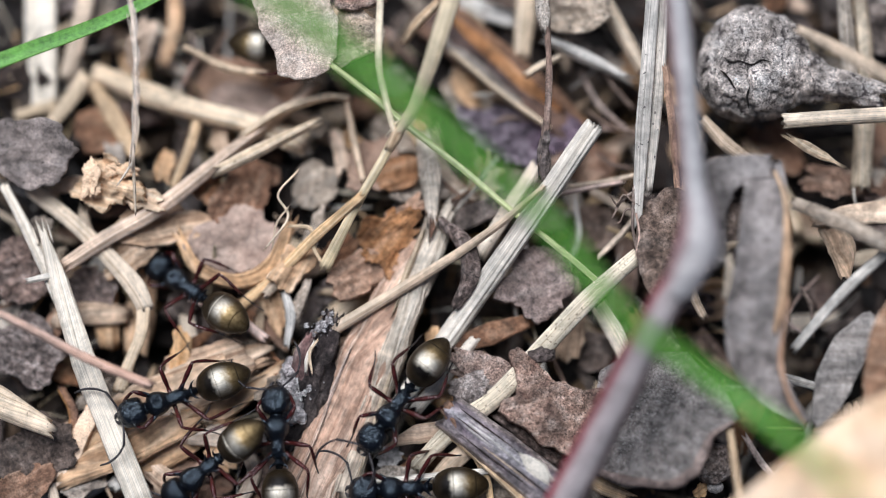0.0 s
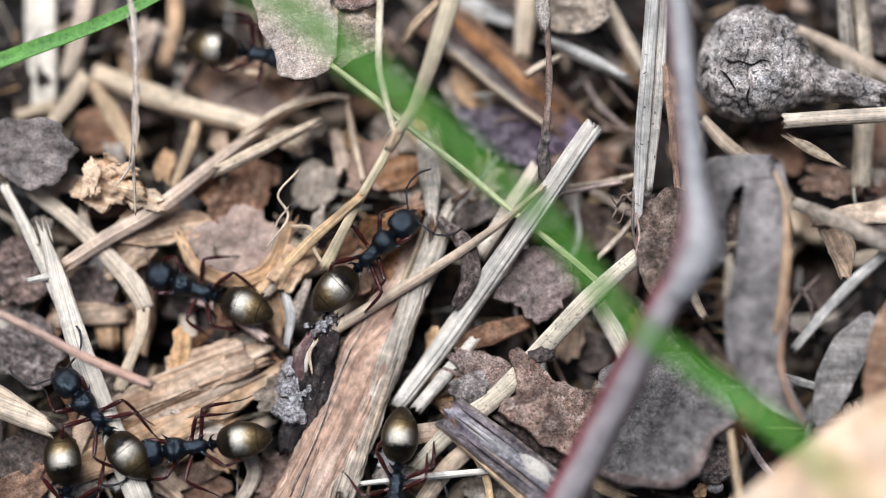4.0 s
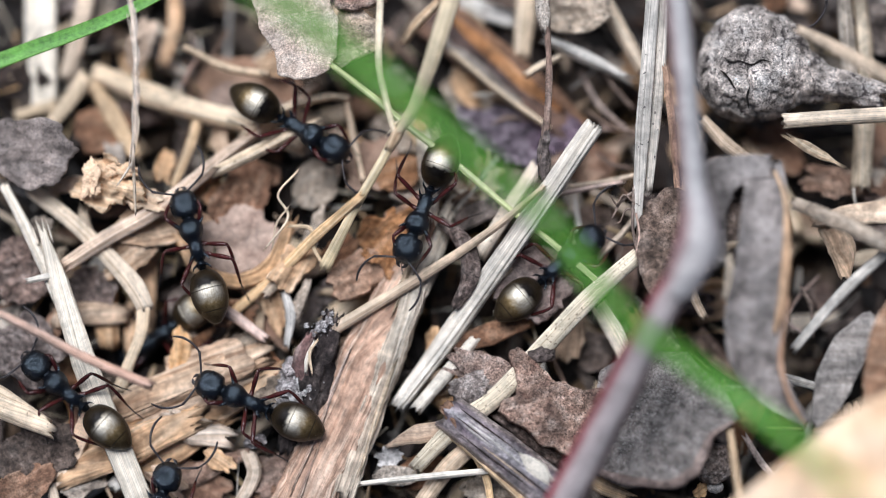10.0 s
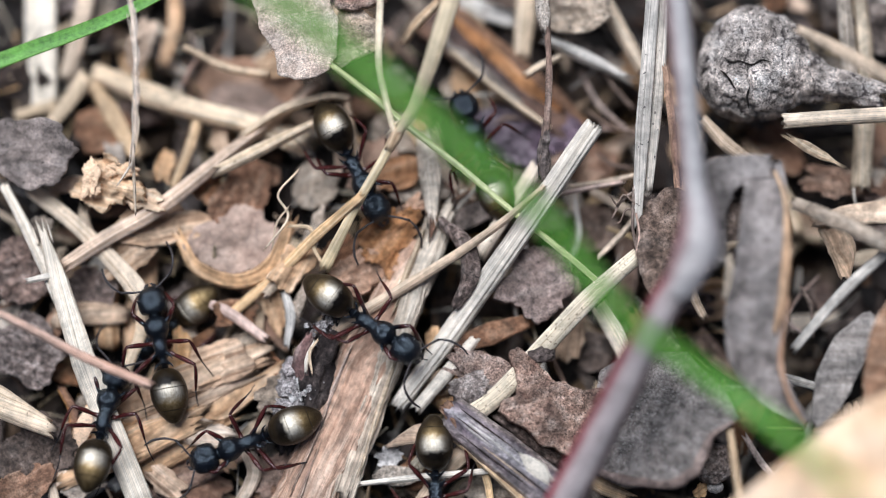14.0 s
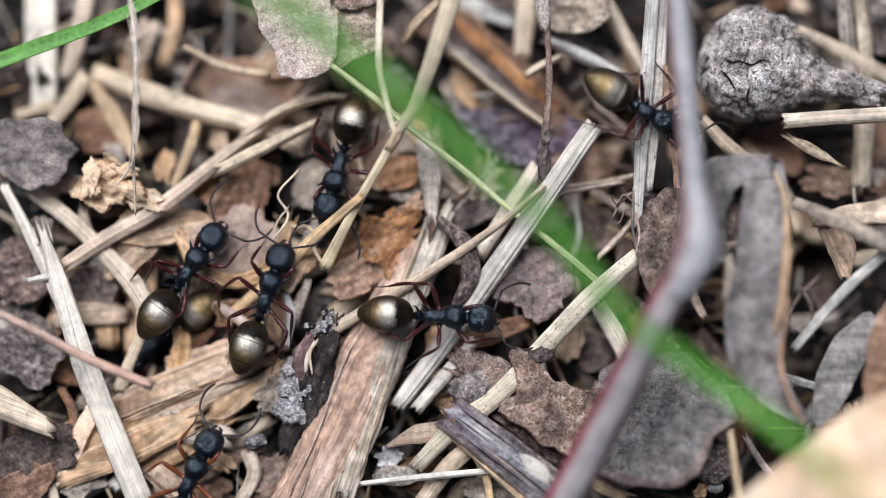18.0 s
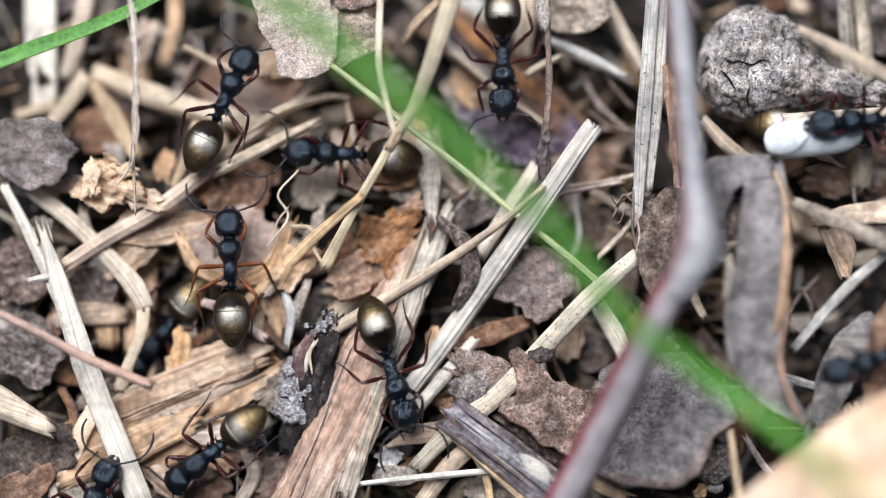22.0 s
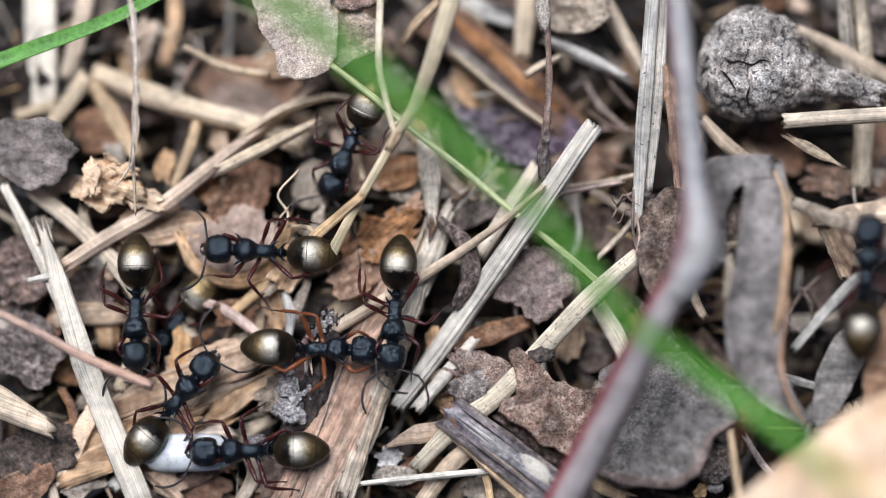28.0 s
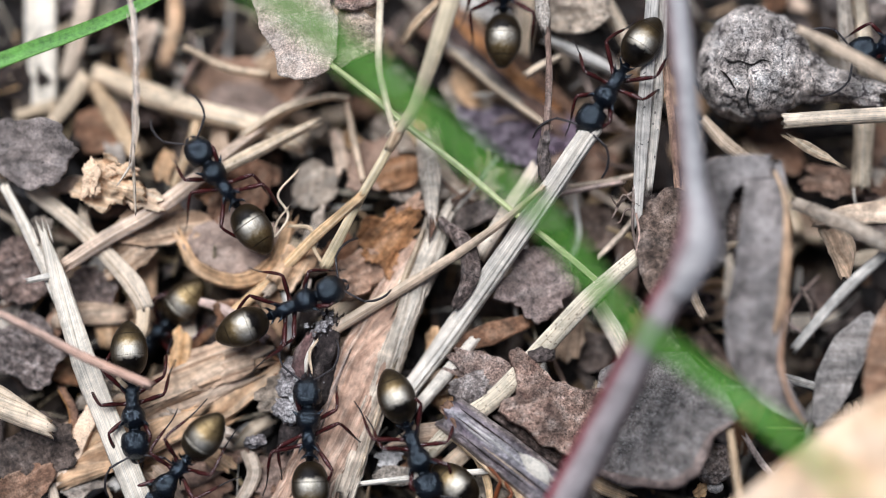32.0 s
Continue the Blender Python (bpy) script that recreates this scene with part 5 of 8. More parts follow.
flake(-25.43, 5.71, 2.6, 3.27, 2.13, SMOOTHLEAF, 'grey flat dead leaf piece', turn=-8, tilt=(6, -8), seed=3)
flake(-12.44, 10.31, -0.2, 3.09, 1.55, SMOOTHBROWN, 'brown dead leaf lying in the litter', turn=-5, seed=5)
flake(-20.24, 3.87, 2.4, 2.1, 1.5, ORANGESCRAP, 'pale orange crumbly wood flake', turn=-15, tilt=(10, -8), seed=8, jag=0.4, wave=1.3, thick=0.6, segs=110, rings=20)
clod(-21.41, 3.94, 2.6, 0.6, ORANGELEAF, 'pale orange crumb of rotten wood', name='wood_crumb', category='wood chip', group='crumbs of rotten wood', squash=(0.8, 1.7, 0.45), seed=511, knob=0.9)
clod(-19.53, 4.56, 2.5, 0.55, ORANGELEAF, 'pale orange crumb of rotten wood', name='wood_crumb', category='wood chip', group='crumbs of rotten wood', squash=(1.5, 0.8, 0.4), seed=512, knob=0.9)
flake(-18.32, 2.85, 2.0, 1.3, 0.75, ORANGESCRAP, 'orange-tan flake beside a crumbly wood flake', turn=-20, tilt=(4, 6), seed=513, jag=0.35, wave=0.9, thick=0.4)
flake(-17.15, 1.35, 0.8, 2.85, 1.39, TANLEAF, 'tan-brown dead leaf flake', turn=12, tilt=(-10, 5), seed=9)
flake(-19.21, -0.57, 0.8, 1.8, 1.04, TANLEAF, 'pale tan leaf flake', turn=35, seed=12)
flake(-12.48, 3.27, 0.8, 2.09, 1.74, BROWNLEAF, 'brown dead leaf flake', turn=60, tilt=(8, 0), seed=14, jag=0.25)
flake(-12.64, 0.32, 0.6, 2.95, 2.15, SMOOTHBROWN, 'pinkish brown curled dead leaf', turn=10, seed=16, curl=0.3)
flake(-4.32, 5.07, 0.5, 2.02, 1.46, SMOOTHBROWN, 'pinkish brown dead leaf', turn=40, seed=18, tilt=(0, 12))
flake(-2.75, 4.67, 0.8, 1.57, 1.04, RUST, 'orange-brown leaf scrap in the litter', turn=20, seed=19)
flake(5.65, -2.28, 1.6, 2.2, 1.93, SMOOTHBARK, 'grey-brown flaky bark piece', turn=20, seed=21, jag=0.28, tilt=(-6, 4), thick=0.5)
flake(-8.66, 12.92, 4.7, 2.05, 2.05, PINKLEAF, 'pinkish tan papery leaf piece under the grass blade', tilt=(-4, 3), seed=24, jag=0.09, wave=0.4, segs=110, rings=16, shape=[(-1.51, 1.27), (-1.14, 0.08), (-0.70, -0.71), (-0.59, -1.35), (-0.13, -1.43), (0.44, -1.37), (0.83, -1.18), (1.10, -0.76), (1.06, -0.20), (1.16, 0.37), (0.93, 0.74), (0.74, 1.27)])
flake(-4.95, 15.02, 3.6, 1.58, 0.83, BROWNLEAF, 'brown papery leaf scrap', turn=5, seed=25)
flake(-5.45, 12.38, 3.9, 2.05, 2.05, PALELEAF, 'grey-brown curled lobe of dead leaf', tilt=(3, -6), seed=25, jag=0.08, wave=0.5, segs=90, shape=[(-1.08, -0.68), (-0.76, 0.51), (-0.42, 0.81), (0.25, 0.88), (0.72, 0.61), (1.05, 0.25), (0.89, -0.24), (0.45, -0.48), (-0.17, -0.71), (-0.75, -0.95)])
flake(-4.92, 14.95, 4.6, 1.8, 1.8, PINKBARK, 'crumbly pinkish-brown piece of bark', name='bark_chip', category='bark', group='bark chips', seed=26, jag=0.14, wave=0.5, thick=0.9, segs=80, shape=[(-1.05, 0.42), (-0.76, -0.35), (-0.28, -0.50), (0.38, -0.39), (0.95, -0.16), (1.14, 0.42)])
flake(6.85, 7.3, 0.4, 1.6, 1.6, PURPLEBARK, 'purple-grey crumbled bark scrap', name='bark_chip', category='bark', group='bark chips', seed=27, jag=0.2, wave=0.7, thick=0.6, segs=80, shape=[(-0.87, 0.93), (0.11, 0.82), (1.31, 0.16), (1.09, -0.66), (0.11, -0.95), (-1.09, -0.51), (-1.42, 0.38)])
flake(8.01, 14.6, 2.4, 2.36, 1.59, PALELEAF, 'pale grey leaf scrap', turn=0, seed=27, jag=0.1)
flake(13.02, -10.56, 4.4, 3.6, 3.4, GREYSPECK, 'large grey dead leaf with a dried brown edge', tilt=(-16, -24), seed=29, jag=0.05, wave=0.5, curl=-0.03, thick=0.25, segs=96, rim=(215, 366, 0.65, SMOOTHBARK, 'brown dried rim of the leaf'), shape=[(-1.14, 0.88), (-0.44, 1.28), (0.36, 1.26), (1.37, 0.00), (0.87, -0.32), (0.70, -0.97), (0.29, -1.23), (-0.46, -1.17), (-1.14, -0.90), (-1.27, -0.02)])
flake(13.58, -0.43, 4.4, 2.03, 3.52, GREYLEAF, 'grey-brown leaf below the twig', turn=0, seed=30, jag=0.1)
flake(16.99, 2.44, 6, 2.42, 2.62, GREYLEAF, 'grey wrinkled leaf part', turn=30, seed=31, jag=0.14)
flake(-25.85, -1.33, 0.4, 1.84, 2.12, BARK, 'dark grey-brown leaf flake', turn=15, seed=33)
flake(-25.55, -6.29, 0.6, 2.49, 2.14, BARK, 'dark grey-brown leaf flake', turn=-20, seed=34)
flake(-21.74, -2.75, -0.2, 1.57, 1.71, BARK, 'grey leaf flake deep in the litter', turn=15, seed=35)
flake(-21.2, 7.48, -0.3, 1.9, 1.44, BROWNLEAF, 'brown leaf flake deep in the litter', turn=10, seed=37)
flake(-7.83, 3.9, 0, 1.68, 1.43, PALELEAF, 'pale leaf flake in the litter', turn=33, seed=38)
flake(4.06, 7.05, 0.2, 2.8, 1.7, PURPLEBARK, 'purple-grey crumbled bark piece', turn=-15, seed=39, jag=0.3, wave=0.7)
flake(1.62, 9.27, -0.4, 1.9, 1.2, PALELEAF, 'pale leaf flake in the litter', turn=-40, seed=40)
flake(9.03, 5.48, -1.2, 1.76, 1.27, BROWNLEAF, 'brown leaf flake deep in the litter', turn=10, seed=41)
flake(9.33, 1.35, -0.8, 1.54, 1.4, GREYLEAF, 'brown-grey leaf flake in the litter', turn=40, seed=42)
flake(9.32, -6.22, -1.5, 1.54, 1.19, GREYLEAF, 'brown-grey leaf flake in shade', turn=10, seed=43)
flake(-24.86, -12.5, 1, 2.75, 1.92, GREYLEAF, 'grey lichened bark flake', turn=30, seed=44, jag=0.25, thick=0.5)
flake(-25.78, -14.9, 1.4, 2.39, 1.37, BROWNLEAF, 'orange-brown leaf end in the litter', turn=30, seed=45)
flake(-10.14, -13.86, 0.2, 1.66, 1.41, BROWNLEAF, 'brown leaf flake beside the wood', turn=30, seed=46)
flake(-15.2, -14.19, -0.4, 2.11, 1.18, BROWNLEAF, 'brown leaf flake in a hollow', turn=-20, seed=47)
flake(23.32, -7.93, 5.2, 2.01, 2.01, PALEGREY, 'narrow pale grey dead leaf', seed=48, jag=0.05, wave=0.5, thick=0.3, shape=[(1.03, 1.92), (1.29, 1.34), (0.84, 0.33), (0.15, -1.00), (-0.56, -1.70), (-0.75, -1.33), (-0.57, 0.00), (0.02, 1.17)])
flake(24.2, 4.08, 0.8, 2.09, 0.9, BROWNLEAF, 'brown crumpled leaf scrap', turn=-10, seed=49, jag=0.45, wave=1.2)
flake(20.78, 6.59, -2.0, 2.13, 1.6, BROWNLEAF, 'brown leaf under the capsule', turn=-30, seed=50)
flake(23.4, 15.13, -2.0, 2.14, 1.43, BARK, 'dark leaf deep in the litter', turn=20, seed=51)
flake(26.64, 13.48, 1.8, 2.09, 1.74, GREYLEAF, 'grey leaf flake in the litter', turn=20, seed=52)
flake(28.03, 5.45, -1.0, 2.11, 3.52, BROWNLEAF, 'brown leaf flake in the litter', turn=10, seed=53)
flake(-1.17, -13.86, 0.3, 1.86, 1.07, BROWNLEAF, 'brown leaf flake under straws', turn=10, seed=54)
flake(2.96, -14.55, 0.4, 2.1, 0.83, PALELEAF, 'pale leaf flake under straws', turn=0, seed=55)
flake(-3.37, -12.77, 0.8, 0.83, 0.58, PALECHIP, 'white papery chip in the litter', turn=10, seed=56, jag=0.3)
flake(-2.88, -13.94, 1, 1.58, 0.55, PALELEAF, 'pale flat chip in the litter', turn=0, seed=57)
flake(26.12, -7.42, 8, 1.45, 4.28, RUST, 'orange-brown leaf edge in the litter', turn=-12, seed=58, jag=0.06)
root = straw([(-6.6, -4.46, 1.7), (-7.02, -5.66, 1.5), (-7.49, -7.2, 1.4), (-8.11, -8.91, 1.2), (-8.74, -10.61, 0.9), (-9.37, -12.32, 0.6)], [1.1, 1.7, 2.0, 2.0, 1.7, 1.3], [1.0, 1.4, 1.6, 1.5, 1.3, 1.0], ROOT, 'dark crumbly dead root with a grey mouldy crust', name='dead_root', category='root', rough=0.45, rib=0.05, ribs=7, sides=36, steps=60, jag=1.0, seed=401)
straw([(-8.1, -5.61, 1.9), (-8.36, -6.45, 2), (-8.5, -7.33, 1.9), (-8.37, -8.14, 1.6)], [0.6, 1.1, 1.2, 0.7], 0.7, REDROOT, 'red-brown rind of the root', name='rind', rough=0.4, sides=24, steps=30, jag=0.8, seed=402, under=root)
straw([(-7.82, -6.01, 2.6), (-8.05, -6.59, 2.7), (-8.22, -7.1, 2.65), (-8.26, -7.64, 2.5)], [0.16, 0.3, 0.28, 0.2], 0.2, WHITE, 'small white splinter on the root', name='splinter', rough=0.2, jag=0.4, seed=403, under=root)


def crumbly(parent, name, label, spots, low, high, count, seed):
    """Small uneven grains heaped on a thing, each spot (x, y, z, spread)."""
    rng = random.Random(seed)
    base = parent.location / MM
    for k in range(count):
        x, y, z, w = spots[k % len(spots)]
        r = rng.uniform(low, high)
        v, f = crumb_shape(rng)
        g = r / 0.25
        me = mesh(name, [(g * a, g * b, g * c) for a, b, c in v], f)
        part(name, me, MOULD, parent, label, at=(x + rng.gauss(0, w) - base.x, y + rng.gauss(0, w) - base.y, z + rng.uniform(-0.15, 0.15) - base.z))


crumbly(root, 'grain', 'pale mouldy grain', [(-7.5, -4.74, 2.2, 0.3), (-6.99, -4.95, 2.2, 0.3), (-7.81, -5.29, 2.1, 0.3), (-6.65, -4.53, 2.1, 0.3)], 0.07, 0.17, 46, 5)
mould = clod(-8.85, -8.3, 1.0, 1.15, MOULD, 'grey-white mouldy lump of dirt beside the root', squash=(1.0, 1.35, 0.45), seed=2, knob=0.35, segs=64, rings=40)
crumbly(mould, 'grain', 'pale mouldy grain', [(-9.1, -7.9, 1.7, 0.4), (-8.4, -8.35, 1.8, 0.4), (-8.9, -8.9, 1.8, 0.4), (-8.1, -7.8, 1.7, 0.4), (-9.4, -9.1, 1.5, 0.4)], 0.05, 0.15, 120, 8)
clod(-8.31, -8.81, 1.65, 0.22, WHITEMOULD, 'small white tuft of mould on the dirt', name='mould_tuft', category='mould', group='white tufts of mould', squash=(1.1, 1.0, 0.6), seed=53, knob=0.6)
clod(-7.9, -7.55, 1.65, 0.2, WHITEMOULD, 'small white tuft of mould on the dirt', name='mould_tuft', category='mould', group='white tufts of mould', squash=(1.1, 1.0, 0.6), seed=52, knob=0.6)
clod(-8.89, -9.19, 1.65, 0.36, WHITEMOULD, 'small white tuft of mould on the dirt', name='mould_tuft', category='mould', group='white tufts of mould', squash=(1.1, 1.0, 0.6), seed=51, knob=0.6)
clod(-8.58, -8.3, 1.65, 0.34, WHITEMOULD, 'small white tuft of mould on the dirt', name='mould_tuft', category='mould', group='white tufts of mould', squash=(1.1, 1.0, 0.6), seed=50, knob=0.6)
clod(1.85, -8.83, 1.8, 1.23, LUMP, 'small grey bark clod', squash=(1.1, 0.85, 0.7), seed=7, knob=0.4)
flake(15.61, -14.84, 2.2, 0.55, 0.42, ORANGESCRAP, 'small orange-yellow scrap of leaf by a stone', turn=30, tilt=(8, 6), seed=501, jag=0.3, thick=0.2)
clod(16.42, -14.63, 2.0, 0.42, PALECHIP, 'small pale grey pebble by a stone', name='pebble', category='pebble', squash=(1.2, 0.9, 0.7), seed=502, knob=0.12)
straw([(-16.85, -10.49, 0.4), (-15.13, -11.12, 0.6), (-13.18, -11.66, 0.4)], [1.2, 1.9, 1.3], 0.6, PINKISH, 'pale broad straw piece under the wood chip', name='leaf_strip', category='leaf', group='leaf strips', square=0.5, rough=0.25, jag=1.2, seed=503)
clod(16.28, -13.28, 2.2, 1.23, LUMP, 'small dark grey stone', squash=(1, 1, 0.7), seed=9, knob=0.15)
clod(5.99, -6.71, 3.0, 0.58, BARK, 'small black seed husk', squash=(1.4, 0.8, 0.6), seed=10, knob=0.3)
clod(-7.6, -7.95, 1.44, 0.45, MOULD, 'small crumbly clod of grey-white mould', squash=(1.1, 0.9, 0.7), seed=21, knob=0.5, group='dirt clods by the wood')
clod(-9.46, -7.85, 0.85, 0.45, MOULD, 'small crumbly clod of grey-white mould', squash=(1.1, 0.9, 0.7), seed=22, knob=0.5, group='dirt clods by the wood')
clod(-11.18, -11.83, 1.32, 0.41, MOULD, 'small crumbly clod of grey-white mould', squash=(1.1, 0.9, 0.7), seed=23, knob=0.5, group='dirt clods by the wood')
clod(-9.41, -8.6, 1.53, 0.62, MOULD, 'small crumbly clod of grey-white mould', squash=(1.1, 0.9, 0.7), seed=26, knob=0.5, group='dirt clods by the wood')
clod(-9.06, -8.31, 1.14, 0.41, MOULD, 'small crumbly clod of grey-white mould', squash=(1.1, 0.9, 0.7), seed=28, knob=0.5, group='dirt clods by the wood')
clod(-9.14, -10.07, 1.41, 0.86, MOULD, 'small crumbly clod of grey-white mould', squash=(1.1, 0.9, 0.7), seed=35, knob=0.5, group='dirt clods by the wood')
clod(-11.66, -11.92, 0.86, 0.41, MOULD, 'small crumbly clod of grey-white mould', squash=(1.1, 0.9, 0.7), seed=37, knob=0.5, group='dirt clods by the wood')
clod(-9.21, -7.58, 1.62, 0.52, MOULD, 'small crumbly clod of grey-white mould', squash=(1.1, 0.9, 0.7), seed=38, knob=0.5, group='dirt clods by the wood')
straw([(-2.89, -7.04, 1.55), (-3.98, -10.29, 1.55), (-4.92, -13.54, 1.55)], [0.21, 0.34, 0.17], 0.3, PALEWOOD, 'pale raised fibre strip', name='sliver', jag=1.4, rough=0.5, seed=210, under=splinter)
straw([(-1.35, 0.56, 1.6), (-2.38, -2.21, 1.6), (-2.89, -3.77, 1.6)], [0.28, 0.41, 0.17], 0.3, PALEWOOD, 'pale raised fibre strip', name='sliver', jag=1.4, rough=0.5, seed=211, under=splinter)
straw([(-6.66, -8.75, 1.5), (-7.67, -11.49, 1.5), (-9.02, -14.56, 1.5)], [0.17, 0.31, 0.14], 0.4, WOOD, 'red-brown raised fibre strip', name='sliver', jag=1.4, rough=0.3, seed=212, under=splinter)
straw([(-5.64, -6.34, 1.5), (-6.66, -8.75, 1.5), (-7.16, -10.46, 1.5)], [0.14, 0.28, 0.1], 0.4, WOOD, 'red-brown raised fibre strip', name='sliver', jag=1.4, rough=0.3, seed=213, under=splinter)
straw([(-7.67, -12.51, 1.45), (-8.68, -15.24, 1.45)], [0.17, 0.27], 0.4, WOOD, 'red-brown raised fibre strip', name='sliver', jag=1.4, rough=0.3, seed=214, under=splinter)
flake(-8.92, 6.49, 0.19, 0.94, 0.77, PALELEAF, 'small pale scrap of papery leaf', turn=1, tilt=(-4, 2), jag=0.3, boxy=0.5, curl=0.04, thick=0.25, seed=389, segs=40, rings=7)
flake(-6.41, 5.96, 0.66, 1.53, 0.42, TANLEAF, 'small tan scrap of dead leaf', turn=97, tilt=(-9, 8), jag=0.3, boxy=0.5, curl=0.18, thick=0.25, seed=296, segs=40, rings=7)
flake(-11.15, 4.71, 0.04, 0.91, 0.7, BROWNLEAF, 'small brown scrap of dead leaf', turn=151, tilt=(-12, 10), jag=0.3, boxy=0.5, curl=0.11, thick=0.25, seed=132, segs=40, rings=7)
flake(-7.93, 1.14, 0.51, 1.22, 0.45, PALELEAF, 'small pale scrap of papery leaf', turn=68, tilt=(-8, -2), jag=0.3, boxy=0.5, curl=-0.02, thick=0.25, seed=102, segs=40, rings=7)
flake(-6.41, -0.07, 0.04, 1.18, 0.66, BROWNLEAF, 'small brown scrap of dead leaf', turn=35, tilt=(-14, -7), jag=0.3, boxy=0.5, curl=0.03, thick=0.25, seed=137, segs=40, rings=7)
flake(-17.22, 5.13, 0.54, 0.98, 0.52, TANLEAF, 'small tan scrap of dead leaf', turn=84, tilt=(-14, 14), jag=0.3, boxy=0.5, curl=-0.07, thick=0.25, seed=356, segs=40, rings=7)
flake(-13.73, 6.52, 0.4, 1.36, 0.52, TANLEAF, 'small tan scrap of dead leaf', turn=107, tilt=(-12, -2), jag=0.3, boxy=0.5, curl=-0.04, thick=0.25, seed=127, segs=40, rings=7)
flake(-22.62, 3.99, 0.66, 1.57, 0.42, TANLEAF, 'small tan scrap of dead leaf', turn=13, tilt=(-6, 3), jag=0.3, boxy=0.5, curl=0.1, thick=0.25, seed=156, segs=40, rings=7)
flake(-8.91, -1.06, 0.08, 1.53, 0.63, PALELEAF, 'small pale scrap of papery leaf', turn=60, tilt=(-9, 5), jag=0.3, boxy=0.5, curl=0.05, thick=0.25, seed=267, segs=40, rings=7)
flake(-6.09, -6.21, 0.54, 0.83, 0.59, TANLEAF, 'small tan scrap of dead leaf', turn=28, tilt=(13, 14), jag=0.3, boxy=0.5, curl=0.08, thick=0.25, seed=311, segs=40, rings=7)
flake(-12.87, -4.07, 0.69, 1.38, 0.8, BROWNLEAF, 'small brown scrap of dead leaf', turn=4, tilt=(-2, 11), jag=0.3, boxy=0.5, curl=0.08, thick=0.25, seed=80, segs=40, rings=7)
flake(-12.52, -5.77, 0.16, 1.04, 0.59, PALELEAF, 'small pale scrap of papery leaf', turn=22, tilt=(-5, 6), jag=0.3, boxy=0.5, curl=-0.01, thick=0.25, seed=344, segs=40, rings=7)
flake(-16.05, -6.35, 0.55, 1.21, 0.66, TANLEAF, 'small tan scrap of dead leaf', turn=88, tilt=(8, 10), jag=0.3, boxy=0.5, curl=-0.03, thick=0.25, seed=113, segs=40, rings=7)
flake(-17.09, -10.31, 0.07, 1.59, 0.62, PALELEAF, 'small pale scrap of papery leaf', turn=130, tilt=(-3, 13), jag=0.3, boxy=0.5, curl=0.07, thick=0.25, seed=151, segs=40, rings=7)
flake(-8.02, 7.5, 0.02, 0.95, 0.56, PALELEAF, 'small pale scrap of papery leaf', turn=42, tilt=(-11, 5), jag=0.3, boxy=0.5, curl=-0.06, thick=0.25, seed=104, segs=40, rings=7)
flake(-10.5, 11.38, 0.55, 1.09, 0.74, TANLEAF, 'small tan scrap of dead leaf', turn=3, tilt=(11, -3), jag=0.3, boxy=0.5, curl=-0.01, thick=0.25, seed=326, segs=40, rings=7)
flake(-18.76, 12.49, 0.67, 1.58, 0.7, TANLEAF, 'small tan scrap of dead leaf', turn=75, tilt=(8, -11), jag=0.3, boxy=0.5, curl=-0.08, thick=0.25, seed=311, segs=40, rings=7)
flake(-14.54, 3.78, 0.41, 0.94, 0.77, BROWNLEAF, 'small brown scrap of dead leaf', turn=70, tilt=(10, 5), jag=0.3, boxy=0.5, curl=0.16, thick=0.25, seed=333, segs=40, rings=7)
flake(-8.68, -9.41, 0.19, 0.9, 0.48, PALELEAF, 'small pale scrap of papery leaf', turn=161, tilt=(12, -12), jag=0.3, boxy=0.5, curl=-0.05, thick=0.25, seed=193, segs=40, rings=7)
flake(-16.81, -14.37, 0.33, 1.38, 0.69, TANLEAF, 'small tan scrap of dead leaf', turn=139, tilt=(-2, -12), jag=0.3, boxy=0.5, curl=-0.05, thick=0.25, seed=326, segs=40, rings=7)
flake(-5.11, 6.47, 0.05, 1.47, 0.42, TANLEAF, 'small tan scrap of dead leaf', turn=148, tilt=(4, 14), jag=0.3, boxy=0.5, curl=0.03, thick=0.25, seed=238, segs=40, rings=7)
flake(-1.33, 7.12, 0.45, 0.84, 0.77, TANLEAF, 'small tan scrap of dead leaf', turn=146, tilt=(3, -5), jag=0.3, boxy=0.5, curl=-0.08, thick=0.25, seed=194, segs=40, rings=7)
flake(-10.06, -7.42, 0.49, 1.24, 0.41, BROWNLEAF, 'small brown scrap of dead leaf', turn=125, tilt=(14, 6), jag=0.3, boxy=0.5, curl=0.12, thick=0.25, seed=388, segs=40, rings=7)
flake(-13.52, -13.08, 0.62, 1, 0.59, TANLEAF, 'small tan scrap of dead leaf', turn=146, tilt=(5, 1), jag=0.3, boxy=0.5, curl=0.16, thick=0.25, seed=98, segs=40, rings=7)
flake(-10.23, -3.91, 0.43, 1.49, 0.62, TANLEAF, 'small tan scrap of dead leaf', turn=104, tilt=(4, -12), jag=0.3, boxy=0.5, curl=-0.08, thick=0.25, seed=97, segs=40, rings=7)
flake(-15.53, -10.82, 0.05, 1.14, 0.73, TANLEAF, 'small tan scrap of dead leaf', turn=120, tilt=(3, 3), jag=0.3, boxy=0.5, curl=0.04, thick=0.25, seed=118, segs=40, rings=7)
flake(-21.2, -9.02, 0.01, 1.25, 0.73, PALELEAF, 'small pale scrap of papery leaf', turn=38, tilt=(-2, 1), jag=0.3, boxy=0.5, curl=0.15, thick=0.25, seed=134, segs=40, rings=7)
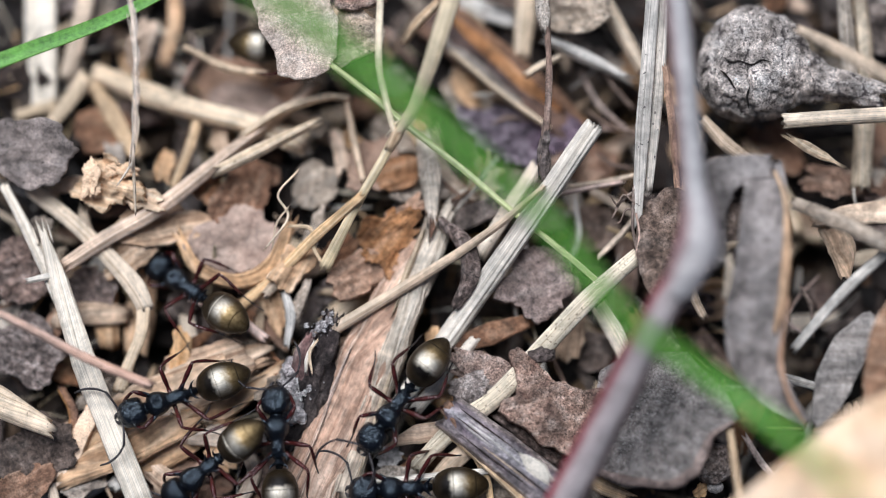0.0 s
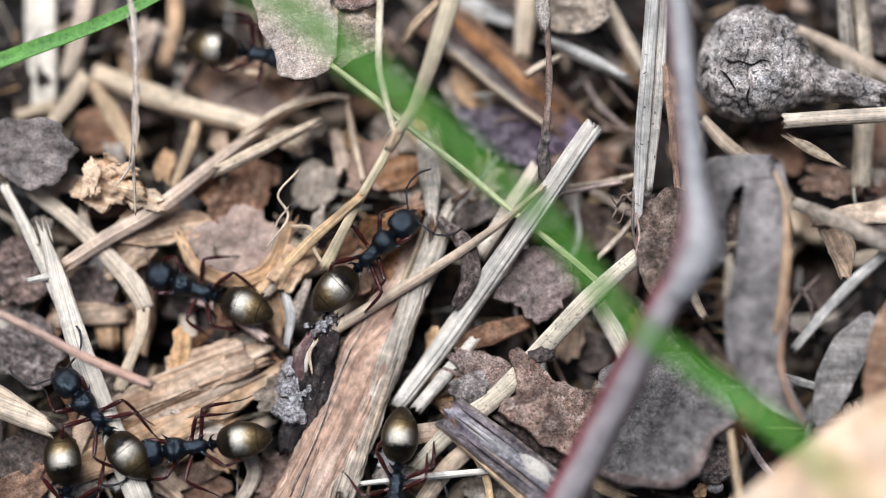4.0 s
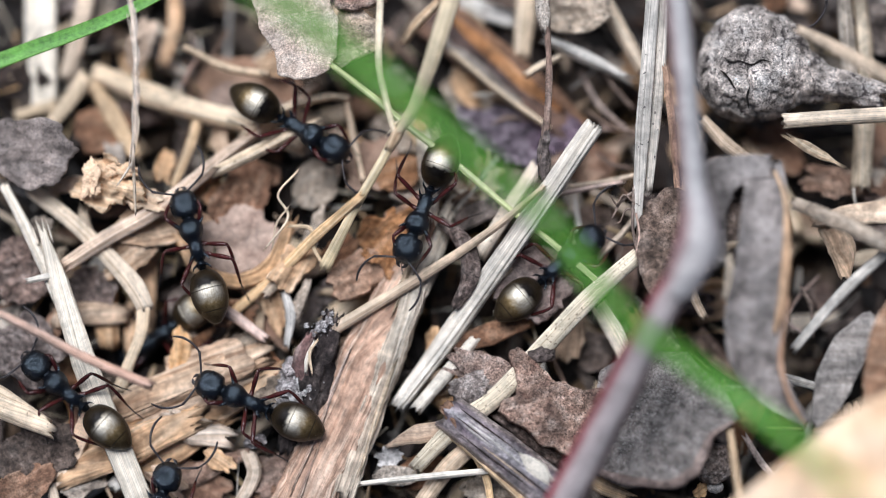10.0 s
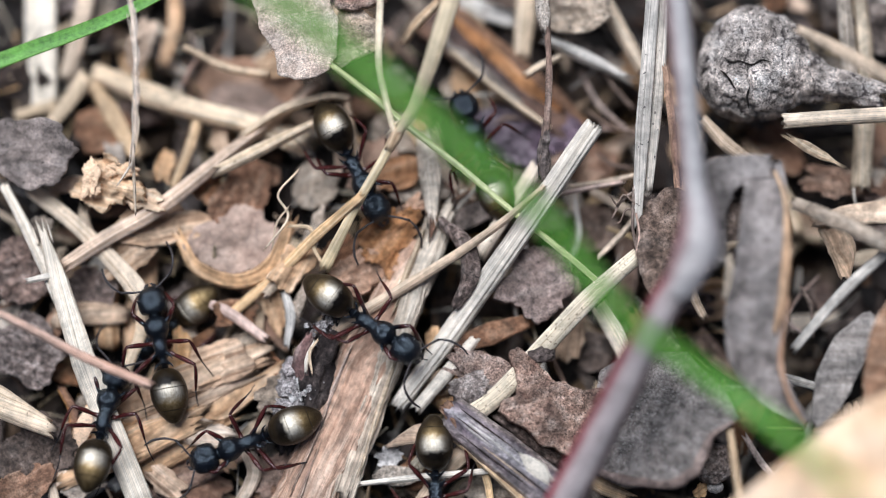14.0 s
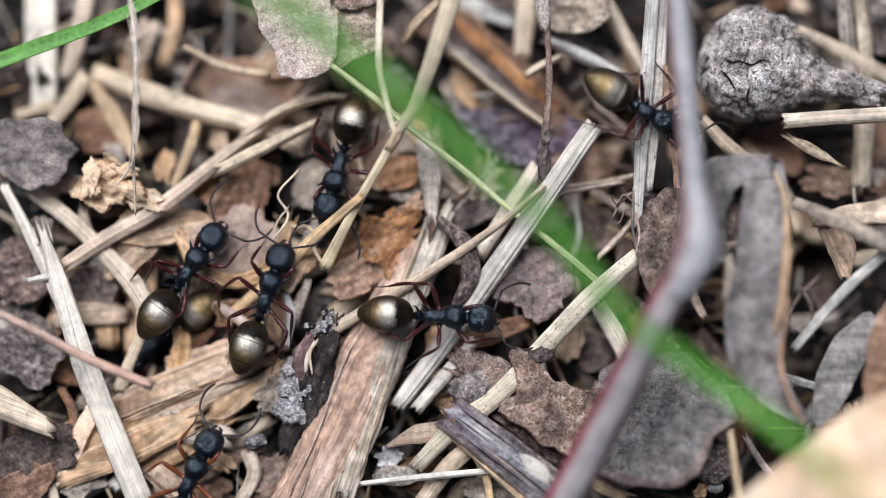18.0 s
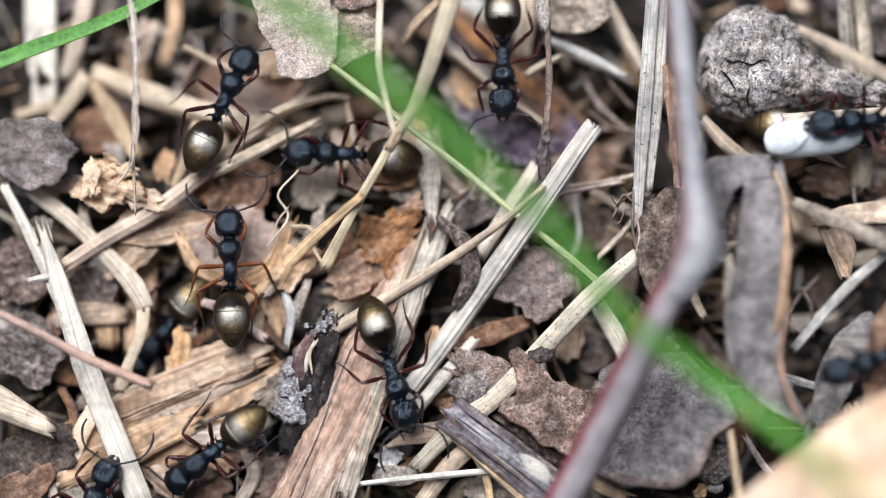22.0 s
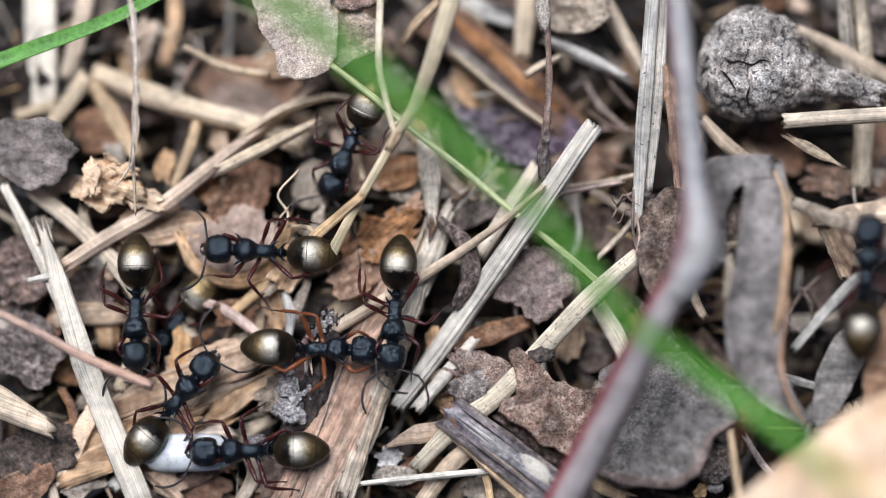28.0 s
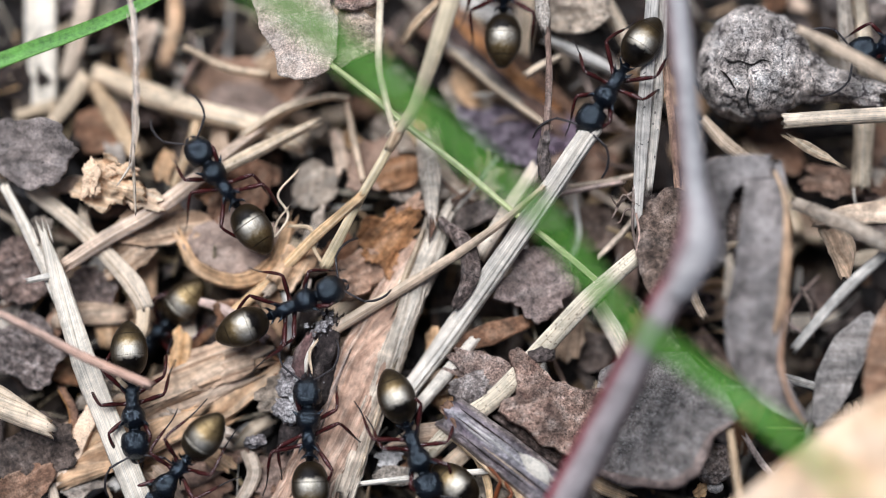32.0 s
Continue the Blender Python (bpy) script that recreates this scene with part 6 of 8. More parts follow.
flake(-24.93, 1.24, 0.55, 0.97, 0.52, PALELEAF, 'small pale scrap of papery leaf', turn=27, tilt=(-11, -13), jag=0.3, boxy=0.5, curl=-0.06, thick=0.25, seed=122, segs=40, rings=7)
flake(-20.28, 5.27, 0.33, 1.33, 0.52, PALELEAF, 'small pale scrap of papery leaf', turn=94, tilt=(13, 6), jag=0.3, boxy=0.5, curl=-0.08, thick=0.25, seed=82, segs=40, rings=7)
flake(-3.09, 10.41, 0.01, 1.05, 0.74, PALELEAF, 'small pale scrap of papery leaf', turn=5, tilt=(-11, 2), jag=0.3, boxy=0.5, curl=0.14, thick=0.25, seed=109, segs=40, rings=7)
flake(2.47, 3.85, 0.42, 1.01, 0.77, PALELEAF, 'small pale scrap of papery leaf', turn=15, tilt=(7, -6), jag=0.3, boxy=0.5, curl=-0.06, thick=0.25, seed=99, segs=40, rings=7)
flake(7.56, 5.5, 0.65, 1.08, 0.45, BROWNLEAF, 'small brown scrap of dead leaf', turn=7, tilt=(-4, 0), jag=0.3, boxy=0.5, curl=-0.03, thick=0.25, seed=389, segs=40, rings=7)
flake(4.21, -0.97, 0.24, 1.18, 0.63, PALELEAF, 'small pale scrap of papery leaf', turn=53, tilt=(-12, -6), jag=0.3, boxy=0.5, curl=-0.01, thick=0.25, seed=318, segs=40, rings=7)
flake(-0.55, -5.71, 0.31, 0.94, 0.59, TANLEAF, 'small tan scrap of dead leaf', turn=102, tilt=(-13, -4), jag=0.3, boxy=0.5, curl=-0.07, thick=0.25, seed=242, segs=40, rings=7)
flake(-0.48, -8.2, 0.15, 1.14, 0.76, TANLEAF, 'small tan scrap of dead leaf', turn=35, tilt=(6, -12), jag=0.3, boxy=0.5, curl=0.0, thick=0.25, seed=308, segs=40, rings=7)
flake(7.81, -5.28, 0.15, 1.35, 0.83, TANLEAF, 'small tan scrap of dead leaf', turn=85, tilt=(-12, -14), jag=0.3, boxy=0.5, curl=0.1, thick=0.25, seed=295, segs=40, rings=7)
flake(-21.91, -14.55, 0.53, 1.31, 0.69, PALELEAF, 'small pale scrap of papery leaf', turn=25, tilt=(0, 8), jag=0.3, boxy=0.5, curl=-0.1, thick=0.25, seed=353, segs=40, rings=7)
flake(-11.11, -15.13, 0.01, 1.1, 0.41, BROWNLEAF, 'small brown scrap of dead leaf', turn=23, tilt=(-10, -4), jag=0.3, boxy=0.5, curl=-0.05, thick=0.25, seed=129, segs=40, rings=7)
straw([(-23.81, -14.62, 0.5), (-22.66, -12.5, 0.8), (-21.09, -9.58, 0.8)], [0.89, 1.51, 0.89], 0.4, ORANGELEAF, 'orange-brown smooth strip of leaf', name='leaf_strip', category='leaf', group='leaf strips', square=0.5, rib=0.04, ribs=9, sides=32, rough=0.2, jag=1.5, seed=215)
flake(-14.22, -7.27, 0.8, 2.69, 1.52, TANLEAF, 'orange-tan smooth dead leaf', turn=18, seed=91, jag=0.14, wave=0.6, boxy=0.4, thick=0.3)
straw([(-22.84, -13.93, 0.6), (-19.06, -12.15, 0.8), (-14.93, -10.51, 0.9)], [1.38, 2.27, 1.38], 0.5, TANLEAF, 'pale brown flat strip of soft wood', name='leaf_strip', category='leaf', group='leaf strips', square=0.5, rib=0.05, ribs=15, sides=40, rough=0.15, jag=2, seed=216)
flake(-9.11, -1.15, 1.4, 1.59, 1.04, TANLEAF, 'orange-tan crumpled leaf scrap', turn=60, seed=92, jag=0.25, wave=0.8, boxy=0.4, thick=0.3)
flake(-9.77, -8.74, 1.2, 1.79, 1.03, PALELEAF, 'pale pinkish crumbly bark scrap', turn=35, seed=93, jag=0.3, wave=0.8, boxy=0.4, thick=0.5)
flake(-12.06, 8.83, 0.1, 2.45, 1.4, SMOOTHBROWN, 'smooth brown dead leaf', turn=-15, seed=94, jag=0.1, wave=0.5)
straw([(-0.76, 2.19, 1.9), (-0.62, 1.49, 2), (-0.72, 0.87, 1.9)], [0.48, 0.48, 0.21], 0.3, BARKORANGE, 'frayed orange tip of a splinter', name='splinter_tip', category='splinter', jag=1.5, rough=0.5, seed=217)
straw([(12.33, 2.07, 1.18), (11.55, 2.86, 1.58), (10.48, 4.17, 1.18)], [0.14, 0.24, 0.1], 0.22, BROWN, 'thin brown rootlet in a hollow', name='rootlet', category='root', group='rootlets', rough=0.4, sides=8, seed=218)
straw([(8.98, 8.4, 1.06), (10.2, 7.49, 1.46), (12.11, 6.92, 1.06)], [0.21, 0.31, 0.21], 0.22, BROWN, 'thin brown rootlet in a hollow', name='rootlet', category='root', group='rootlets', rough=0.4, sides=8, seed=219)
straw([(11.46, 7.38, -0.56), (10.17, 7.56, -0.16), (9.49, 7.38, -0.56)], [0.14, 0.32, 0.14], 0.22, PINK, 'thin pinkish rootlet in a hollow', name='rootlet', category='root', group='rootlets', rough=0.4, sides=8, seed=220)
straw([(5.21, 8, 0.25), (4.05, 8.11, 0.65), (3.11, 7.78, 0.25)], [0.14, 0.24, 0.1], 0.22, BROWN, 'thin brown rootlet in a hollow', name='rootlet', category='root', group='rootlets', rough=0.4, sides=8, seed=221)
straw([(11.96, 5.03, 0.01), (10.5, 5.18, 0.41), (9.52, 5.95, 0.01)], [0.17, 0.28, 0.17], 0.22, BROWN, 'thin brown rootlet in a hollow', name='rootlet', category='root', group='rootlets', rough=0.4, sides=8, seed=222)
straw([(3.4, 5.75, -0.12), (2.51, 4.6, 0.28), (2.2, 3.21, -0.12)], [0.21, 0.32, 0.11], 0.22, GREYSTRAW, 'thin grey rootlet in a hollow', name='rootlet', category='root', group='rootlets', rough=0.4, sides=8, seed=223)
straw([(1.99, 2.83, 0.43), (0.83, 3.37, 0.83), (-0.31, 4.51, 0.43)], [0.21, 0.21, 0.14], 0.22, BROWN, 'thin brown rootlet in a hollow', name='rootlet', category='root', group='rootlets', rough=0.4, sides=8, seed=224)
straw([(-16.07, 10.17, 0.77), (-15.48, 11.27, 1.17), (-14.9, 12.3, 0.77)], [0.14, 0.24, 0.1], 0.22, PINK, 'thin pinkish rootlet in a hollow', name='rootlet', category='root', group='rootlets', rough=0.4, sides=8, seed=225)
straw([(3.82, 1.16, 0.62), (2.6, -0.14, 1.02), (1.6, -1.15, 0.62)], [0.14, 0.21, 0.17], 0.22, BROWN, 'thin brown rootlet in a hollow', name='rootlet', category='root', group='rootlets', rough=0.4, sides=8, seed=226)
straw([(3.74, 2.88, -0.31), (2.52, 4.35, 0.09), (1.86, 6.2, -0.31)], [0.17, 0.31, 0.1], 0.22, BROWN, 'thin brown rootlet in a hollow', name='rootlet', category='root', group='rootlets', rough=0.4, sides=8, seed=227)
straw([(21.07, -4.4, -0.54), (21.9, -2.96, -0.14), (23.06, -1.81, -0.54)], [0.17, 0.21, 0.17], 0.22, PINK, 'thin pinkish rootlet in a hollow', name='rootlet', category='root', group='rootlets', rough=0.4, sides=8, seed=228)
straw([(-15.64, 10.87, -0.15), (-15.3, 12, 0.25), (-15.74, 13.72, -0.15)], [0.21, 0.32, 0.11], 0.22, BROWN, 'thin brown rootlet in a hollow', name='rootlet', category='root', group='rootlets', rough=0.4, sides=8, seed=229)
straw([(8.06, 10.08, 0.27), (9.34, 11.11, 0.67), (10.32, 12.21, 0.27)], [0.14, 0.28, 0.14], 0.22, GREYSTRAW, 'thin grey rootlet in a hollow', name='rootlet', category='root', group='rootlets', rough=0.4, sides=8, seed=230)
straw([(7.94, -9.12, -0.12), (7.17, -7.76, 0.28), (6.43, -5.65, -0.12)], [0.14, 0.31, 0.17], 0.22, BROWN, 'thin brown rootlet in a hollow', name='rootlet', category='root', group='rootlets', rough=0.4, sides=8, seed=231)
straw([(-15.23, 13.17, -0.43), (-14.87, 11.98, -0.03), (-13.88, 11.66, -0.43)], [0.18, 0.25, 0.11], 0.22, GREYSTRAW, 'thin grey rootlet in a hollow', name='rootlet', category='root', group='rootlets', rough=0.4, sides=8, seed=232)
straw([(20.23, -3.16, 0.11), (21.06, -4.55, 0.51), (22.22, -5.25, 0.11)], [0.14, 0.24, 0.14], 0.22, PINK, 'thin pinkish rootlet in a hollow', name='rootlet', category='root', group='rootlets', rough=0.4, sides=8, seed=233)
straw([(22.68, -5.27, 0.49), (22.48, -3.57, 0.89), (21.96, -2.42, 0.49)], [0.14, 0.31, 0.21], 0.22, BROWN, 'thin brown rootlet in a hollow', name='rootlet', category='root', group='rootlets', rough=0.4, sides=8, seed=234)
straw([(20.89, -5.72, -0.14), (21.27, -4.7, 0.26), (21.13, -3.63, -0.14)], [0.21, 0.21, 0.14], 0.22, BROWN, 'thin brown rootlet in a hollow', name='rootlet', category='root', group='rootlets', rough=0.4, sides=8, seed=235)
straw([(25.65, 2.08, 1.11), (25.18, 2.97, 1.51), (25.34, 4.46, 1.11)], [0.21, 0.21, 0.17], 0.22, GREYSTRAW, 'thin grey rootlet in a hollow', name='rootlet', category='root', group='rootlets', rough=0.4, sides=8, seed=236)
straw([(4.5, 7.12, -0.49), (4.03, 8.58, -0.09), (3.59, 9.89, -0.49)], [0.18, 0.21, 0.18], 0.22, BROWN, 'thin brown rootlet in a hollow', name='rootlet', category='root', group='rootlets', rough=0.4, sides=8, seed=237)
straw([(-15.44, 11.21, 0.53), (-14.22, 12.09, 0.93), (-13.36, 13.55, 0.53)], [0.21, 0.21, 0.21], 0.22, BROWN, 'thin brown rootlet in a hollow', name='rootlet', category='root', group='rootlets', rough=0.4, sides=8, seed=238)
straw([(3.85, 4.77, -0.19), (2.55, 3.77, 0.21), (1.89, 3.08, -0.19)], [0.14, 0.25, 0.18], 0.22, BROWN, 'thin brown rootlet in a hollow', name='rootlet', category='root', group='rootlets', rough=0.4, sides=8, seed=239)
straw([(-15.53, 9.04, 0.12), (-15.71, 10.15, 0.52), (-15.97, 11.74, 0.12)], [0.14, 0.21, 0.11], 0.22, BROWN, 'thin brown rootlet in a hollow', name='rootlet', category='root', group='rootlets', rough=0.4, sides=8, seed=240)
straw([(2.4, 5.02, 0.8), (1.66, 3.5, 1.2), (0.24, 2.78, 0.8)], [0.21, 0.28, 0.14], 0.22, BROWN, 'thin brown rootlet in a hollow', name='rootlet', category='root', group='rootlets', rough=0.4, sides=8, seed=241)
straw([(3.23, 5.74, -0.31), (2.62, 4.49, 0.09), (2.31, 3.27, -0.31)], [0.18, 0.25, 0.11], 0.22, BROWN, 'thin brown rootlet in a hollow', name='rootlet', category='root', group='rootlets', rough=0.4, sides=8, seed=242)
straw([(4.96, 9.05, 0.74), (3.55, 9.44, 1.14), (1.89, 9.47, 0.74)], [0.14, 0.31, 0.14], 0.22, GREYSTRAW, 'thin grey rootlet in a hollow', name='rootlet', category='root', group='rootlets', rough=0.4, sides=8, seed=243)
flake(-1.46, 3.69, 0.3, 1.53, 1.19, PALELEAF, 'pale pinkish scrap of dead leaf', turn=25, seed=95, jag=0.25, wave=0.7, boxy=0.3)
flake(-2.77, 7.29, -0.2, 1.75, 1.26, PALELEAF, 'pale scrap of dead leaf', turn=-25, seed=96, jag=0.2, wave=0.7)
straw([(-18.28, 13.49, 7), (-18.44, 12.19, 6.7), (-18.26, 10.55, 6.3)], [0.07, 0.1, 0.07], 0.1, STRAW, 'fine loose straw fibre', name='plant_fibre', category='fibre', group='loose fibres', sides=6, seed=244)
straw([(-18.18, 9.19, 6.3), (-18.54, 7.55, 5.9), (-18.45, 5.75, 5.4)], [0.07, 0.1, 0.07], 0.1, STRAW, 'fine loose straw fibre', name='plant_fibre', category='fibre', group='loose fibres', sides=6, seed=245)
straw([(-18.45, 8.18, 6.2), (-18.13, 7.04, 5.9), (-18.38, 5.51, 5.4)], [0.07, 0.1, 0.07], 0.1, STRAW, 'fine loose straw fibre', name='plant_fibre', category='fibre', group='loose fibres', sides=6, seed=246)
straw([(11.49, 2.34, 4.1), (10.89, 2.86, 4), (10.49, 2.31, 3.8), (10.16, 2.73, 3.7)], [0.1, 0.14, 0.1, 0.07], 0.12, BROWN, 'thin curly rootlet in the litter', name='rootlet', category='root', group='rootlets', sides=6, rough=0.4, seed=247)
straw([(11.56, 1.93, 4.1), (11.02, 1.94, 4), (10.69, 1.28, 3.8), (10.35, 1.15, 3.7)], [0.1, 0.14, 0.1, 0.07], 0.12, BROWN, 'thin curly rootlet in the litter', name='rootlet', category='root', group='rootlets', sides=6, rough=0.4, seed=248)
straw([(11.6, 1.62, 4.4), (11.79, 0.42, 4.4), (11.58, -0.77, 4.4)], [0.14, 0.17, 0.1], 0.15, PINK, 'thin pinkish rootlet in the litter', name='rootlet', category='root', group='rootlets', sides=6, rough=0.4, seed=249)

SIZE = 0.94


def sized(x, y, z):
    return (SIZE * x, SIZE * y, SIZE * z)


# ---- ants: nose to +x, the feet at z = 0, the waist over the origin ----
def egg(profile_pts, sides=24, flat=1.0, drop=0.0):
    """A body of revolution along x: (x, half width) pairs, flattened in z."""
    verts, faces = [], []
    pts = curve_through([(x, r, z) for x, r, z in profile_pts], 6 * (len(profile_pts) - 1))
    for p in pts:
        for k in range(sides):
            a = 2 * math.pi * k / sides
            verts.append((p.x, max(p.y, 0.001) * math.cos(a), p.z + max(p.y, 0.001) * flat * math.sin(a)))
    n = len(pts)
    for i in range(n - 1):
        for k in range(sides):
            a, b = i * sides + k, i * sides + (k + 1) % sides
            faces.append((a, b, b + sides, a + sides))
    faces.append(tuple(range(sides))[::-1])
    faces.append(tuple(range((n - 1) * sides, n * sides)))
    return [sized(*p) for p in verts], faces


def limb(points, radii, sides=8, steps=8):
    v, f, u = rod(points, [2 * r for r in radii], [2 * r for r in radii], sides=sides, steps=steps)
    return [sized(*p) for p in v], f, u


GASTER = [(-0.34, 0.15, 1.62), (-0.42, 0.44, 1.68), (-0.7, 0.8, 1.82), (-1.2, 1.06, 1.91), (-1.85, 1.19, 1.93), (-2.5, 1.14, 1.87), (-3.1, 0.92, 1.76), (-3.55, 0.62, 1.66), (-3.88, 0.3, 1.58), (-3.98, 0.04, 1.55)]


def plate(front, rear, grow):
    """One plate of the gaster between two places along it, standing a little proud of those behind."""
    line = curve_through(GASTER, 90)
    xs = [-p.x for p in line]
    out = []
    for i in range(17):
        x = front + (rear - front) * i / 16
        r, z = np.interp(-x, xs, [p.y for p in line]), np.interp(-x, xs, [p.z for p in line])
        out.append((x, r + grow, z))
    out.append((rear + 0.012, out[-1][1] - 0.07, out[-1][2]))
    verts, faces = [], []
    sides = 30
    for x, r, z in out:
        for k in range(sides):
            a = 2 * math.pi * k / sides
            verts.append(sized(x, r * math.cos(a), z + r * 0.86 * math.sin(a)))
    for i in range(len(out) - 1):
        for k in range(sides):
            a, b = i * sides + k, i * sides + (k + 1) % sides
            faces.append((a, b, b + sides, a + sides))
    return verts, faces


def bristles(seed):
    """Short golden hairs that stand off the gaster's hind half."""
    rng = random.Random(seed)
    line = curve_through(GASTER, 90)
    verts, faces = [], []
    for _ in range(40):
        p = line[min(len(line) - 2, int(len(line) * rng.uniform(0.55, 0.98)))]
        a = rng.uniform(-0.5, math.pi + 0.5)
        out = Vector((-0.45 - 0.25 * rng.random(), math.cos(a), 0.86 * math.sin(a))).normalized()
        foot = Vector((p.x, p.y * math.cos(a), p.z + p.y * 0.86 * math.sin(a)))
        side = out.cross(Vector((1, 0, 0))).normalized() * 0.009
        n = len(verts)
        for q in (foot + side, foot - side * 0.5 + Vector((0.012, 0, 0)), foot - side * 0.5 - Vector((0.012, 0, 0)), foot + out * rng.uniform(0.07, 0.15)):
            verts.append(sized(*q))
        faces += [(n, n + 1, n + 3), (n + 1, n + 2, n + 3), (n + 2, n, n + 3)]
    return verts, faces


def build_ant(leg_material, label):
    ant = tagged(new("ant"), label, "ant", "ants on the trail")
    head = part("head", mesh("head", *egg([(3.14, 0.34, 2.1), (3.27, 0.76, 2.1), (3.66, 0.93, 2.12), (4.2, 0.92, 2.1), (4.64, 0.78, 2.0), (4.92, 0.46, 1.9), (5.02, 0.1, 1.85)], 28, flat=0.8)), BLACK, ant, "round black pitted head")
    for s in (1, -1):
        part("eye", mesh("eye", *egg([(-0.15, 0.01, 0), (-0.1, 0.11, 0), (0.0, 0.15, 0), (0.1, 0.11, 0), (0.15, 0.01, 0)], 12, 0.9)), EYE, head, at=sized(4.1, s * 0.79, 2.42))
        part("mandible", mesh("mandible", *limb([(4.8, s * 0.28, 1.8), (5.08, s * 0.24, 1.7), (5.24, s * 0.04, 1.65)], [0.16, 0.13, 0.03])[:2]), FEELER, head)
    thorax = part("thorax", mesh("thorax", *egg([(0.22, 0.24, 1.75), (0.42, 0.42, 1.9), (0.9, 0.46, 2.1), (1.3, 0.42, 2.12), (1.58, 0.5, 2.15), (1.95, 0.72, 2.28), (2.45, 0.8, 2.3), (2.8, 0.64, 2.22), (3.04, 0.32, 2.1), (3.22, 0.22, 2.1)], 26, flat=0.86)), BLACK, ant, "black pitted thorax")
    part("collar", mesh("collar", *egg([(3.0, 0.30, 2.1), (3.04, 0.40, 2.1), (3.1, 0.41, 2.1), (3.15, 0.34, 2.1)], 20, 0.86)), BLACK, thorax)
    for s in (1, -1):
        part("spine", mesh("spine", *limb([(2.55, s * 0.62, 2.45), (2.78, s * 0.88, 2.55), (2.98, s * 1.04, 2.5)], [0.14, 0.07, 0.008], 7, 5)[:2]), BLACK, thorax)
        part("spine", mesh("spine", *limb([(0.62, s * 0.30, 2.15), (0.42, s * 0.52, 2.45), (0.1, s * 0.68, 2.6)], [0.15, 0.08, 0.008], 7, 5)[:2]), BLACK, thorax)
    petiole = part("petiole", mesh("petiole", *egg([(-0.42, 0.18, 1.6), (-0.2, 0.28, 1.72), (-0.02, 0.38, 1.85), (0.12, 0.3, 1.8), (0.3, 0.2, 1.75)], 16, 1.15)), BLACK, ant, "small black waist scale")
    for s in (1, -1):
        part("spine", mesh("spine", *limb([(-0.02, s * 0.26, 2.05), (-0.2, s * 0.5, 2.32), (-0.45, s * 0.62, 2.4)], [0.1, 0.06, 0.008], 7, 5)[:2]), BLACK, petiole)
    gaster = part("gaster", mesh("gaster", *egg(GASTER, 34, 0.86)), SHELL, ant, "silky bronze-black gaster, sheen cut off at the flanks")
    part("first_plate", mesh("first_plate", *plate(-0.5, -1.72, 0.028)), SHELL, gaster)
    part("hind_plate", mesh("hind_plate", *plate(-1.74, -3.18, 0.012)), SHELL, gaster)
    part("bristles", mesh("bristles", *bristles(3), smooth=False), BRISTLE, gaster, "short golden hairs")
    for s in (1, -1):
        for x, lift, yaw, scale in ((2.15, 0.8, 52, 0.9), (1.35, 0.85, -4, 0.95), (0.7, 0.95, -38, 1.12)):
            c, n = math.cos(radians(yaw)), math.sin(radians(yaw))

            def out(r, z, bend=0.0):
                return (scale * (r * n + bend * c * (1 if yaw > 0 else -1)), s * scale * (r * c - bend * n * (1 if yaw > 0 else -1)), z)

            leg = part("leg", mesh("leg", *limb([(0, 0, 0), out(0.3, 0.02), out(0.5, 0.12), out(1.0, 0.45), out(1.5, 0.72), out(1.85, lift)], [0.17, 0.15, 0.12, 0.165, 0.145, 0.09], 10, 15)), leg_material, ant, "reddish jointed leg", at=sized(x, s * 0.36, 1.65))
            part("tibia", mesh("tibia", *limb([out(1.8, lift), out(1.98, 0.68, 0.22), out(2.2, 0.3, 0.7), out(2.42, -0.35, 1.3)], [0.085, 0.105, 0.12, 0.07], 9, 9)), leg_material, leg)
            part("spur", mesh("spur", *limb([out(2.4, -0.3, 1.24), out(2.44, -0.52, 1.36), out(2.46, -0.7, 1.42)], [0.032, 0.022, 0.006], 5, 4)), FEELER, leg)
            part("tarsus", mesh("tarsus", *limb([out(2.42, -0.35, 1.3), out(2.52, -0.75, 1.52), out(2.64, -1.12, 1.76), out(2.8, -1.42, 2.0), out(3.0, -1.62, 2.28)], [0.05, 0.052, 0.045, 0.042, 0.032], 7, 8)), FEELER, leg)
        feeler = part("antenna", mesh("antenna", *limb([(0, 0, 0), (0.35, s * 0.75, 0.18), (0.75, s * 1.45, 0.2)], [0.065, 0.07, 0.09])), FEELER, ant, "dark elbowed antenna", at=sized(4.72, s * 0.25, 2.2))
        part("funiculus", mesh("funiculus", *limb([(0.73, s * 1.43, 0.2), (1.35, s * 1.75, 0.0), (2.1, s * 1.85, -0.25), (2.7, s * 1.7, -0.55)], [0.06, 0.08, 0.085, 0.055], 9, 12)), FEELER, feeler)
    return ant


def build_pupa():
    rings = [(-3.1, 0.15, 0), (-2.9, 0.6, 0), (-2.2, 1.02, 0.02), (-1.2, 1.2, 0.05), (0.0, 1.22, 0.05), (1.2, 1.25, 0.02), (2.3, 1.12, 0), (2.95, 0.7, 0), (3.15, 0.15, 0)]
    return tagged(part("pupa", mesh("pupa", *egg(rings, 24, 0.9)), PUPA), "milky white ant pupa carried in the jaws", "pupa", "carried pupae")


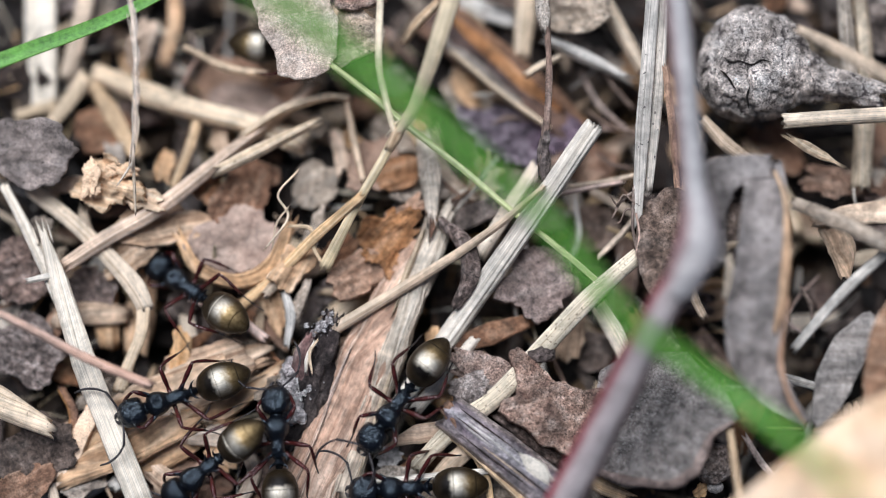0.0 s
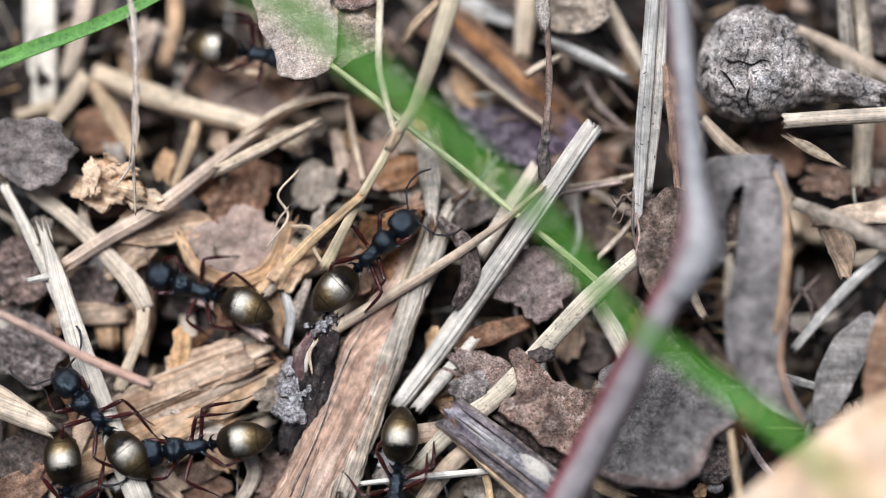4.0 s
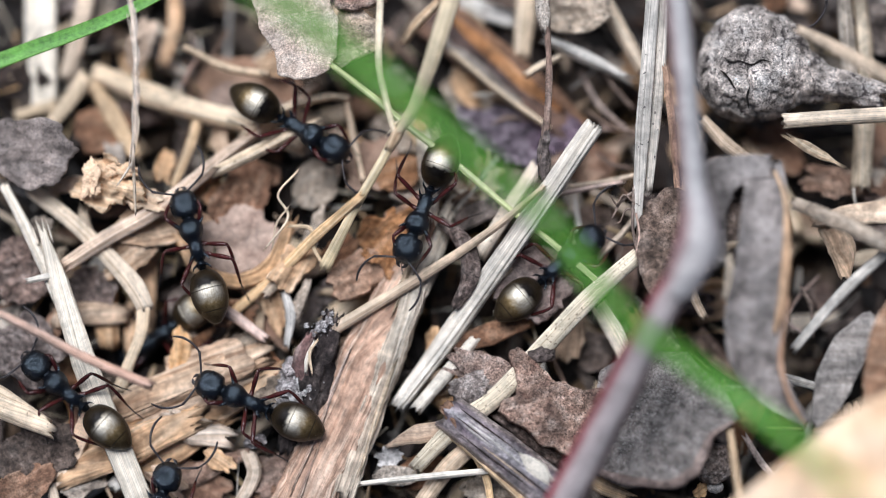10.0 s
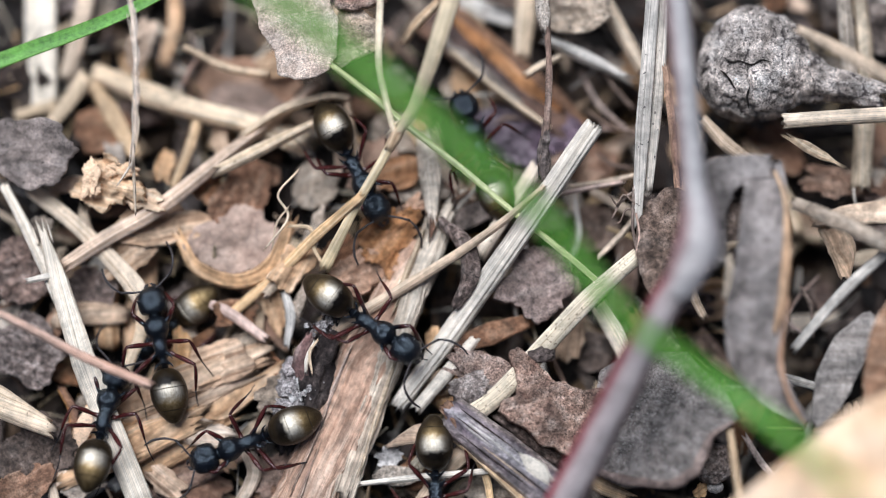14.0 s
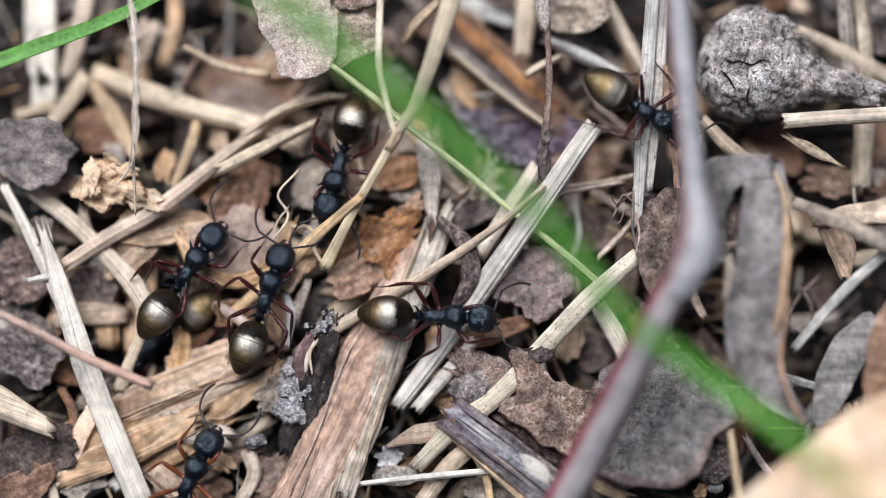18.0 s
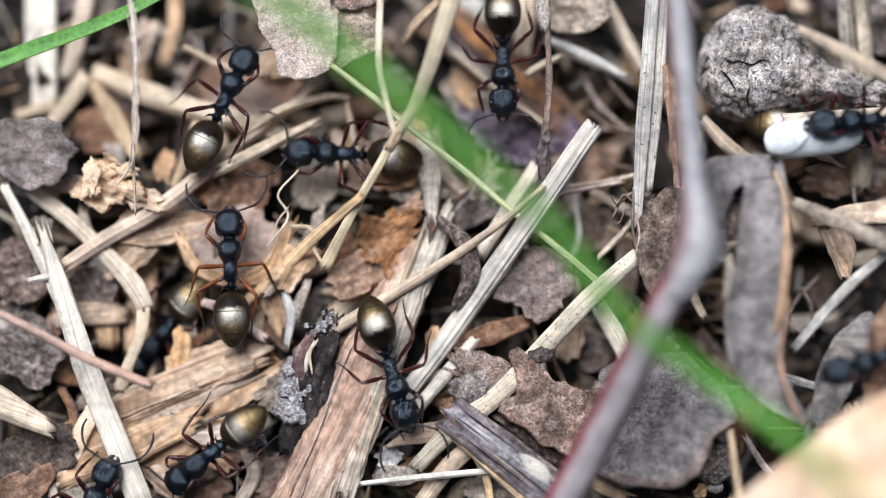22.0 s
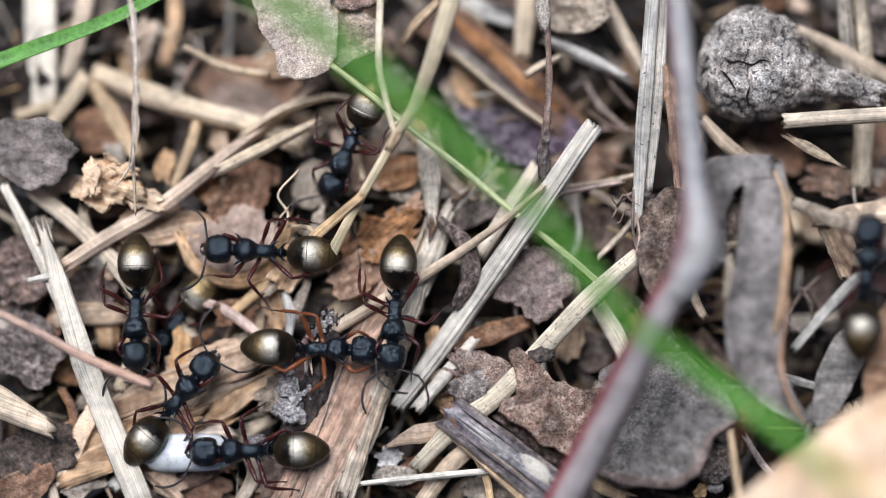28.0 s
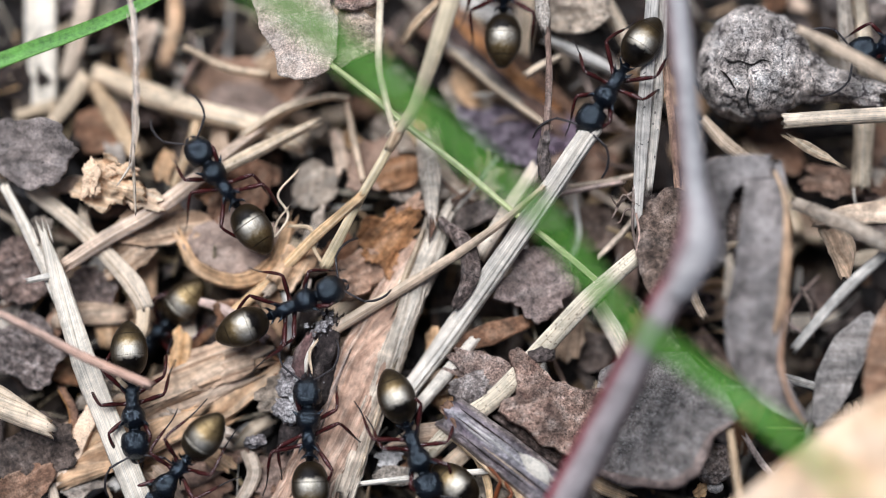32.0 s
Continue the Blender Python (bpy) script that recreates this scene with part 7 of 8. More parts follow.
def crawl(ant, rows, seed):
    """Key an ant's way, and swing its legs and antennae by the ground that it covers."""
    walk(ant, rows)
    rng = random.Random(seed)
    marks, run = [], 0.0
    for i, (t, m) in enumerate(rows):
        if i:
            a = rows[i - 1][1]
            turned = a.to_quaternion().rotation_difference(m.to_quaternion()).angle
            run += (m.translation - a.translation).length * 1000 + min(turned, 2 * math.pi - turned) * 2.0
        marks.append((t, run))
    times, t = [], 0.0
    while t < 32.0:
        times.append(round(t, 2))
        t += 0.2
    times.append(32.0)
    run_at = np.interp(times, [a for a, _ in marks], [b for _, b in marks])
    legs = [o for o in ant.children if o.name.startswith("leg")]
    for i, o in enumerate(legs):
        side, pair = (1 if o.location.y > 0 else -1), i % 3
        base, step = rng.uniform(-9, 9), math.pi * ((pair + (side > 0)) % 2)
        rest = o.location.copy() / MM
        out = []
        for j, (t, d) in enumerate(zip(times, run_at)):
            if 0 < j < len(times) - 1 and abs(run_at[j + 1] - run_at[j - 1]) < 0.06:
                continue
            ph = 2 * math.pi * d / 5.5 + step
            lift = 7 * max(0.0, math.cos(ph))
            out.append((t, pose(rest.x * MM, rest.y * MM, rest.z * MM, side * lift, 0, side * (base - 20 * math.sin(ph)))))
        walk(o, out)
    for i, o in enumerate(c for c in ant.children if c.name.startswith("antenna")):
        rest = o.location.copy()
        side, ph, out = (1 if rest.y > 0 else -1), rng.uniform(0, 6), []
        for j in range(0, 33):
            t = float(j)
            out.append((t, pose(*rest, 0, 9 * math.sin(1.9 * t + ph), side * (4 + 16 * math.sin(2.4 * t + 2 * ph)))))
        walk(o, out)


DARK_ANT = build_ant(REDLEG, "black spiny ant with bronze gaster and dark red legs on litter")
PALE_ANT = build_ant(ORANGELEG, "black spiny ant with bronze gaster and orange legs on litter")
ANTS = {"A": DARK_ANT, "J": PALE_ANT}
for key in "BCDEFMKTWPQRLZVUY":
    ANTS[key] = copy_thing(DARK_ANT, Matrix())
PUPA_ONE = build_pupa()
PUPA_TWO = copy_thing(PUPA_ONE, Matrix())

# ---- the ants' ways ----
def motions():
    crawl(ANTS["A"], [
        (0, pose(-0.01406, -0.00355, -0.00014, 0, 25, 145)), (1, pose(-0.01391, -0.00335, -0.00012, 0, 26, 146)), (2, pose(-0.01359, -0.00309, -0.00020, 0, 21, 153)),
        (3.5, pose(-0.01342, -0.00307, -0.00060, 0, 0, 152)), (4.5, pose(-0.01366, -0.00318, -0.00019, 0, 22, 178)), (5.5, pose(-0.01387, -0.00333, -0.00180, 0, 22, 203)),
        (6, pose(-0.01500, -0.00407, -0.00231, 0, 27, 204)), (7, pose(-0.01567, -0.00423, -0.00231, 0, 27, 211)), (8, pose(-0.01605, -0.00431, -0.00231, 0, 27, 211)),
        (14, pose(-0.01600, -0.00413, -0.00231, 0, 27, 218)), (17, pose(-0.01573, -0.00445, -0.00231, 0, 27, 215)), (20, pose(-0.01631, -0.00416, -0.00231, 0, 27, 223)),
        (25, pose(-0.01617, -0.00361, -0.00231, 0, 27, 233)), (27.5, pose(-0.01554, -0.00346, -0.00231, 0, 27, 231)), (29, pose(-0.01625, -0.00396, -0.00231, 0, 27, 225)),
        (30, pose(-0.01654, -0.00411, -0.00231, 0, 27, 228)), (32, pose(-0.01658, -0.00395, -0.00231, 0, 27, 226))], 65)
    crawl(ANTS["B"], [
        (0, pose(-0.01515, -0.00893, 0.00080, 0, 0, -160)), (0.3, pose(-0.01703, -0.00936, 0.00123, 0, 23, -150)), (0.6, pose(-0.01809, -0.00976, 0.00080, 0, 0, -140)),
        (1, pose(-0.02058, -0.01092, 0.00080, 0, 0, -124)), (1.5, pose(-0.02149, -0.01347, 0.00080, 0, 0, -100)), (2, pose(-0.02150, -0.01413, 0.00080, 0, 0, -92)),
        (3, pose(-0.02264, -0.01447, 0.00080, 0, 0, -85)), (5.5, pose(-0.02218, -0.01523, 0.00080, 0, 0, -81)), (6, pose(-0.02184, -0.01439, 0.00080, 0, 0, -84)),
        (7, pose(-0.02242, -0.01644, 0.00080, 0, 0, -95)), (8, pose(-0.02490, -0.01604, 0.00080, 0, 0, -121)), (8.6, pose(-0.02707, -0.01629, 0.00125, 0, 24, -150)),
        (9.2, pose(-0.03041, -0.01726, 0.00080, 0, 0, -170)), (32, pose(-0.03142, -0.01726, 0.00080, 0, 0, -170))], 66)
    crawl(ANTS["C"], [
        (0, pose(-0.00987, -0.01323, 0.00090, 0, 0, 93)), (0.3, pose(-0.00988, -0.01168, 0.00139, 0, 27, 81)), (0.6, pose(-0.00902, -0.00983, 0.00133, 0, 23, 74)),
        (1, pose(-0.00861, -0.00721, 0.00090, 0, 0, 75)), (1.5, pose(-0.00705, -0.00424, 0.00150, 0, 0, 63)), (2, pose(-0.00585, -0.00244, 0.00150, 0, 0, 57)),
        (2.5, pose(-0.00487, -0.00236, 0.00150, 0, 0, 41)), (3, pose(-0.00477, -0.00247, 0.00150, 0, 0, 33)), (3.5, pose(-0.00476, -0.00245, 0.00150, 0, 0, 31)),
        (4.2, pose(-0.00530, -0.00114, 0.00090, 0, 0, 58)), (4.8, pose(-0.00601, -0.00160, 0.00090, 0, 0, 128)), (5.5, pose(-0.00919, -0.00182, 0.00090, 0, 0, 162)),
        (6, pose(-0.01185, -0.00290, 0.00090, 0, 0, 174)), (6.5, pose(-0.01319, -0.00285, 0.00090, 0, 0, 180)), (7, pose(-0.01381, -0.00270, 0.00090, 0, 0, 181)),
        (8, pose(-0.01416, -0.00315, 0.00090, 0, 0, 179)), (8.5, pose(-0.01430, -0.00315, 0.00090, 0, 0, 182)), (9, pose(-0.01385, -0.00287, 0.00090, 0, 0, 172)),
        (9.5, pose(-0.01335, -0.00244, 0.00090, 0, 0, 139)), (10, pose(-0.01465, -0.00122, 0.00090, 0, 0, 106)), (10.5, pose(-0.01494, -0.00111, 0.00090, 0, 0, 99)),
        (11, pose(-0.01423, -0.00174, 0.00090, 0, 0, 69)), (11.5, pose(-0.01438, -0.00202, 0.00139, 0, 27, 41)), (12, pose(-0.01384, -0.00149, 0.00090, 0, 0, 5)),
        (12.5, pose(-0.01027, -0.00253, 0.00170, 0, 0, -14)), (13, pose(-0.00724, -0.00360, 0.00170, 0, 0, -5)), (13.5, pose(-0.00548, -0.00367, 0.00170, 0, 0, -10)),
        (14, pose(-0.00531, -0.00425, 0.00170, 0, 0, -35)), (14.5, pose(-0.00510, -0.00448, 0.00170, 0, 0, -39)), (15.5, pose(-0.00418, -0.00425, 0.00170, 0, 0, -16)),
        (16.5, pose(-0.00294, -0.00404, 0.00170, 0, 0, 4)), (17, pose(-0.00236, -0.00403, 0.00170, 0, 0, 13)), (17.5, pose(-0.00197, -0.00423, 0.00170, 0, 0, 7)),
        (18, pose(-0.00145, -0.00439, 0.00170, 0, 0, -3)), (18.4, pose(-0.00249, -0.00562, 0.00170, 0, 0, -36)), (18.7, pose(-0.00350, -0.00731, 0.00170, 0, 0, -67)),
        (19, pose(-0.00403, -0.00845, 0.00170, 0, 0, -85)), (19.5, pose(-0.00419, -0.01032, 0.00170, 0, 0, -99)), (20, pose(-0.00530, -0.01010, 0.00170, 0, 0, -153)),
        (20.5, pose(-0.00786, -0.01089, 0.00170, 0, 0, -163)), (21, pose(-0.01036, -0.01124, 0.00130, 0, 0, -179)), (21.5, pose(-0.01203, -0.01165, 0.00090, 0, 0, -166)),
        (22, pose(-0.01268, -0.01164, 0.00139, 0, 27, -142)), (23, pose(-0.01445, -0.01175, 0.00090, 0, 0, -139)), (24, pose(-0.01624, -0.01186, 0.00090, 0, 0, -131)),
        (24.5, pose(-0.01749, -0.01421, 0.00090, 0, 0, -137)), (25, pose(-0.01994, -0.01713, 0.00090, 0, 0, -142)), (26, pose(-0.02362, -0.02029, 0.00090, 0, 0, -140)),
        (32, pose(-0.02462, -0.02096, 0.00090, 0, 0, -140))], 67)
    crawl(ANTS["D"], [
        (0, pose(-0.00201, -0.00875, 0.00150, 0, 0, -127)), (1, pose(-0.00225, -0.00821, 0.00150, 0, 0, -138)), (2, pose(-0.00225, -0.00759, 0.00150, 0, 0, -149)),
        (2.5, pose(-0.00235, -0.00857, 0.00150, 0, 0, -130)), (3, pose(-0.00250, -0.00961, 0.00150, 0, 0, -103)), (3.5, pose(-0.00267, -0.01103, 0.00150, 0, 0, -97)),
        (4.3, pose(-0.00273, -0.01539, 0.00090, 0, 0, -92)), (5.2, pose(-0.00239, -0.01942, 0.00090, 0, 0, -87)), (32, pose(-0.00205, -0.02009, 0.00090, 0, 0, -87))], 68)
    crawl(ANTS["E"], [
        (0, pose(-0.01287, -0.01246, 0.00109, 0, 27, -143)), (0.5, pose(-0.01356, -0.01259, 0.00109, 0, 27, -156)), (0.8, pose(-0.01465, -0.01519, 0.00109, 0, 27, -230)),
        (1.2, pose(-0.01601, -0.01551, 0.00103, 0, 23, -265)), (1.5, pose(-0.01642, -0.01467, 0.00103, 0, 23, -269)), (2, pose(-0.01758, -0.01338, 0.00140, 0, 22, -273)),
        (2.5, pose(-0.01868, -0.01282, 0.00140, 0, 21, -253)), (3, pose(-0.01958, -0.01227, 0.00100, 0, 0, -233)), (3.5, pose(-0.01987, -0.01173, 0.00100, 0, 0, -230)),
        (5.5, pose(-0.02103, -0.01062, 0.00100, 0, 0, -229)), (6, pose(-0.01979, -0.01094, 0.00100, 0, 0, -245)), (6.5, pose(-0.01892, -0.01189, 0.00100, 0, 0, -256)),
        (7, pose(-0.01839, -0.01239, 0.00100, 0, 0, -271)), (8, pose(-0.01846, -0.01256, 0.00100, 0, 0, -269)), (8.5, pose(-0.01886, -0.01195, 0.00100, 0, 0, -249)),
        (9, pose(-0.01952, -0.01140, 0.00100, 0, 0, -239)), (9.5, pose(-0.02087, -0.01075, 0.00100, 0, 0, -226)), (10, pose(-0.02166, -0.00983, 0.00100, 0, 0, -221)),
        (11, pose(-0.02181, -0.00995, 0.00100, 0, 0, -206)), (12, pose(-0.02179, -0.00999, 0.00100, 0, 0, -214)), (12.5, pose(-0.02168, -0.01007, 0.00100, 0, 0, -220)),
        (13, pose(-0.02121, -0.01054, 0.00100, 0, 0, -230)), (13.5, pose(-0.02064, -0.01162, 0.00100, 0, 0, -264)), (14, pose(-0.02068, -0.01213, 0.00141, 0, 22, -281)),
        (14.5, pose(-0.02029, -0.01230, 0.00100, 0, 0, -304)), (15.5, pose(-0.01831, -0.01060, 0.00100, 0, 0, -312)), (16.5, pose(-0.01615, -0.00865, 0.00100, 0, 0, -321)),
        (17, pose(-0.01337, -0.00670, 0.00100, 0, 0, -294)), (17.5, pose(-0.01196, -0.00512, 0.00100, 0, 0, -290)), (18, pose(-0.01111, -0.00438, 0.00100, 0, 0, -290)),
        (18.5, pose(-0.00959, -0.00353, 0.00214, 0, 24, -319)), (19, pose(-0.00725, -0.00263, 0.00170, 0, 0, -345)), (19.5, pose(-0.00546, -0.00261, 0.00170, 0, 0, -375)),
        (20, pose(-0.00564, -0.00305, 0.00170, 0, 0, -387)), (20.5, pose(-0.00478, -0.00349, 0.00170, 0, 0, -397)), (21, pose(-0.00419, -0.00406, 0.00170, 0, 0, -405)),
        (21.5, pose(-0.00435, -0.00545, 0.00170, 0, 0, -427)), (22, pose(-0.00342, -0.00672, 0.00170, 0, 0, -432)), (22.5, pose(-0.00309, -0.00745, 0.00170, 0, 0, -431)),
        (23, pose(-0.00271, -0.00811, 0.00170, 0, 0, -428)), (23.25, pose(-0.00272, -0.00686, 0.00170, 0, 0, -399)), (23.5, pose(-0.00289, -0.00555, 0.00170, 0, 0, -380)),
        (24, pose(-0.00229, -0.00520, 0.00170, 0, 0, -351)), (24.5, pose(-0.00100, -0.00465, 0.00170, 0, 0, -321)), (25, pose(-0.00137, -0.00457, 0.00170, 0, 0, -308)),
        (25.5, pose(-0.00334, -0.00449, 0.00170, 0, 0, -287)), (26.2, pose(-0.00511, -0.00342, 0.00148, 0, 26, -261)), (26.8, pose(-0.00662, -0.00241, 0.00100, 0, 0, -228)),
        (27.5, pose(-0.00833, -0.00170, 0.00100, 0, 0, -216)), (28, pose(-0.00981, -0.00051, 0.00100, 0, 0, -183)), (28.4, pose(-0.01000, -0.00030, 0.00100, 0, 0, -188)),
        (29, pose(-0.01011, -0.00018, 0.00100, 0, 0, -194)), (29.5, pose(-0.01117, -0.00019, 0.00100, 0, 0, -189)), (30, pose(-0.01229, -0.00018, 0.00139, 0, 21, -184)),
        (31, pose(-0.01284, 0.00021, 0.00100, 0, 0, -167)), (31.4, pose(-0.01316, 0.00082, 0.00141, 0, 22, -197)), (31.7, pose(-0.01294, 0.00158, 0.00100, 0, 0, -225)),
        (32, pose(-0.01265, 0.00255, 0.00100, 0, 0, -235))], 69)
    crawl(ANTS["F"], [
        (0, pose(-0.00097, -0.01466, 0.00070, 0, 0, -177)), (0.5, pose(-0.00233, -0.01451, 0.00070, 0, 0, -184)), (1, pose(-0.00370, -0.01438, 0.00070, 0, 0, -188)),
        (1.5, pose(-0.00711, -0.01307, 0.00070, 0, 0, -199)), (2, pose(-0.01024, -0.01160, 0.00070, 0, 0, -204)), (2.5, pose(-0.01145, -0.01185, 0.00070, 0, 0, -194)),
        (3, pose(-0.01266, -0.01210, 0.00116, 0, 25, -163)), (3.5, pose(-0.01431, -0.01251, 0.00110, 0, 21, -168)), (4.5, pose(-0.01254, -0.01117, 0.00070, 0, 0, -174)),
        (5.5, pose(-0.01110, -0.01004, 0.00070, 0, 0, -175)), (6, pose(-0.01101, -0.01000, 0.00070, 0, 0, -177)), (6.5, pose(-0.01043, -0.00954, 0.00070, 0, 0, -196)),
        (7, pose(-0.00970, -0.00962, 0.00070, 0, 0, -204)), (7.5, pose(-0.00997, -0.00992, 0.00070, 0, 0, -172)), (8, pose(-0.01017, -0.01021, 0.00070, 0, 0, -159)),
        (8.5, pose(-0.01051, -0.01074, 0.00070, 0, 0, -162)), (9, pose(-0.01084, -0.01150, 0.00070, 0, 0, -154)), (9.5, pose(-0.01105, -0.01140, 0.00070, 0, 0, -161)),
        (10, pose(-0.01059, -0.01000, 0.00070, 0, 0, -203)), (10.5, pose(-0.00970, -0.00925, 0.00070, 0, 0, -236)), (11, pose(-0.00953, -0.00894, 0.00070, 0, 0, -233)),
        (11.5, pose(-0.00958, -0.00869, 0.00070, 0, 0, -230)), (12, pose(-0.00982, -0.00869, 0.00070, 0, 0, -215)), (12.5, pose(-0.00960, -0.00923, 0.00070, 0, 0, -197)),
        (13, pose(-0.00921, -0.01004, 0.00070, 0, 0, -168)), (13.5, pose(-0.01027, -0.01138, 0.00070, 0, 0, -152)), (14, pose(-0.01081, -0.01161, 0.00070, 0, 0, -159)),
        (14.5, pose(-0.01149, -0.01141, 0.00070, 0, 0, -159)), (15.5, pose(-0.01485, -0.01338, 0.00070, 0, 0, -150)), (16.5, pose(-0.01925, -0.01620, 0.00070, 0, 0, -147)),
        (17.5, pose(-0.02278, -0.01886, 0.00070, 0, 0, -145)), (32, pose(-0.02344, -0.01953, 0.00070, 0, 0, -145))], 70)
    crawl(ANTS["M"], [
        (0, pose(-0.00069, -0.02298, 0.00090, 0, 0, 92)), (4, pose(-0.00091, -0.02164, 0.00090, 0, 0, 94)), (4.6, pose(-0.00142, -0.01627, 0.00090, 0, 0, 94)),
        (5.5, pose(-0.00215, -0.01084, 0.00160, 0, 0, 95)), (6, pose(-0.00307, -0.00899, 0.00160, 0, 0, 105)), (6.5, pose(-0.00288, -0.00799, 0.00160, 0, 0, 95)),
        (7, pose(-0.00185, -0.00709, 0.00160, 0, 0, 68)), (7.5, pose(0.00111, -0.00645, 0.00090, 0, 0, 39)), (8, pose(0.00370, -0.00455, 0.00060, 0, 0, 40)),
        (8.5, pose(0.00485, -0.00387, 0.00060, 0, 0, 44)), (9, pose(0.00642, -0.00205, 0.00060, 0, 0, 50)), (10, pose(0.00606, -0.00210, 0.00060, 0, 0, 40)),
        (11, pose(0.00699, -0.00168, 0.00060, 0, 0, 55)), (11.5, pose(0.00652, -0.00164, 0.00060, 0, 0, 72)), (12, pose(0.00581, -0.00165, 0.00020, 0, 0, 91)),
        (12.5, pose(0.00492, 0.00019, 0.00020, 0, 0, 104)), (13, pose(0.00394, 0.00263, 0.00020, 0, 0, 106)), (13.5, pose(0.00312, 0.00447, 0.00020, 0, 0, 109)),
        (14, pose(0.00257, 0.00500, 0.00020, 0, 0, 110)), (14.5, pose(0.00280, 0.00517, 0.00020, 0, 0, 110)), (15.5, pose(0.00391, 0.00923, 0.00020, 0, 0, 99)),
        (16.5, pose(0.00565, 0.01370, 0.00090, 0, 0, 79)), (16.75, pose(0.00606, 0.01264, 0.00090, 0, 0, 32)), (17, pose(0.00611, 0.01056, 0.00240, 0, 0, -13)),
        (17.5, pose(0.00821, 0.00923, 0.00370, 0, 0, -19)), (18, pose(0.01076, 0.00843, 0.00419, 0, 27, -27)), (18.5, pose(0.01401, 0.00748, 0.00417, 0, 25, -12)),
        (19, pose(0.01790, 0.00711, 0.00320, 0, 0, -10)), (20, pose(0.02077, 0.00761, 0.00320, 0, 0, -7)), (21, pose(0.02263, 0.00764, 0.00180, 0, 0, -15)),
        (22, pose(0.02221, 0.00723, 0.00090, 0, 0, -4)), (23, pose(0.02252, 0.00679, 0.00180, 0, 0, 11)), (24, pose(0.02214, 0.00626, 0.00240, 0, 0, -6)),
        (25, pose(0.02180, 0.00636, 0.00240, 0, 0, -2)), (25.5, pose(0.02300, 0.00664, 0.00240, 0, 0, -5)), (26.5, pose(0.02844, 0.00596, 0.00320, 0, 0, -5)),
        (27.5, pose(0.03452, 0.00528, 0.00320, 0, 0, -5)), (32, pose(0.03587, 0.00528, 0.00320, 0, 0, -5))], 77)
    crawl(ANTS["K"], [
        (0, pose(-0.01776, -0.02699, 0.00060, 0, 0, 83)), (8, pose(-0.01740, -0.02499, 0.00060, 0, 0, 84)), (9.5, pose(-0.01746, -0.01963, 0.00060, 0, 0, 82)),
        (10, pose(-0.01750, -0.01772, 0.00060, 0, 0, 76)), (10.5, pose(-0.01697, -0.01549, 0.00098, 0, 20, 73)), (11, pose(-0.01637, -0.01379, 0.00060, 0, 0, 75)),
        (11.5, pose(-0.01643, -0.01209, 0.00098, 0, 20, 77)), (12, pose(-0.01674, -0.01073, 0.00100, 0, 21, 88)), (12.5, pose(-0.01681, -0.01077, 0.00102, 0, 23, 94)),
        (13, pose(-0.01699, -0.01025, 0.00099, 0, 21, 104)), (13.5, pose(-0.01683, -0.00896, 0.00060, 0, 0, 100)), (14, pose(-0.01689, -0.00717, 0.00060, 0, 0, 101)),
        (14.5, pose(-0.01715, -0.00486, 0.00060, 0, 0, 82)), (15.5, pose(-0.01659, -0.00343, 0.00060, 0, 0, 69)), (16.5, pose(-0.01590, -0.00266, 0.00060, 0, 0, 64)),
        (17, pose(-0.01609, -0.00266, 0.00060, 0, 0, 65)), (18, pose(-0.01615, -0.00261, 0.00060, 0, 0, 54)), (18.5, pose(-0.01629, -0.00275, 0.00060, 0, 0, 70)),
        (19, pose(-0.01624, -0.00263, 0.00160, 0, 0, 79)), (19.5, pose(-0.01607, -0.00033, 0.00160, 0, 0, 83)), (20, pose(-0.01527, 0.00185, 0.00160, 0, 0, 83)),
        (20.5, pose(-0.01448, 0.00534, 0.00160, 0, 0, 85)), (21, pose(-0.01431, 0.00768, 0.00160, 0, 0, 95)), (21.5, pose(-0.01400, 0.00768, 0.00160, 0, 0, 74)),
        (22, pose(-0.01373, 0.00772, 0.00160, 0, 0, 64)), (22.5, pose(-0.01356, 0.00799, 0.00160, 0, 0, 59)), (23, pose(-0.01329, 0.00791, 0.00160, 0, 0, 49)),
        (23.5, pose(-0.01373, 0.00706, 0.00200, 0, 22, 29)), (24, pose(-0.01474, 0.00638, 0.00160, 0, 0, 14)), (24.5, pose(-0.01510, 0.00605, 0.00199, 0, 21, -12)),
        (25, pose(-0.01568, 0.00557, 0.00160, 0, 0, -45)), (25.5, pose(-0.01579, 0.00358, 0.00060, 0, 0, -81)), (26.2, pose(-0.01709, 0.00141, 0.00099, 0, 21, -81)),
        (27, pose(-0.01769, -0.00093, 0.00060, 0, 0, -83)), (27.5, pose(-0.01796, -0.00213, 0.00060, 0, 0, -85)), (28, pose(-0.01861, -0.00295, 0.00060, 0, 0, -89)),
        (28.5, pose(-0.01882, -0.00470, 0.00060, 0, 0, -86)), (29, pose(-0.01895, -0.00628, 0.00060, 0, 0, -82)), (30, pose(-0.01883, -0.00705, 0.00060, 0, 0, -72)),
        (31, pose(-0.01871, -0.00788, 0.00060, 0, 0, -77)), (32, pose(-0.01882, -0.00833, 0.00060, 0, 0, -85))], 75)
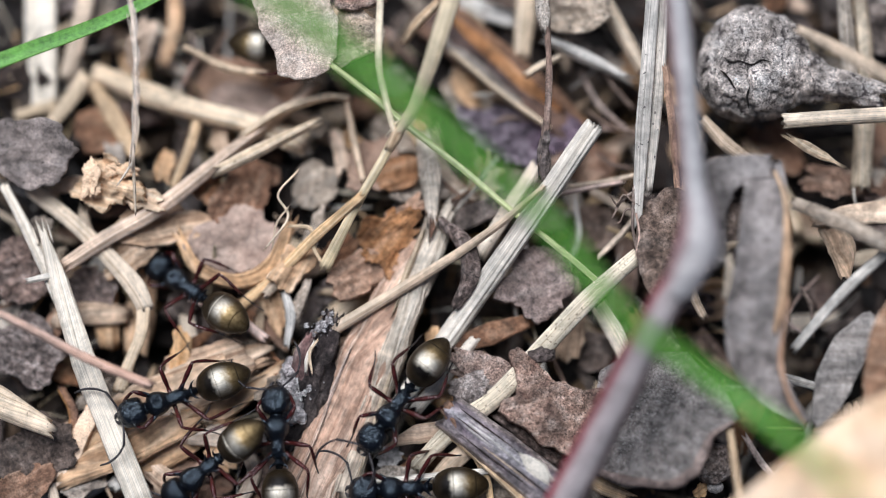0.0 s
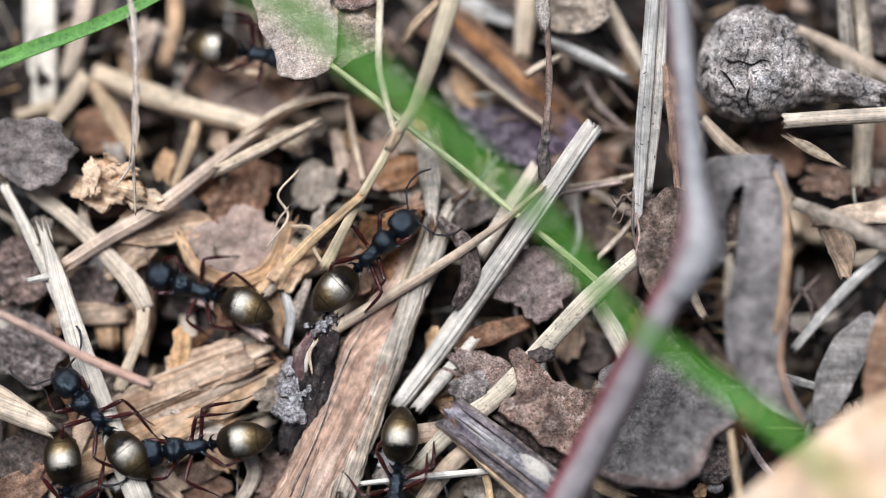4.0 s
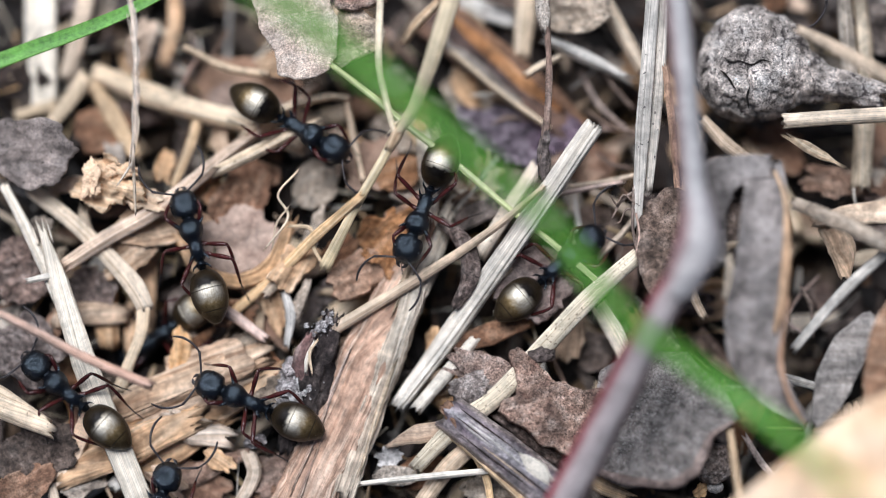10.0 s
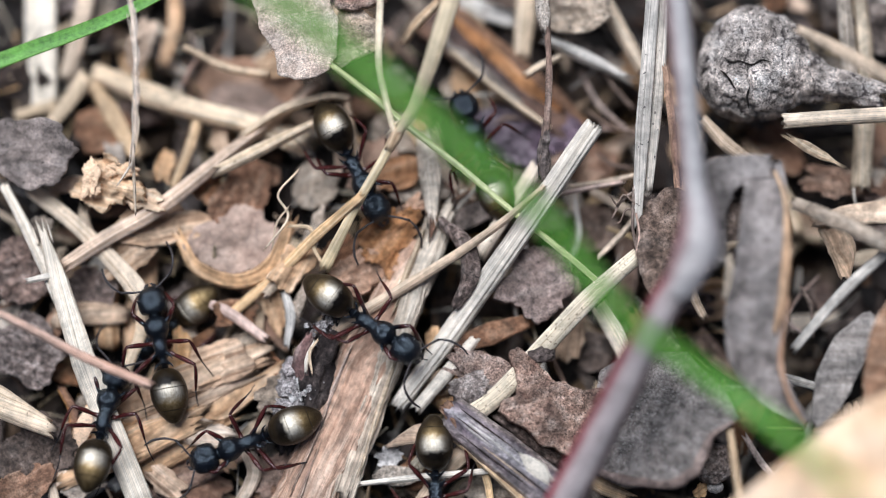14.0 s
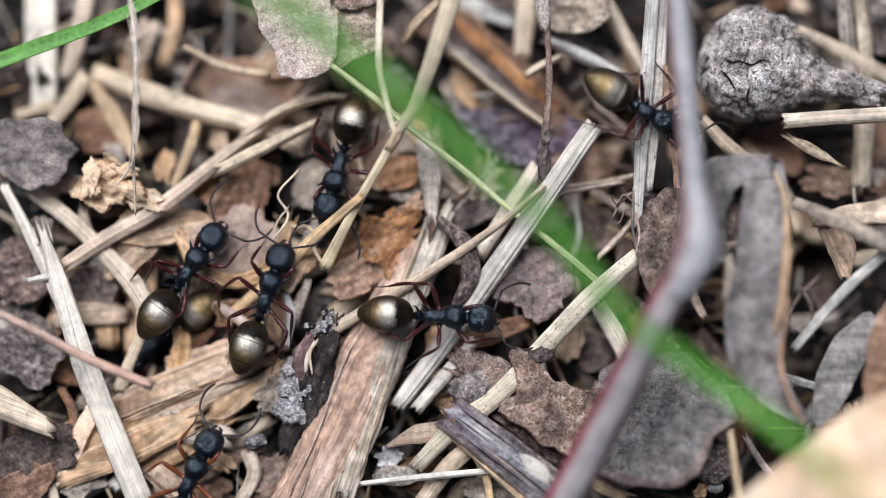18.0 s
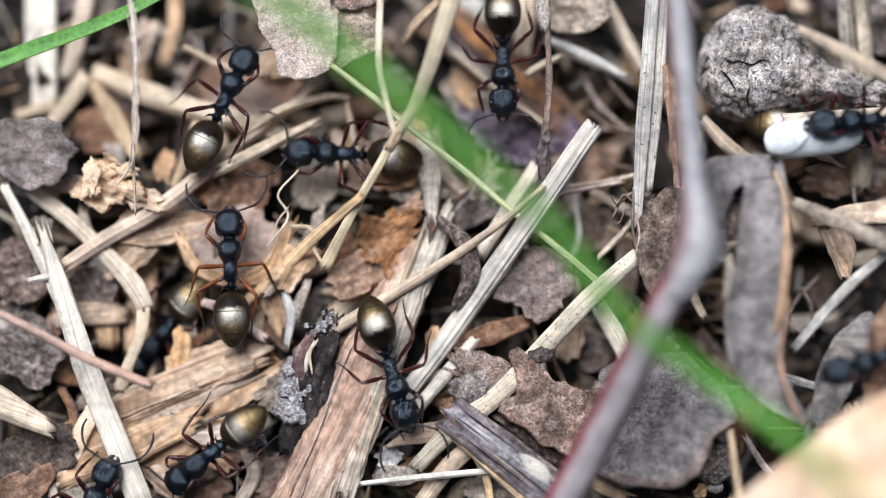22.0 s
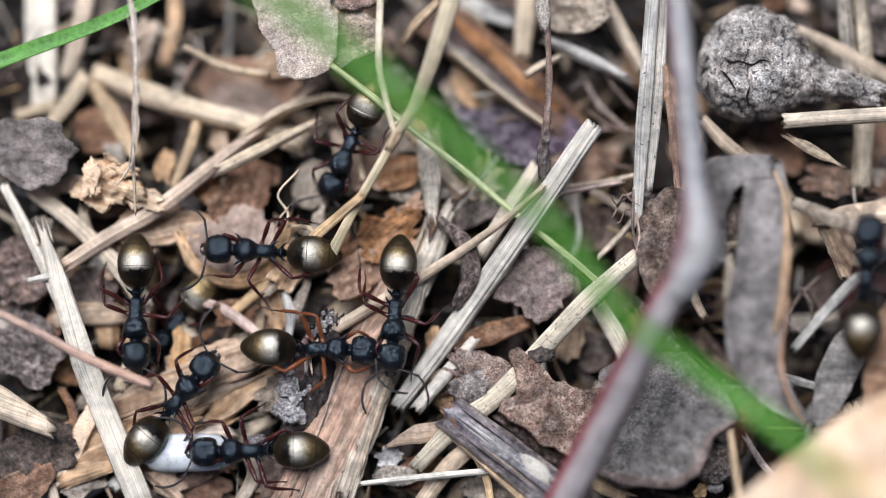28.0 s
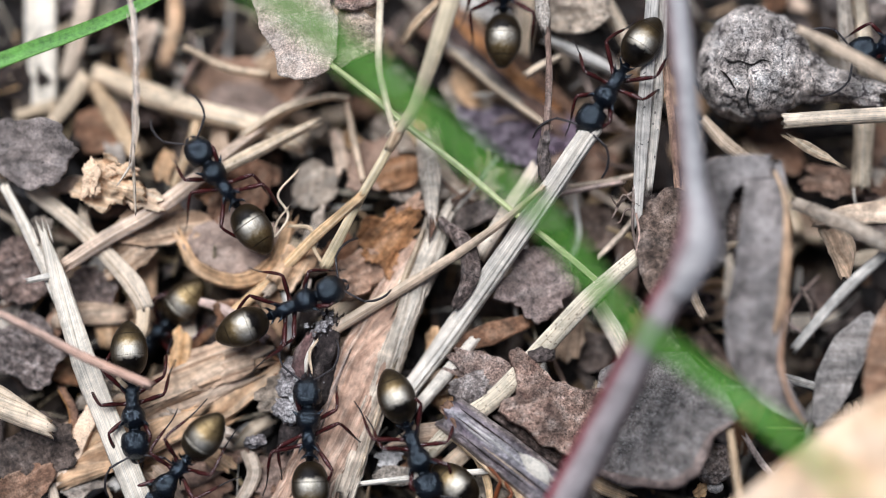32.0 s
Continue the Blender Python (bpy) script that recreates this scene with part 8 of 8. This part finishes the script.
    crawl(ANTS["J"], [
        (0, pose(-0.01973, -0.02767, 0.00110, 0, 0, 62)), (16, pose(-0.01925, -0.02387, 0.00110, 0, 0, 64)), (17, pose(-0.01762, -0.01986, 0.00110, 0, 0, 64)),
        (18, pose(-0.01574, -0.01541, 0.00110, 0, 0, 63)), (18.5, pose(-0.01515, -0.01343, 0.00110, 0, 0, 64)), (19, pose(-0.01422, -0.01137, 0.00110, 0, 0, 63)),
        (19.5, pose(-0.01358, -0.00910, 0.00110, 0, 0, 71)), (20, pose(-0.01321, -0.00677, 0.00110, 0, 0, 79)), (20.5, pose(-0.01310, -0.00499, 0.00110, 0, 0, 83)),
        (21, pose(-0.01299, -0.00354, 0.00110, 0, 0, 85)), (21.5, pose(-0.01294, -0.00289, 0.00110, 0, 0, 89)), (22, pose(-0.01281, -0.00255, 0.00110, 0, 0, 92)),
        (22.5, pose(-0.01258, -0.00252, 0.00110, 0, 0, 88)), (23, pose(-0.01216, -0.00270, 0.00110, 0, 0, 79)), (23.5, pose(-0.01189, -0.00296, 0.00110, 0, 0, 64)),
        (24, pose(-0.01144, -0.00329, 0.00110, 0, 0, 49)), (24.5, pose(-0.01081, -0.00306, 0.00110, 0, 0, 45)), (25, pose(-0.00990, -0.00272, 0.00110, 0, 0, 41)),
        (25.5, pose(-0.00988, -0.00257, 0.00110, 0, 0, 53)), (26.2, pose(-0.00920, -0.00331, 0.00110, 0, 0, 31)), (26.8, pose(-0.00907, -0.00442, 0.00110, 0, 0, 10)),
        (27.5, pose(-0.00967, -0.00555, 0.00203, 0, 23, -10)), (28, pose(-0.00849, -0.00636, 0.00160, 0, 0, -2)), (28.5, pose(-0.00684, -0.00725, 0.00160, 0, 0, -24)),
        (29, pose(-0.00565, -0.00789, 0.00160, 0, 0, -37)), (29.5, pose(-0.00401, -0.00915, 0.00160, 0, 0, -44)), (30, pose(-0.00264, -0.01045, 0.00160, 0, 0, -48)),
        (30.5, pose(-0.00114, -0.01193, 0.00110, 0, 0, -50)), (31, pose(0.00039, -0.01330, 0.00110, 0, 0, -48)), (32, pose(0.00215, -0.01586, 0.00110, 0, 0, -43))], 74)
    crawl(ANTS["T"], [
        (0, pose(-0.00963, 0.01236, -0.00100, 0, 0, -8)), (1, pose(-0.00966, 0.01236, -0.00061, 0, 21, -5)), (2, pose(-0.01050, 0.01249, -0.00100, 0, 0, -10)),
        (3, pose(-0.01129, 0.01236, -0.00100, 0, 0, -8)), (3.5, pose(-0.01172, 0.01226, -0.00100, 0, 0, -9)), (5.5, pose(-0.01385, 0.01180, 0.00050, 0, 0, -12)),
        (6, pose(-0.01323, 0.01178, 0.00050, 0, 0, -37)), (7, pose(-0.01336, 0.01155, 0.00050, 0, 0, -50)), (8, pose(-0.01272, 0.01107, 0.00088, 0, 20, -44)),
        (8.5, pose(-0.01185, 0.01018, 0.00050, 0, 0, -35)), (9, pose(-0.01109, 0.00908, 0.00050, 0, 0, -26)), (9.5, pose(-0.01054, 0.00843, 0.00050, 0, 0, -27)),
        (10, pose(-0.00983, 0.00780, 0.00050, 0, 0, -31)), (10.5, pose(-0.00880, 0.00744, 0.00050, 0, 0, -22)), (11, pose(-0.00787, 0.00725, 0.00050, 0, 0, -12)),
        (12, pose(-0.00766, 0.00700, 0.00050, 0, 0, -5)), (12.5, pose(-0.00716, 0.00659, 0.00050, 0, 0, -29)), (13, pose(-0.00673, 0.00592, 0.00050, 0, 0, -50)),
        (14, pose(-0.00582, 0.00558, 0.00050, 0, 0, -62)), (14.5, pose(-0.00538, 0.00540, 0.00050, 0, 0, -57)), (15.5, pose(-0.00604, 0.00635, 0.00050, 0, 0, -68)),
        (16.5, pose(-0.00657, 0.00718, 0.00050, 0, 0, -75)), (17, pose(-0.00652, 0.00686, 0.00050, 0, 0, -84)), (17.5, pose(-0.00634, 0.00634, 0.00050, 0, 0, -92)),
        (18, pose(-0.00604, 0.00593, 0.00050, 0, 0, -105)), (18.4, pose(-0.00570, 0.00574, 0.00050, 0, 0, -89)), (19, pose(-0.00510, 0.00568, 0.00095, 0, 24, -59)),
        (19.5, pose(-0.00510, 0.00573, 0.00050, 0, 0, -82)), (20, pose(-0.00516, 0.00631, 0.00099, 0, 27, -99)), (20.5, pose(-0.00509, 0.00638, 0.00099, 0, 26, -146)),
        (21, pose(-0.00488, 0.00619, 0.00050, 0, 0, -174)), (22, pose(-0.00496, 0.00554, 0.00050, 0, 0, -182)), (23, pose(-0.00491, 0.00574, 0.00050, 0, 0, -165)),
        (24, pose(-0.00465, 0.00573, 0.00050, 0, 0, -156)), (25, pose(-0.00450, 0.00598, 0.00050, 0, 0, -153)), (25.5, pose(-0.00476, 0.00594, 0.00050, 0, 0, -184)),
        (27.5, pose(-0.00464, 0.00651, 0.00050, 0, 0, -153)), (28, pose(-0.00504, 0.00755, 0.00096, 0, 24, -115)), (28.5, pose(-0.00487, 0.00745, 0.00097, 0, 25, -98)),
        (29, pose(-0.00469, 0.00725, 0.00099, 0, 27, -77)), (29.5, pose(-0.00428, 0.00644, 0.00099, 0, 27, -49)), (30, pose(-0.00355, 0.00560, 0.00099, 0, 27, -21)),
        (30.4, pose(-0.00182, 0.00584, 0.00050, 0, 0, 14)), (31, pose(0.00100, 0.00743, 0.00050, 0, 0, 49)), (31.5, pose(0.00324, 0.01060, 0.00050, 0, 0, 76)),
        (32, pose(0.00371, 0.01466, 0.00050, 0, 0, 89))], 84)
    crawl(ANTS["W"], [
        (0, pose(0.02603, 0.02067, 0.00090, 0, 0, -170)), (4.5, pose(0.02183, 0.01878, 0.00090, 0, 0, -167)), (5.5, pose(0.01631, 0.01544, 0.00090, 0, 0, -161)),
        (6, pose(0.01224, 0.01381, 0.00090, 0, 0, -169)), (6.5, pose(0.00986, 0.01357, 0.00090, 0, 0, -173)), (7, pose(0.00723, 0.01333, 0.00090, 0, 0, -172)),
        (7.5, pose(0.00473, 0.01165, 0.00090, 0, 0, -141)), (8, pose(0.00253, 0.00947, 0.00090, 0, 0, -123)), (8.5, pose(0.00025, 0.00703, 0.00090, 0, 0, -135)),
        (9, pose(-0.00177, 0.00527, 0.00090, 0, 0, -156)), (9.3, pose(-0.00157, 0.00444, 0.00090, 0, 0, -141)), (9.6, pose(-0.00091, 0.00428, 0.00090, 0, 0, -125)),
        (10, pose(-0.00080, 0.00315, 0.00170, 0, 0, -111)), (10.5, pose(-0.00205, -0.00050, 0.00170, 0, 0, -101)), (11, pose(-0.00279, -0.00639, 0.00170, 0, 0, -98)),
        (11.5, pose(-0.00170, -0.01060, 0.00170, 0, 0, -76)), (12, pose(-0.00008, -0.01262, 0.00090, 0, 0, -56)), (12.5, pose(0.00016, -0.01389, 0.00090, 0, 0, -56)),
        (13, pose(0.00126, -0.01465, 0.00090, 0, 0, -52)), (13.5, pose(0.00050, -0.01443, 0.00090, 0, 0, -73)), (14, pose(-0.00047, -0.01399, 0.00090, 0, 0, -88)),
        (14.5, pose(-0.00030, -0.01553, 0.00090, 0, 0, -90)), (15.5, pose(0.00020, -0.01891, 0.00090, 0, 0, -90)), (32, pose(0.00054, -0.01992, 0.00090, 0, 0, -90))], 87)
    crawl(ANTS["P"], [
        (0, pose(0.00966, 0.02927, 0.00090, 0, 0, -112)), (20, pose(0.00951, 0.02497, 0.00090, 0, 0, -115)), (21, pose(0.00891, 0.02074, 0.00090, 0, 0, -112)),
        (21.5, pose(0.00748, 0.01751, 0.00090, 0, 0, -102)), (22, pose(0.00366, 0.01248, 0.00090, 0, 0, -90)), (22.5, pose(0.00362, 0.01227, 0.00090, 0, 0, -95)),
        (23, pose(0.00380, 0.01199, 0.00090, 0, 0, -93)), (23.5, pose(0.00337, 0.01080, 0.00090, 0, 0, -98)), (24, pose(0.00285, 0.00914, 0.00090, 0, 0, -108)),
        (24.5, pose(0.00014, 0.00649, 0.00090, 0, 0, -121)), (25, pose(-0.00150, 0.00365, 0.00090, 0, 0, -123)), (25.5, pose(-0.00237, 0.00219, 0.00160, 0, 0, -124)),
        (26.2, pose(-0.00243, 0.00050, 0.00160, 0, 0, -125)), (26.8, pose(-0.00266, -0.00032, 0.00160, 0, 0, -111)), (27.5, pose(-0.00276, -0.00099, 0.00160, 0, 0, -98)),
        (28, pose(-0.00282, -0.00315, 0.00160, 0, 0, -94)), (28.5, pose(-0.00302, -0.00367, 0.00160, 0, 0, -100)), (29, pose(-0.00315, -0.00378, 0.00160, 0, 0, -105)),
        (29.5, pose(-0.00392, -0.00500, 0.00160, 0, 0, -111)), (30, pose(-0.00457, -0.00584, 0.00160, 0, 0, -114)), (30.5, pose(-0.00426, -0.00602, 0.00160, 0, 0, -104)),
        (31, pose(-0.00387, -0.00626, 0.00160, 0, 0, -92)), (31.5, pose(-0.00281, -0.00818, 0.00160, 0, 0, -78)), (32, pose(-0.00213, -0.01109, 0.00160, 0, 0, -70))], 80)
    crawl(ANTS["Q"], [
        (0, pose(-0.02640, -0.02775, 0.00070, 0, 0, 69)), (17, pose(-0.02412, -0.02309, 0.00070, 0, 0, 69)), (20, pose(-0.02383, -0.02007, 0.00070, 0, 0, 69)),
        (21, pose(-0.02202, -0.01741, 0.00070, 0, 0, 69)), (22, pose(-0.02172, -0.01728, 0.00070, 0, 0, 66)), (23, pose(-0.02174, -0.01782, 0.00070, 0, 0, 64)),
        (24, pose(-0.02258, -0.01959, 0.00070, 0, 0, 73)), (25, pose(-0.02206, -0.01857, 0.00070, 0, 0, 78)), (25.5, pose(-0.02118, -0.01652, 0.00070, 0, 0, 56)),
        (26.5, pose(-0.01865, -0.01364, 0.00070, 0, 0, 48)), (27.5, pose(-0.01622, -0.01100, 0.00070, 0, 0, 40)), (28, pose(-0.01672, -0.01035, 0.00070, 0, 0, 51)),
        (28.5, pose(-0.01549, -0.00869, 0.00070, 0, 0, 53)), (29, pose(-0.01405, -0.00680, 0.00070, 0, 0, 57)), (29.5, pose(-0.01356, -0.00616, 0.00070, 0, 0, 44)),
        (30, pose(-0.01294, -0.00553, 0.00070, 0, 0, 30)), (31, pose(-0.01189, -0.00476, 0.00130, 0, 0, 32)), (31.5, pose(-0.01108, -0.00452, 0.00130, 0, 0, 28)),
        (32, pose(-0.01027, -0.00431, 0.00130, 0, 0, 23))], 81)
    crawl(ANTS["R"], [
        (0, pose(0.04467, 0.00342, 0.00420, 0, 0, 170)), (20, pose(0.03768, 0.00592, 0.00560, 0, 0, 170)), (21, pose(0.03272, 0.00710, 0.00560, 0, 0, 175)),
        (21.5, pose(0.03046, 0.00650, 0.00560, 0, 0, 184)), (22, pose(0.02622, 0.00695, 0.00560, 0, 0, 185)), (22.5, pose(0.02313, 0.00693, 0.00560, 0, 0, 186)),
        (23, pose(0.01612, 0.00744, 0.00550, 0, 28, 201)), (23.5, pose(0.01419, 0.00693, 0.00420, 0, 0, 223)), (24, pose(0.01219, 0.00438, 0.00420, 0, 0, 236)),
        (24.5, pose(0.01036, 0.00181, 0.00280, 0, 0, 234)), (25, pose(0.00917, -0.00028, 0.00280, 0, 0, 233)), (25.5, pose(0.00547, -0.00232, 0.00180, 0, 0, 210)),
        (26.2, pose(0.00150, -0.00630, 0.00090, 0, 0, 202)), (26.8, pose(-0.00239, -0.00949, 0.00090, 0, 0, 199)), (27.5, pose(-0.00675, -0.01171, 0.00090, 0, 0, 198)),
        (28, pose(-0.01055, -0.01248, 0.00090, 0, 0, 181)), (28.4, pose(-0.01089, -0.01256, 0.00090, 0, 0, 184)), (29, pose(-0.01241, -0.01282, 0.00090, 0, 0, 203)),
        (29.5, pose(-0.01362, -0.01286, 0.00090, 0, 0, 207)), (30, pose(-0.01432, -0.01280, 0.00090, 0, 0, 209)), (31, pose(-0.01467, -0.01249, 0.00139, 0, 27, 215)),
        (32, pose(-0.01489, -0.01240, 0.00139, 0, 27, 230))], 82)
    crawl(ANTS["L"], [
        (0, pose(0.04078, 0.02992, 0.00300, 0, 0, -128)), (4.5, pose(0.03444, 0.02394, 0.00300, 0, 0, -128)), (5.5, pose(0.02834, 0.01617, 0.00300, 0, 0, -129)),
        (5.8, pose(0.02626, 0.01186, 0.00300, 0, 0, -128)), (6, pose(0.02488, 0.01057, 0.00300, 0, 0, -129)), (6.5, pose(0.02519, 0.01016, 0.00300, 0, 0, -131)),
        (7, pose(0.02790, 0.01190, 0.00300, 0, 0, -119)), (7.5, pose(0.03169, 0.01394, 0.00300, 0, 0, -119)), (8.3, pose(0.03803, 0.01743, 0.00300, 0, 0, -116)),
        (32, pose(0.03975, 0.01812, 0.00300, 0, 0, -116))], 76)
    crawl(ANTS["Z"], [
        (0, pose(0.04016, -0.00532, 0.00750, 0, 0, -167)), (20.5, pose(0.03690, -0.00532, 0.00750, 0, 0, -167)), (21.5, pose(0.02905, -0.00663, 0.00750, 0, 0, -167)),
        (22, pose(0.02633, -0.00694, 0.00750, 0, 0, -162)), (23, pose(0.02598, -0.00719, 0.00750, 0, 0, -164)), (23.5, pose(0.02628, -0.00749, 0.00850, 0, 0, -162)),
        (23.75, pose(0.02573, -0.00897, 0.01350, 0, 0, -132)), (24, pose(0.02450, -0.00991, 0.01659, 0, 21, -108)), (24.7, pose(0.02444, -0.00990, 0.01620, 0, 0, -107)),
        (25.5, pose(0.02437, -0.00991, 0.01620, 0, 0, -107)), (25.9, pose(0.02570, -0.01089, 0.01546, 0, 25, -160)), (26.2, pose(0.02670, -0.01042, 0.01141, 0, 22, -199)),
        (26.5, pose(0.02669, -0.01126, 0.00950, 0, 0, -233)), (27.2, pose(0.02497, -0.00783, 0.00750, 0, 0, -250)), (27.5, pose(0.02435, -0.00565, 0.00750, 0, 0, -256)),
        (28, pose(0.02439, -0.00368, 0.00750, 0, 0, -275)), (28.5, pose(0.02467, -0.00289, 0.00750, 0, 0, -275)), (29, pose(0.02499, -0.00198, 0.00750, 0, 0, -278)),
        (29.5, pose(0.02705, 0.00171, 0.00750, 0, 0, -291)), (30.3, pose(0.03214, 0.00615, 0.00750, 0, 0, -320)), (32, pose(0.03378, 0.00702, 0.00750, 0, 0, -323))], 90)
    crawl(ANTS["V"], [
        (0, pose(0.02141, 0.03077, 0.00090, 0, 0, -125)), (27, pose(0.01999, 0.02898, 0.00090, 0, 0, -125)), (28, pose(0.01597, 0.02282, 0.00090, 0, 0, -118)),
        (28.8, pose(0.01417, 0.01790, 0.00090, 0, 0, -114)), (29, pose(0.01362, 0.01719, 0.00090, 0, 0, -115)), (29.6, pose(0.01225, 0.01425, 0.00320, 0, 0, -118)),
        (30, pose(0.01171, 0.01185, 0.00320, 0, 0, -117)), (31, pose(0.01127, 0.01056, 0.00320, 0, 0, -131)), (32, pose(0.01094, 0.01042, 0.00320, 0, 0, -124))], 86)
    crawl(ANTS["U"], [
        (0, pose(-0.00189, -0.02959, 0.00090, 0, 0, 104)), (28, pose(-0.00223, -0.02761, 0.00090, 0, 0, 104)), (29, pose(-0.00421, -0.02260, 0.00090, 0, 0, 108)),
        (30, pose(-0.00556, -0.01852, 0.00090, 0, 0, 108)), (30.5, pose(-0.00679, -0.01870, 0.00090, 0, 0, 110)), (31, pose(-0.00807, -0.01801, 0.00090, 0, 0, 108)),
        (31.5, pose(-0.00814, -0.01592, 0.00090, 0, 0, 100)), (32, pose(-0.00803, -0.01276, 0.00090, 0, 0, 92))], 85)
    crawl(ANTS["Y"], [
        (0, pose(0.03562, 0.02674, 0.00250, 0, 0, -126)), (8, pose(0.03177, 0.02392, 0.00250, 0, 0, -126)), (9, pose(0.02636, 0.01792, 0.00250, 0, 0, -120)),
        (9.5, pose(0.02543, 0.01821, 0.00250, 0, 0, -128)), (10.5, pose(0.02542, 0.02124, 0.00250, 0, 0, -130)), (12, pose(0.02743, 0.02416, 0.00250, 0, 0, -135)),
        (17, pose(0.03382, 0.02287, 0.00250, 0, 0, -140)), (19.5, pose(0.03037, 0.01588, 0.00250, 0, 0, -152)), (20, pose(0.02928, 0.01451, 0.00250, 0, 0, -158)),
        (21, pose(0.02869, 0.01378, 0.00250, 0, 0, -150)), (21.8, pose(0.03273, 0.01448, 0.00250, 0, 0, -152)), (24, pose(0.03976, 0.01682, 0.00250, 0, 0, -147)),
        (29, pose(0.03977, 0.01590, 0.00250, 0, 0, -150)), (30.5, pose(0.03432, 0.01309, 0.00250, 0, 0, -163)), (31.2, pose(0.03032, 0.01332, 0.00250, 0, 0, -165)),
        (32, pose(0.02904, 0.01225, 0.00250, 0, 0, -169))], 89)
    walk(PUPA_ONE, [
        (0, pose(0.03995, 0.00426, 0.00470, 0, 6, 170)), (20, pose(0.03296, 0.00676, 0.00610, 0, 6, 170)), (21, pose(0.02795, 0.00753, 0.00610, 0, 6, 175)),
        (21.5, pose(0.02568, 0.00621, 0.00610, 0, 6, 184)), (22, pose(0.02207, 0.00606, 0.00610, 0, 6, 185)), (22.5, pose(0.01841, 0.00644, 0.00610, 0, 15, 186)),
        (23, pose(0.01235, 0.00427, 0.00550, 0, 50, 205)), (23.5, pose(0.01091, 0.00388, 0.00470, 0, 40, 223)), (24, pose(0.01030, -0.00045, 0.00470, 0, 24, 250)),
        (24.5, pose(0.00755, -0.00207, 0.00330, 0, 6, 234)), (25, pose(0.00632, -0.00413, 0.00330, 0, 6, 233)), (25.5, pose(0.00134, -0.00474, 0.00230, 0, 6, 210)),
        (26.2, pose(-0.00294, -0.00811, 0.00140, 0, 6, 202)), (26.8, pose(-0.00691, -0.01109, 0.00140, 0, 6, 199)), (27.5, pose(-0.01132, -0.01317, 0.00140, 0, 6, 198)),
        (28, pose(-0.01534, -0.01256, 0.00140, 0, 6, 181)), (28.4, pose(-0.01567, -0.01288, 0.00140, 0, 6, 184)), (29, pose(-0.01681, -0.01471, 0.00140, 0, 6, 203)),
        (29.5, pose(-0.01919, -0.01711, 0.00060, 0, 6, 203)), (30, pose(-0.02172, -0.01967, 0.00060, 0, 6, 203)), (32, pose(-0.02240, -0.02035, 0.00060, 0, 6, 203))])
    walk(PUPA_TWO, [
        (0, pose(0.03784, 0.02614, 0.00350, 0, 6, -128)), (4.5, pose(0.03150, 0.02015, 0.00350, 0, 6, -128)), (5.5, pose(0.02483, 0.01204, 0.00350, 0, 6, -129)),
        (5.8, pose(0.02280, 0.00769, 0.00350, 0, 6, -128)), (6, pose(0.02134, 0.00647, 0.00350, 0, 6, -129)), (6.5, pose(0.02158, 0.00612, 0.00350, 0, 6, -131)),
        (7, pose(0.02509, 0.00731, 0.00350, 0, 6, -119)), (7.5, pose(0.02939, 0.00974, 0.00350, 0, 6, -119)), (8.3, pose(0.03594, 0.01311, 0.00350, 0, 6, -116)),
        (32, pose(0.03766, 0.01381, 0.00350, 0, 6, -116))])


motions()
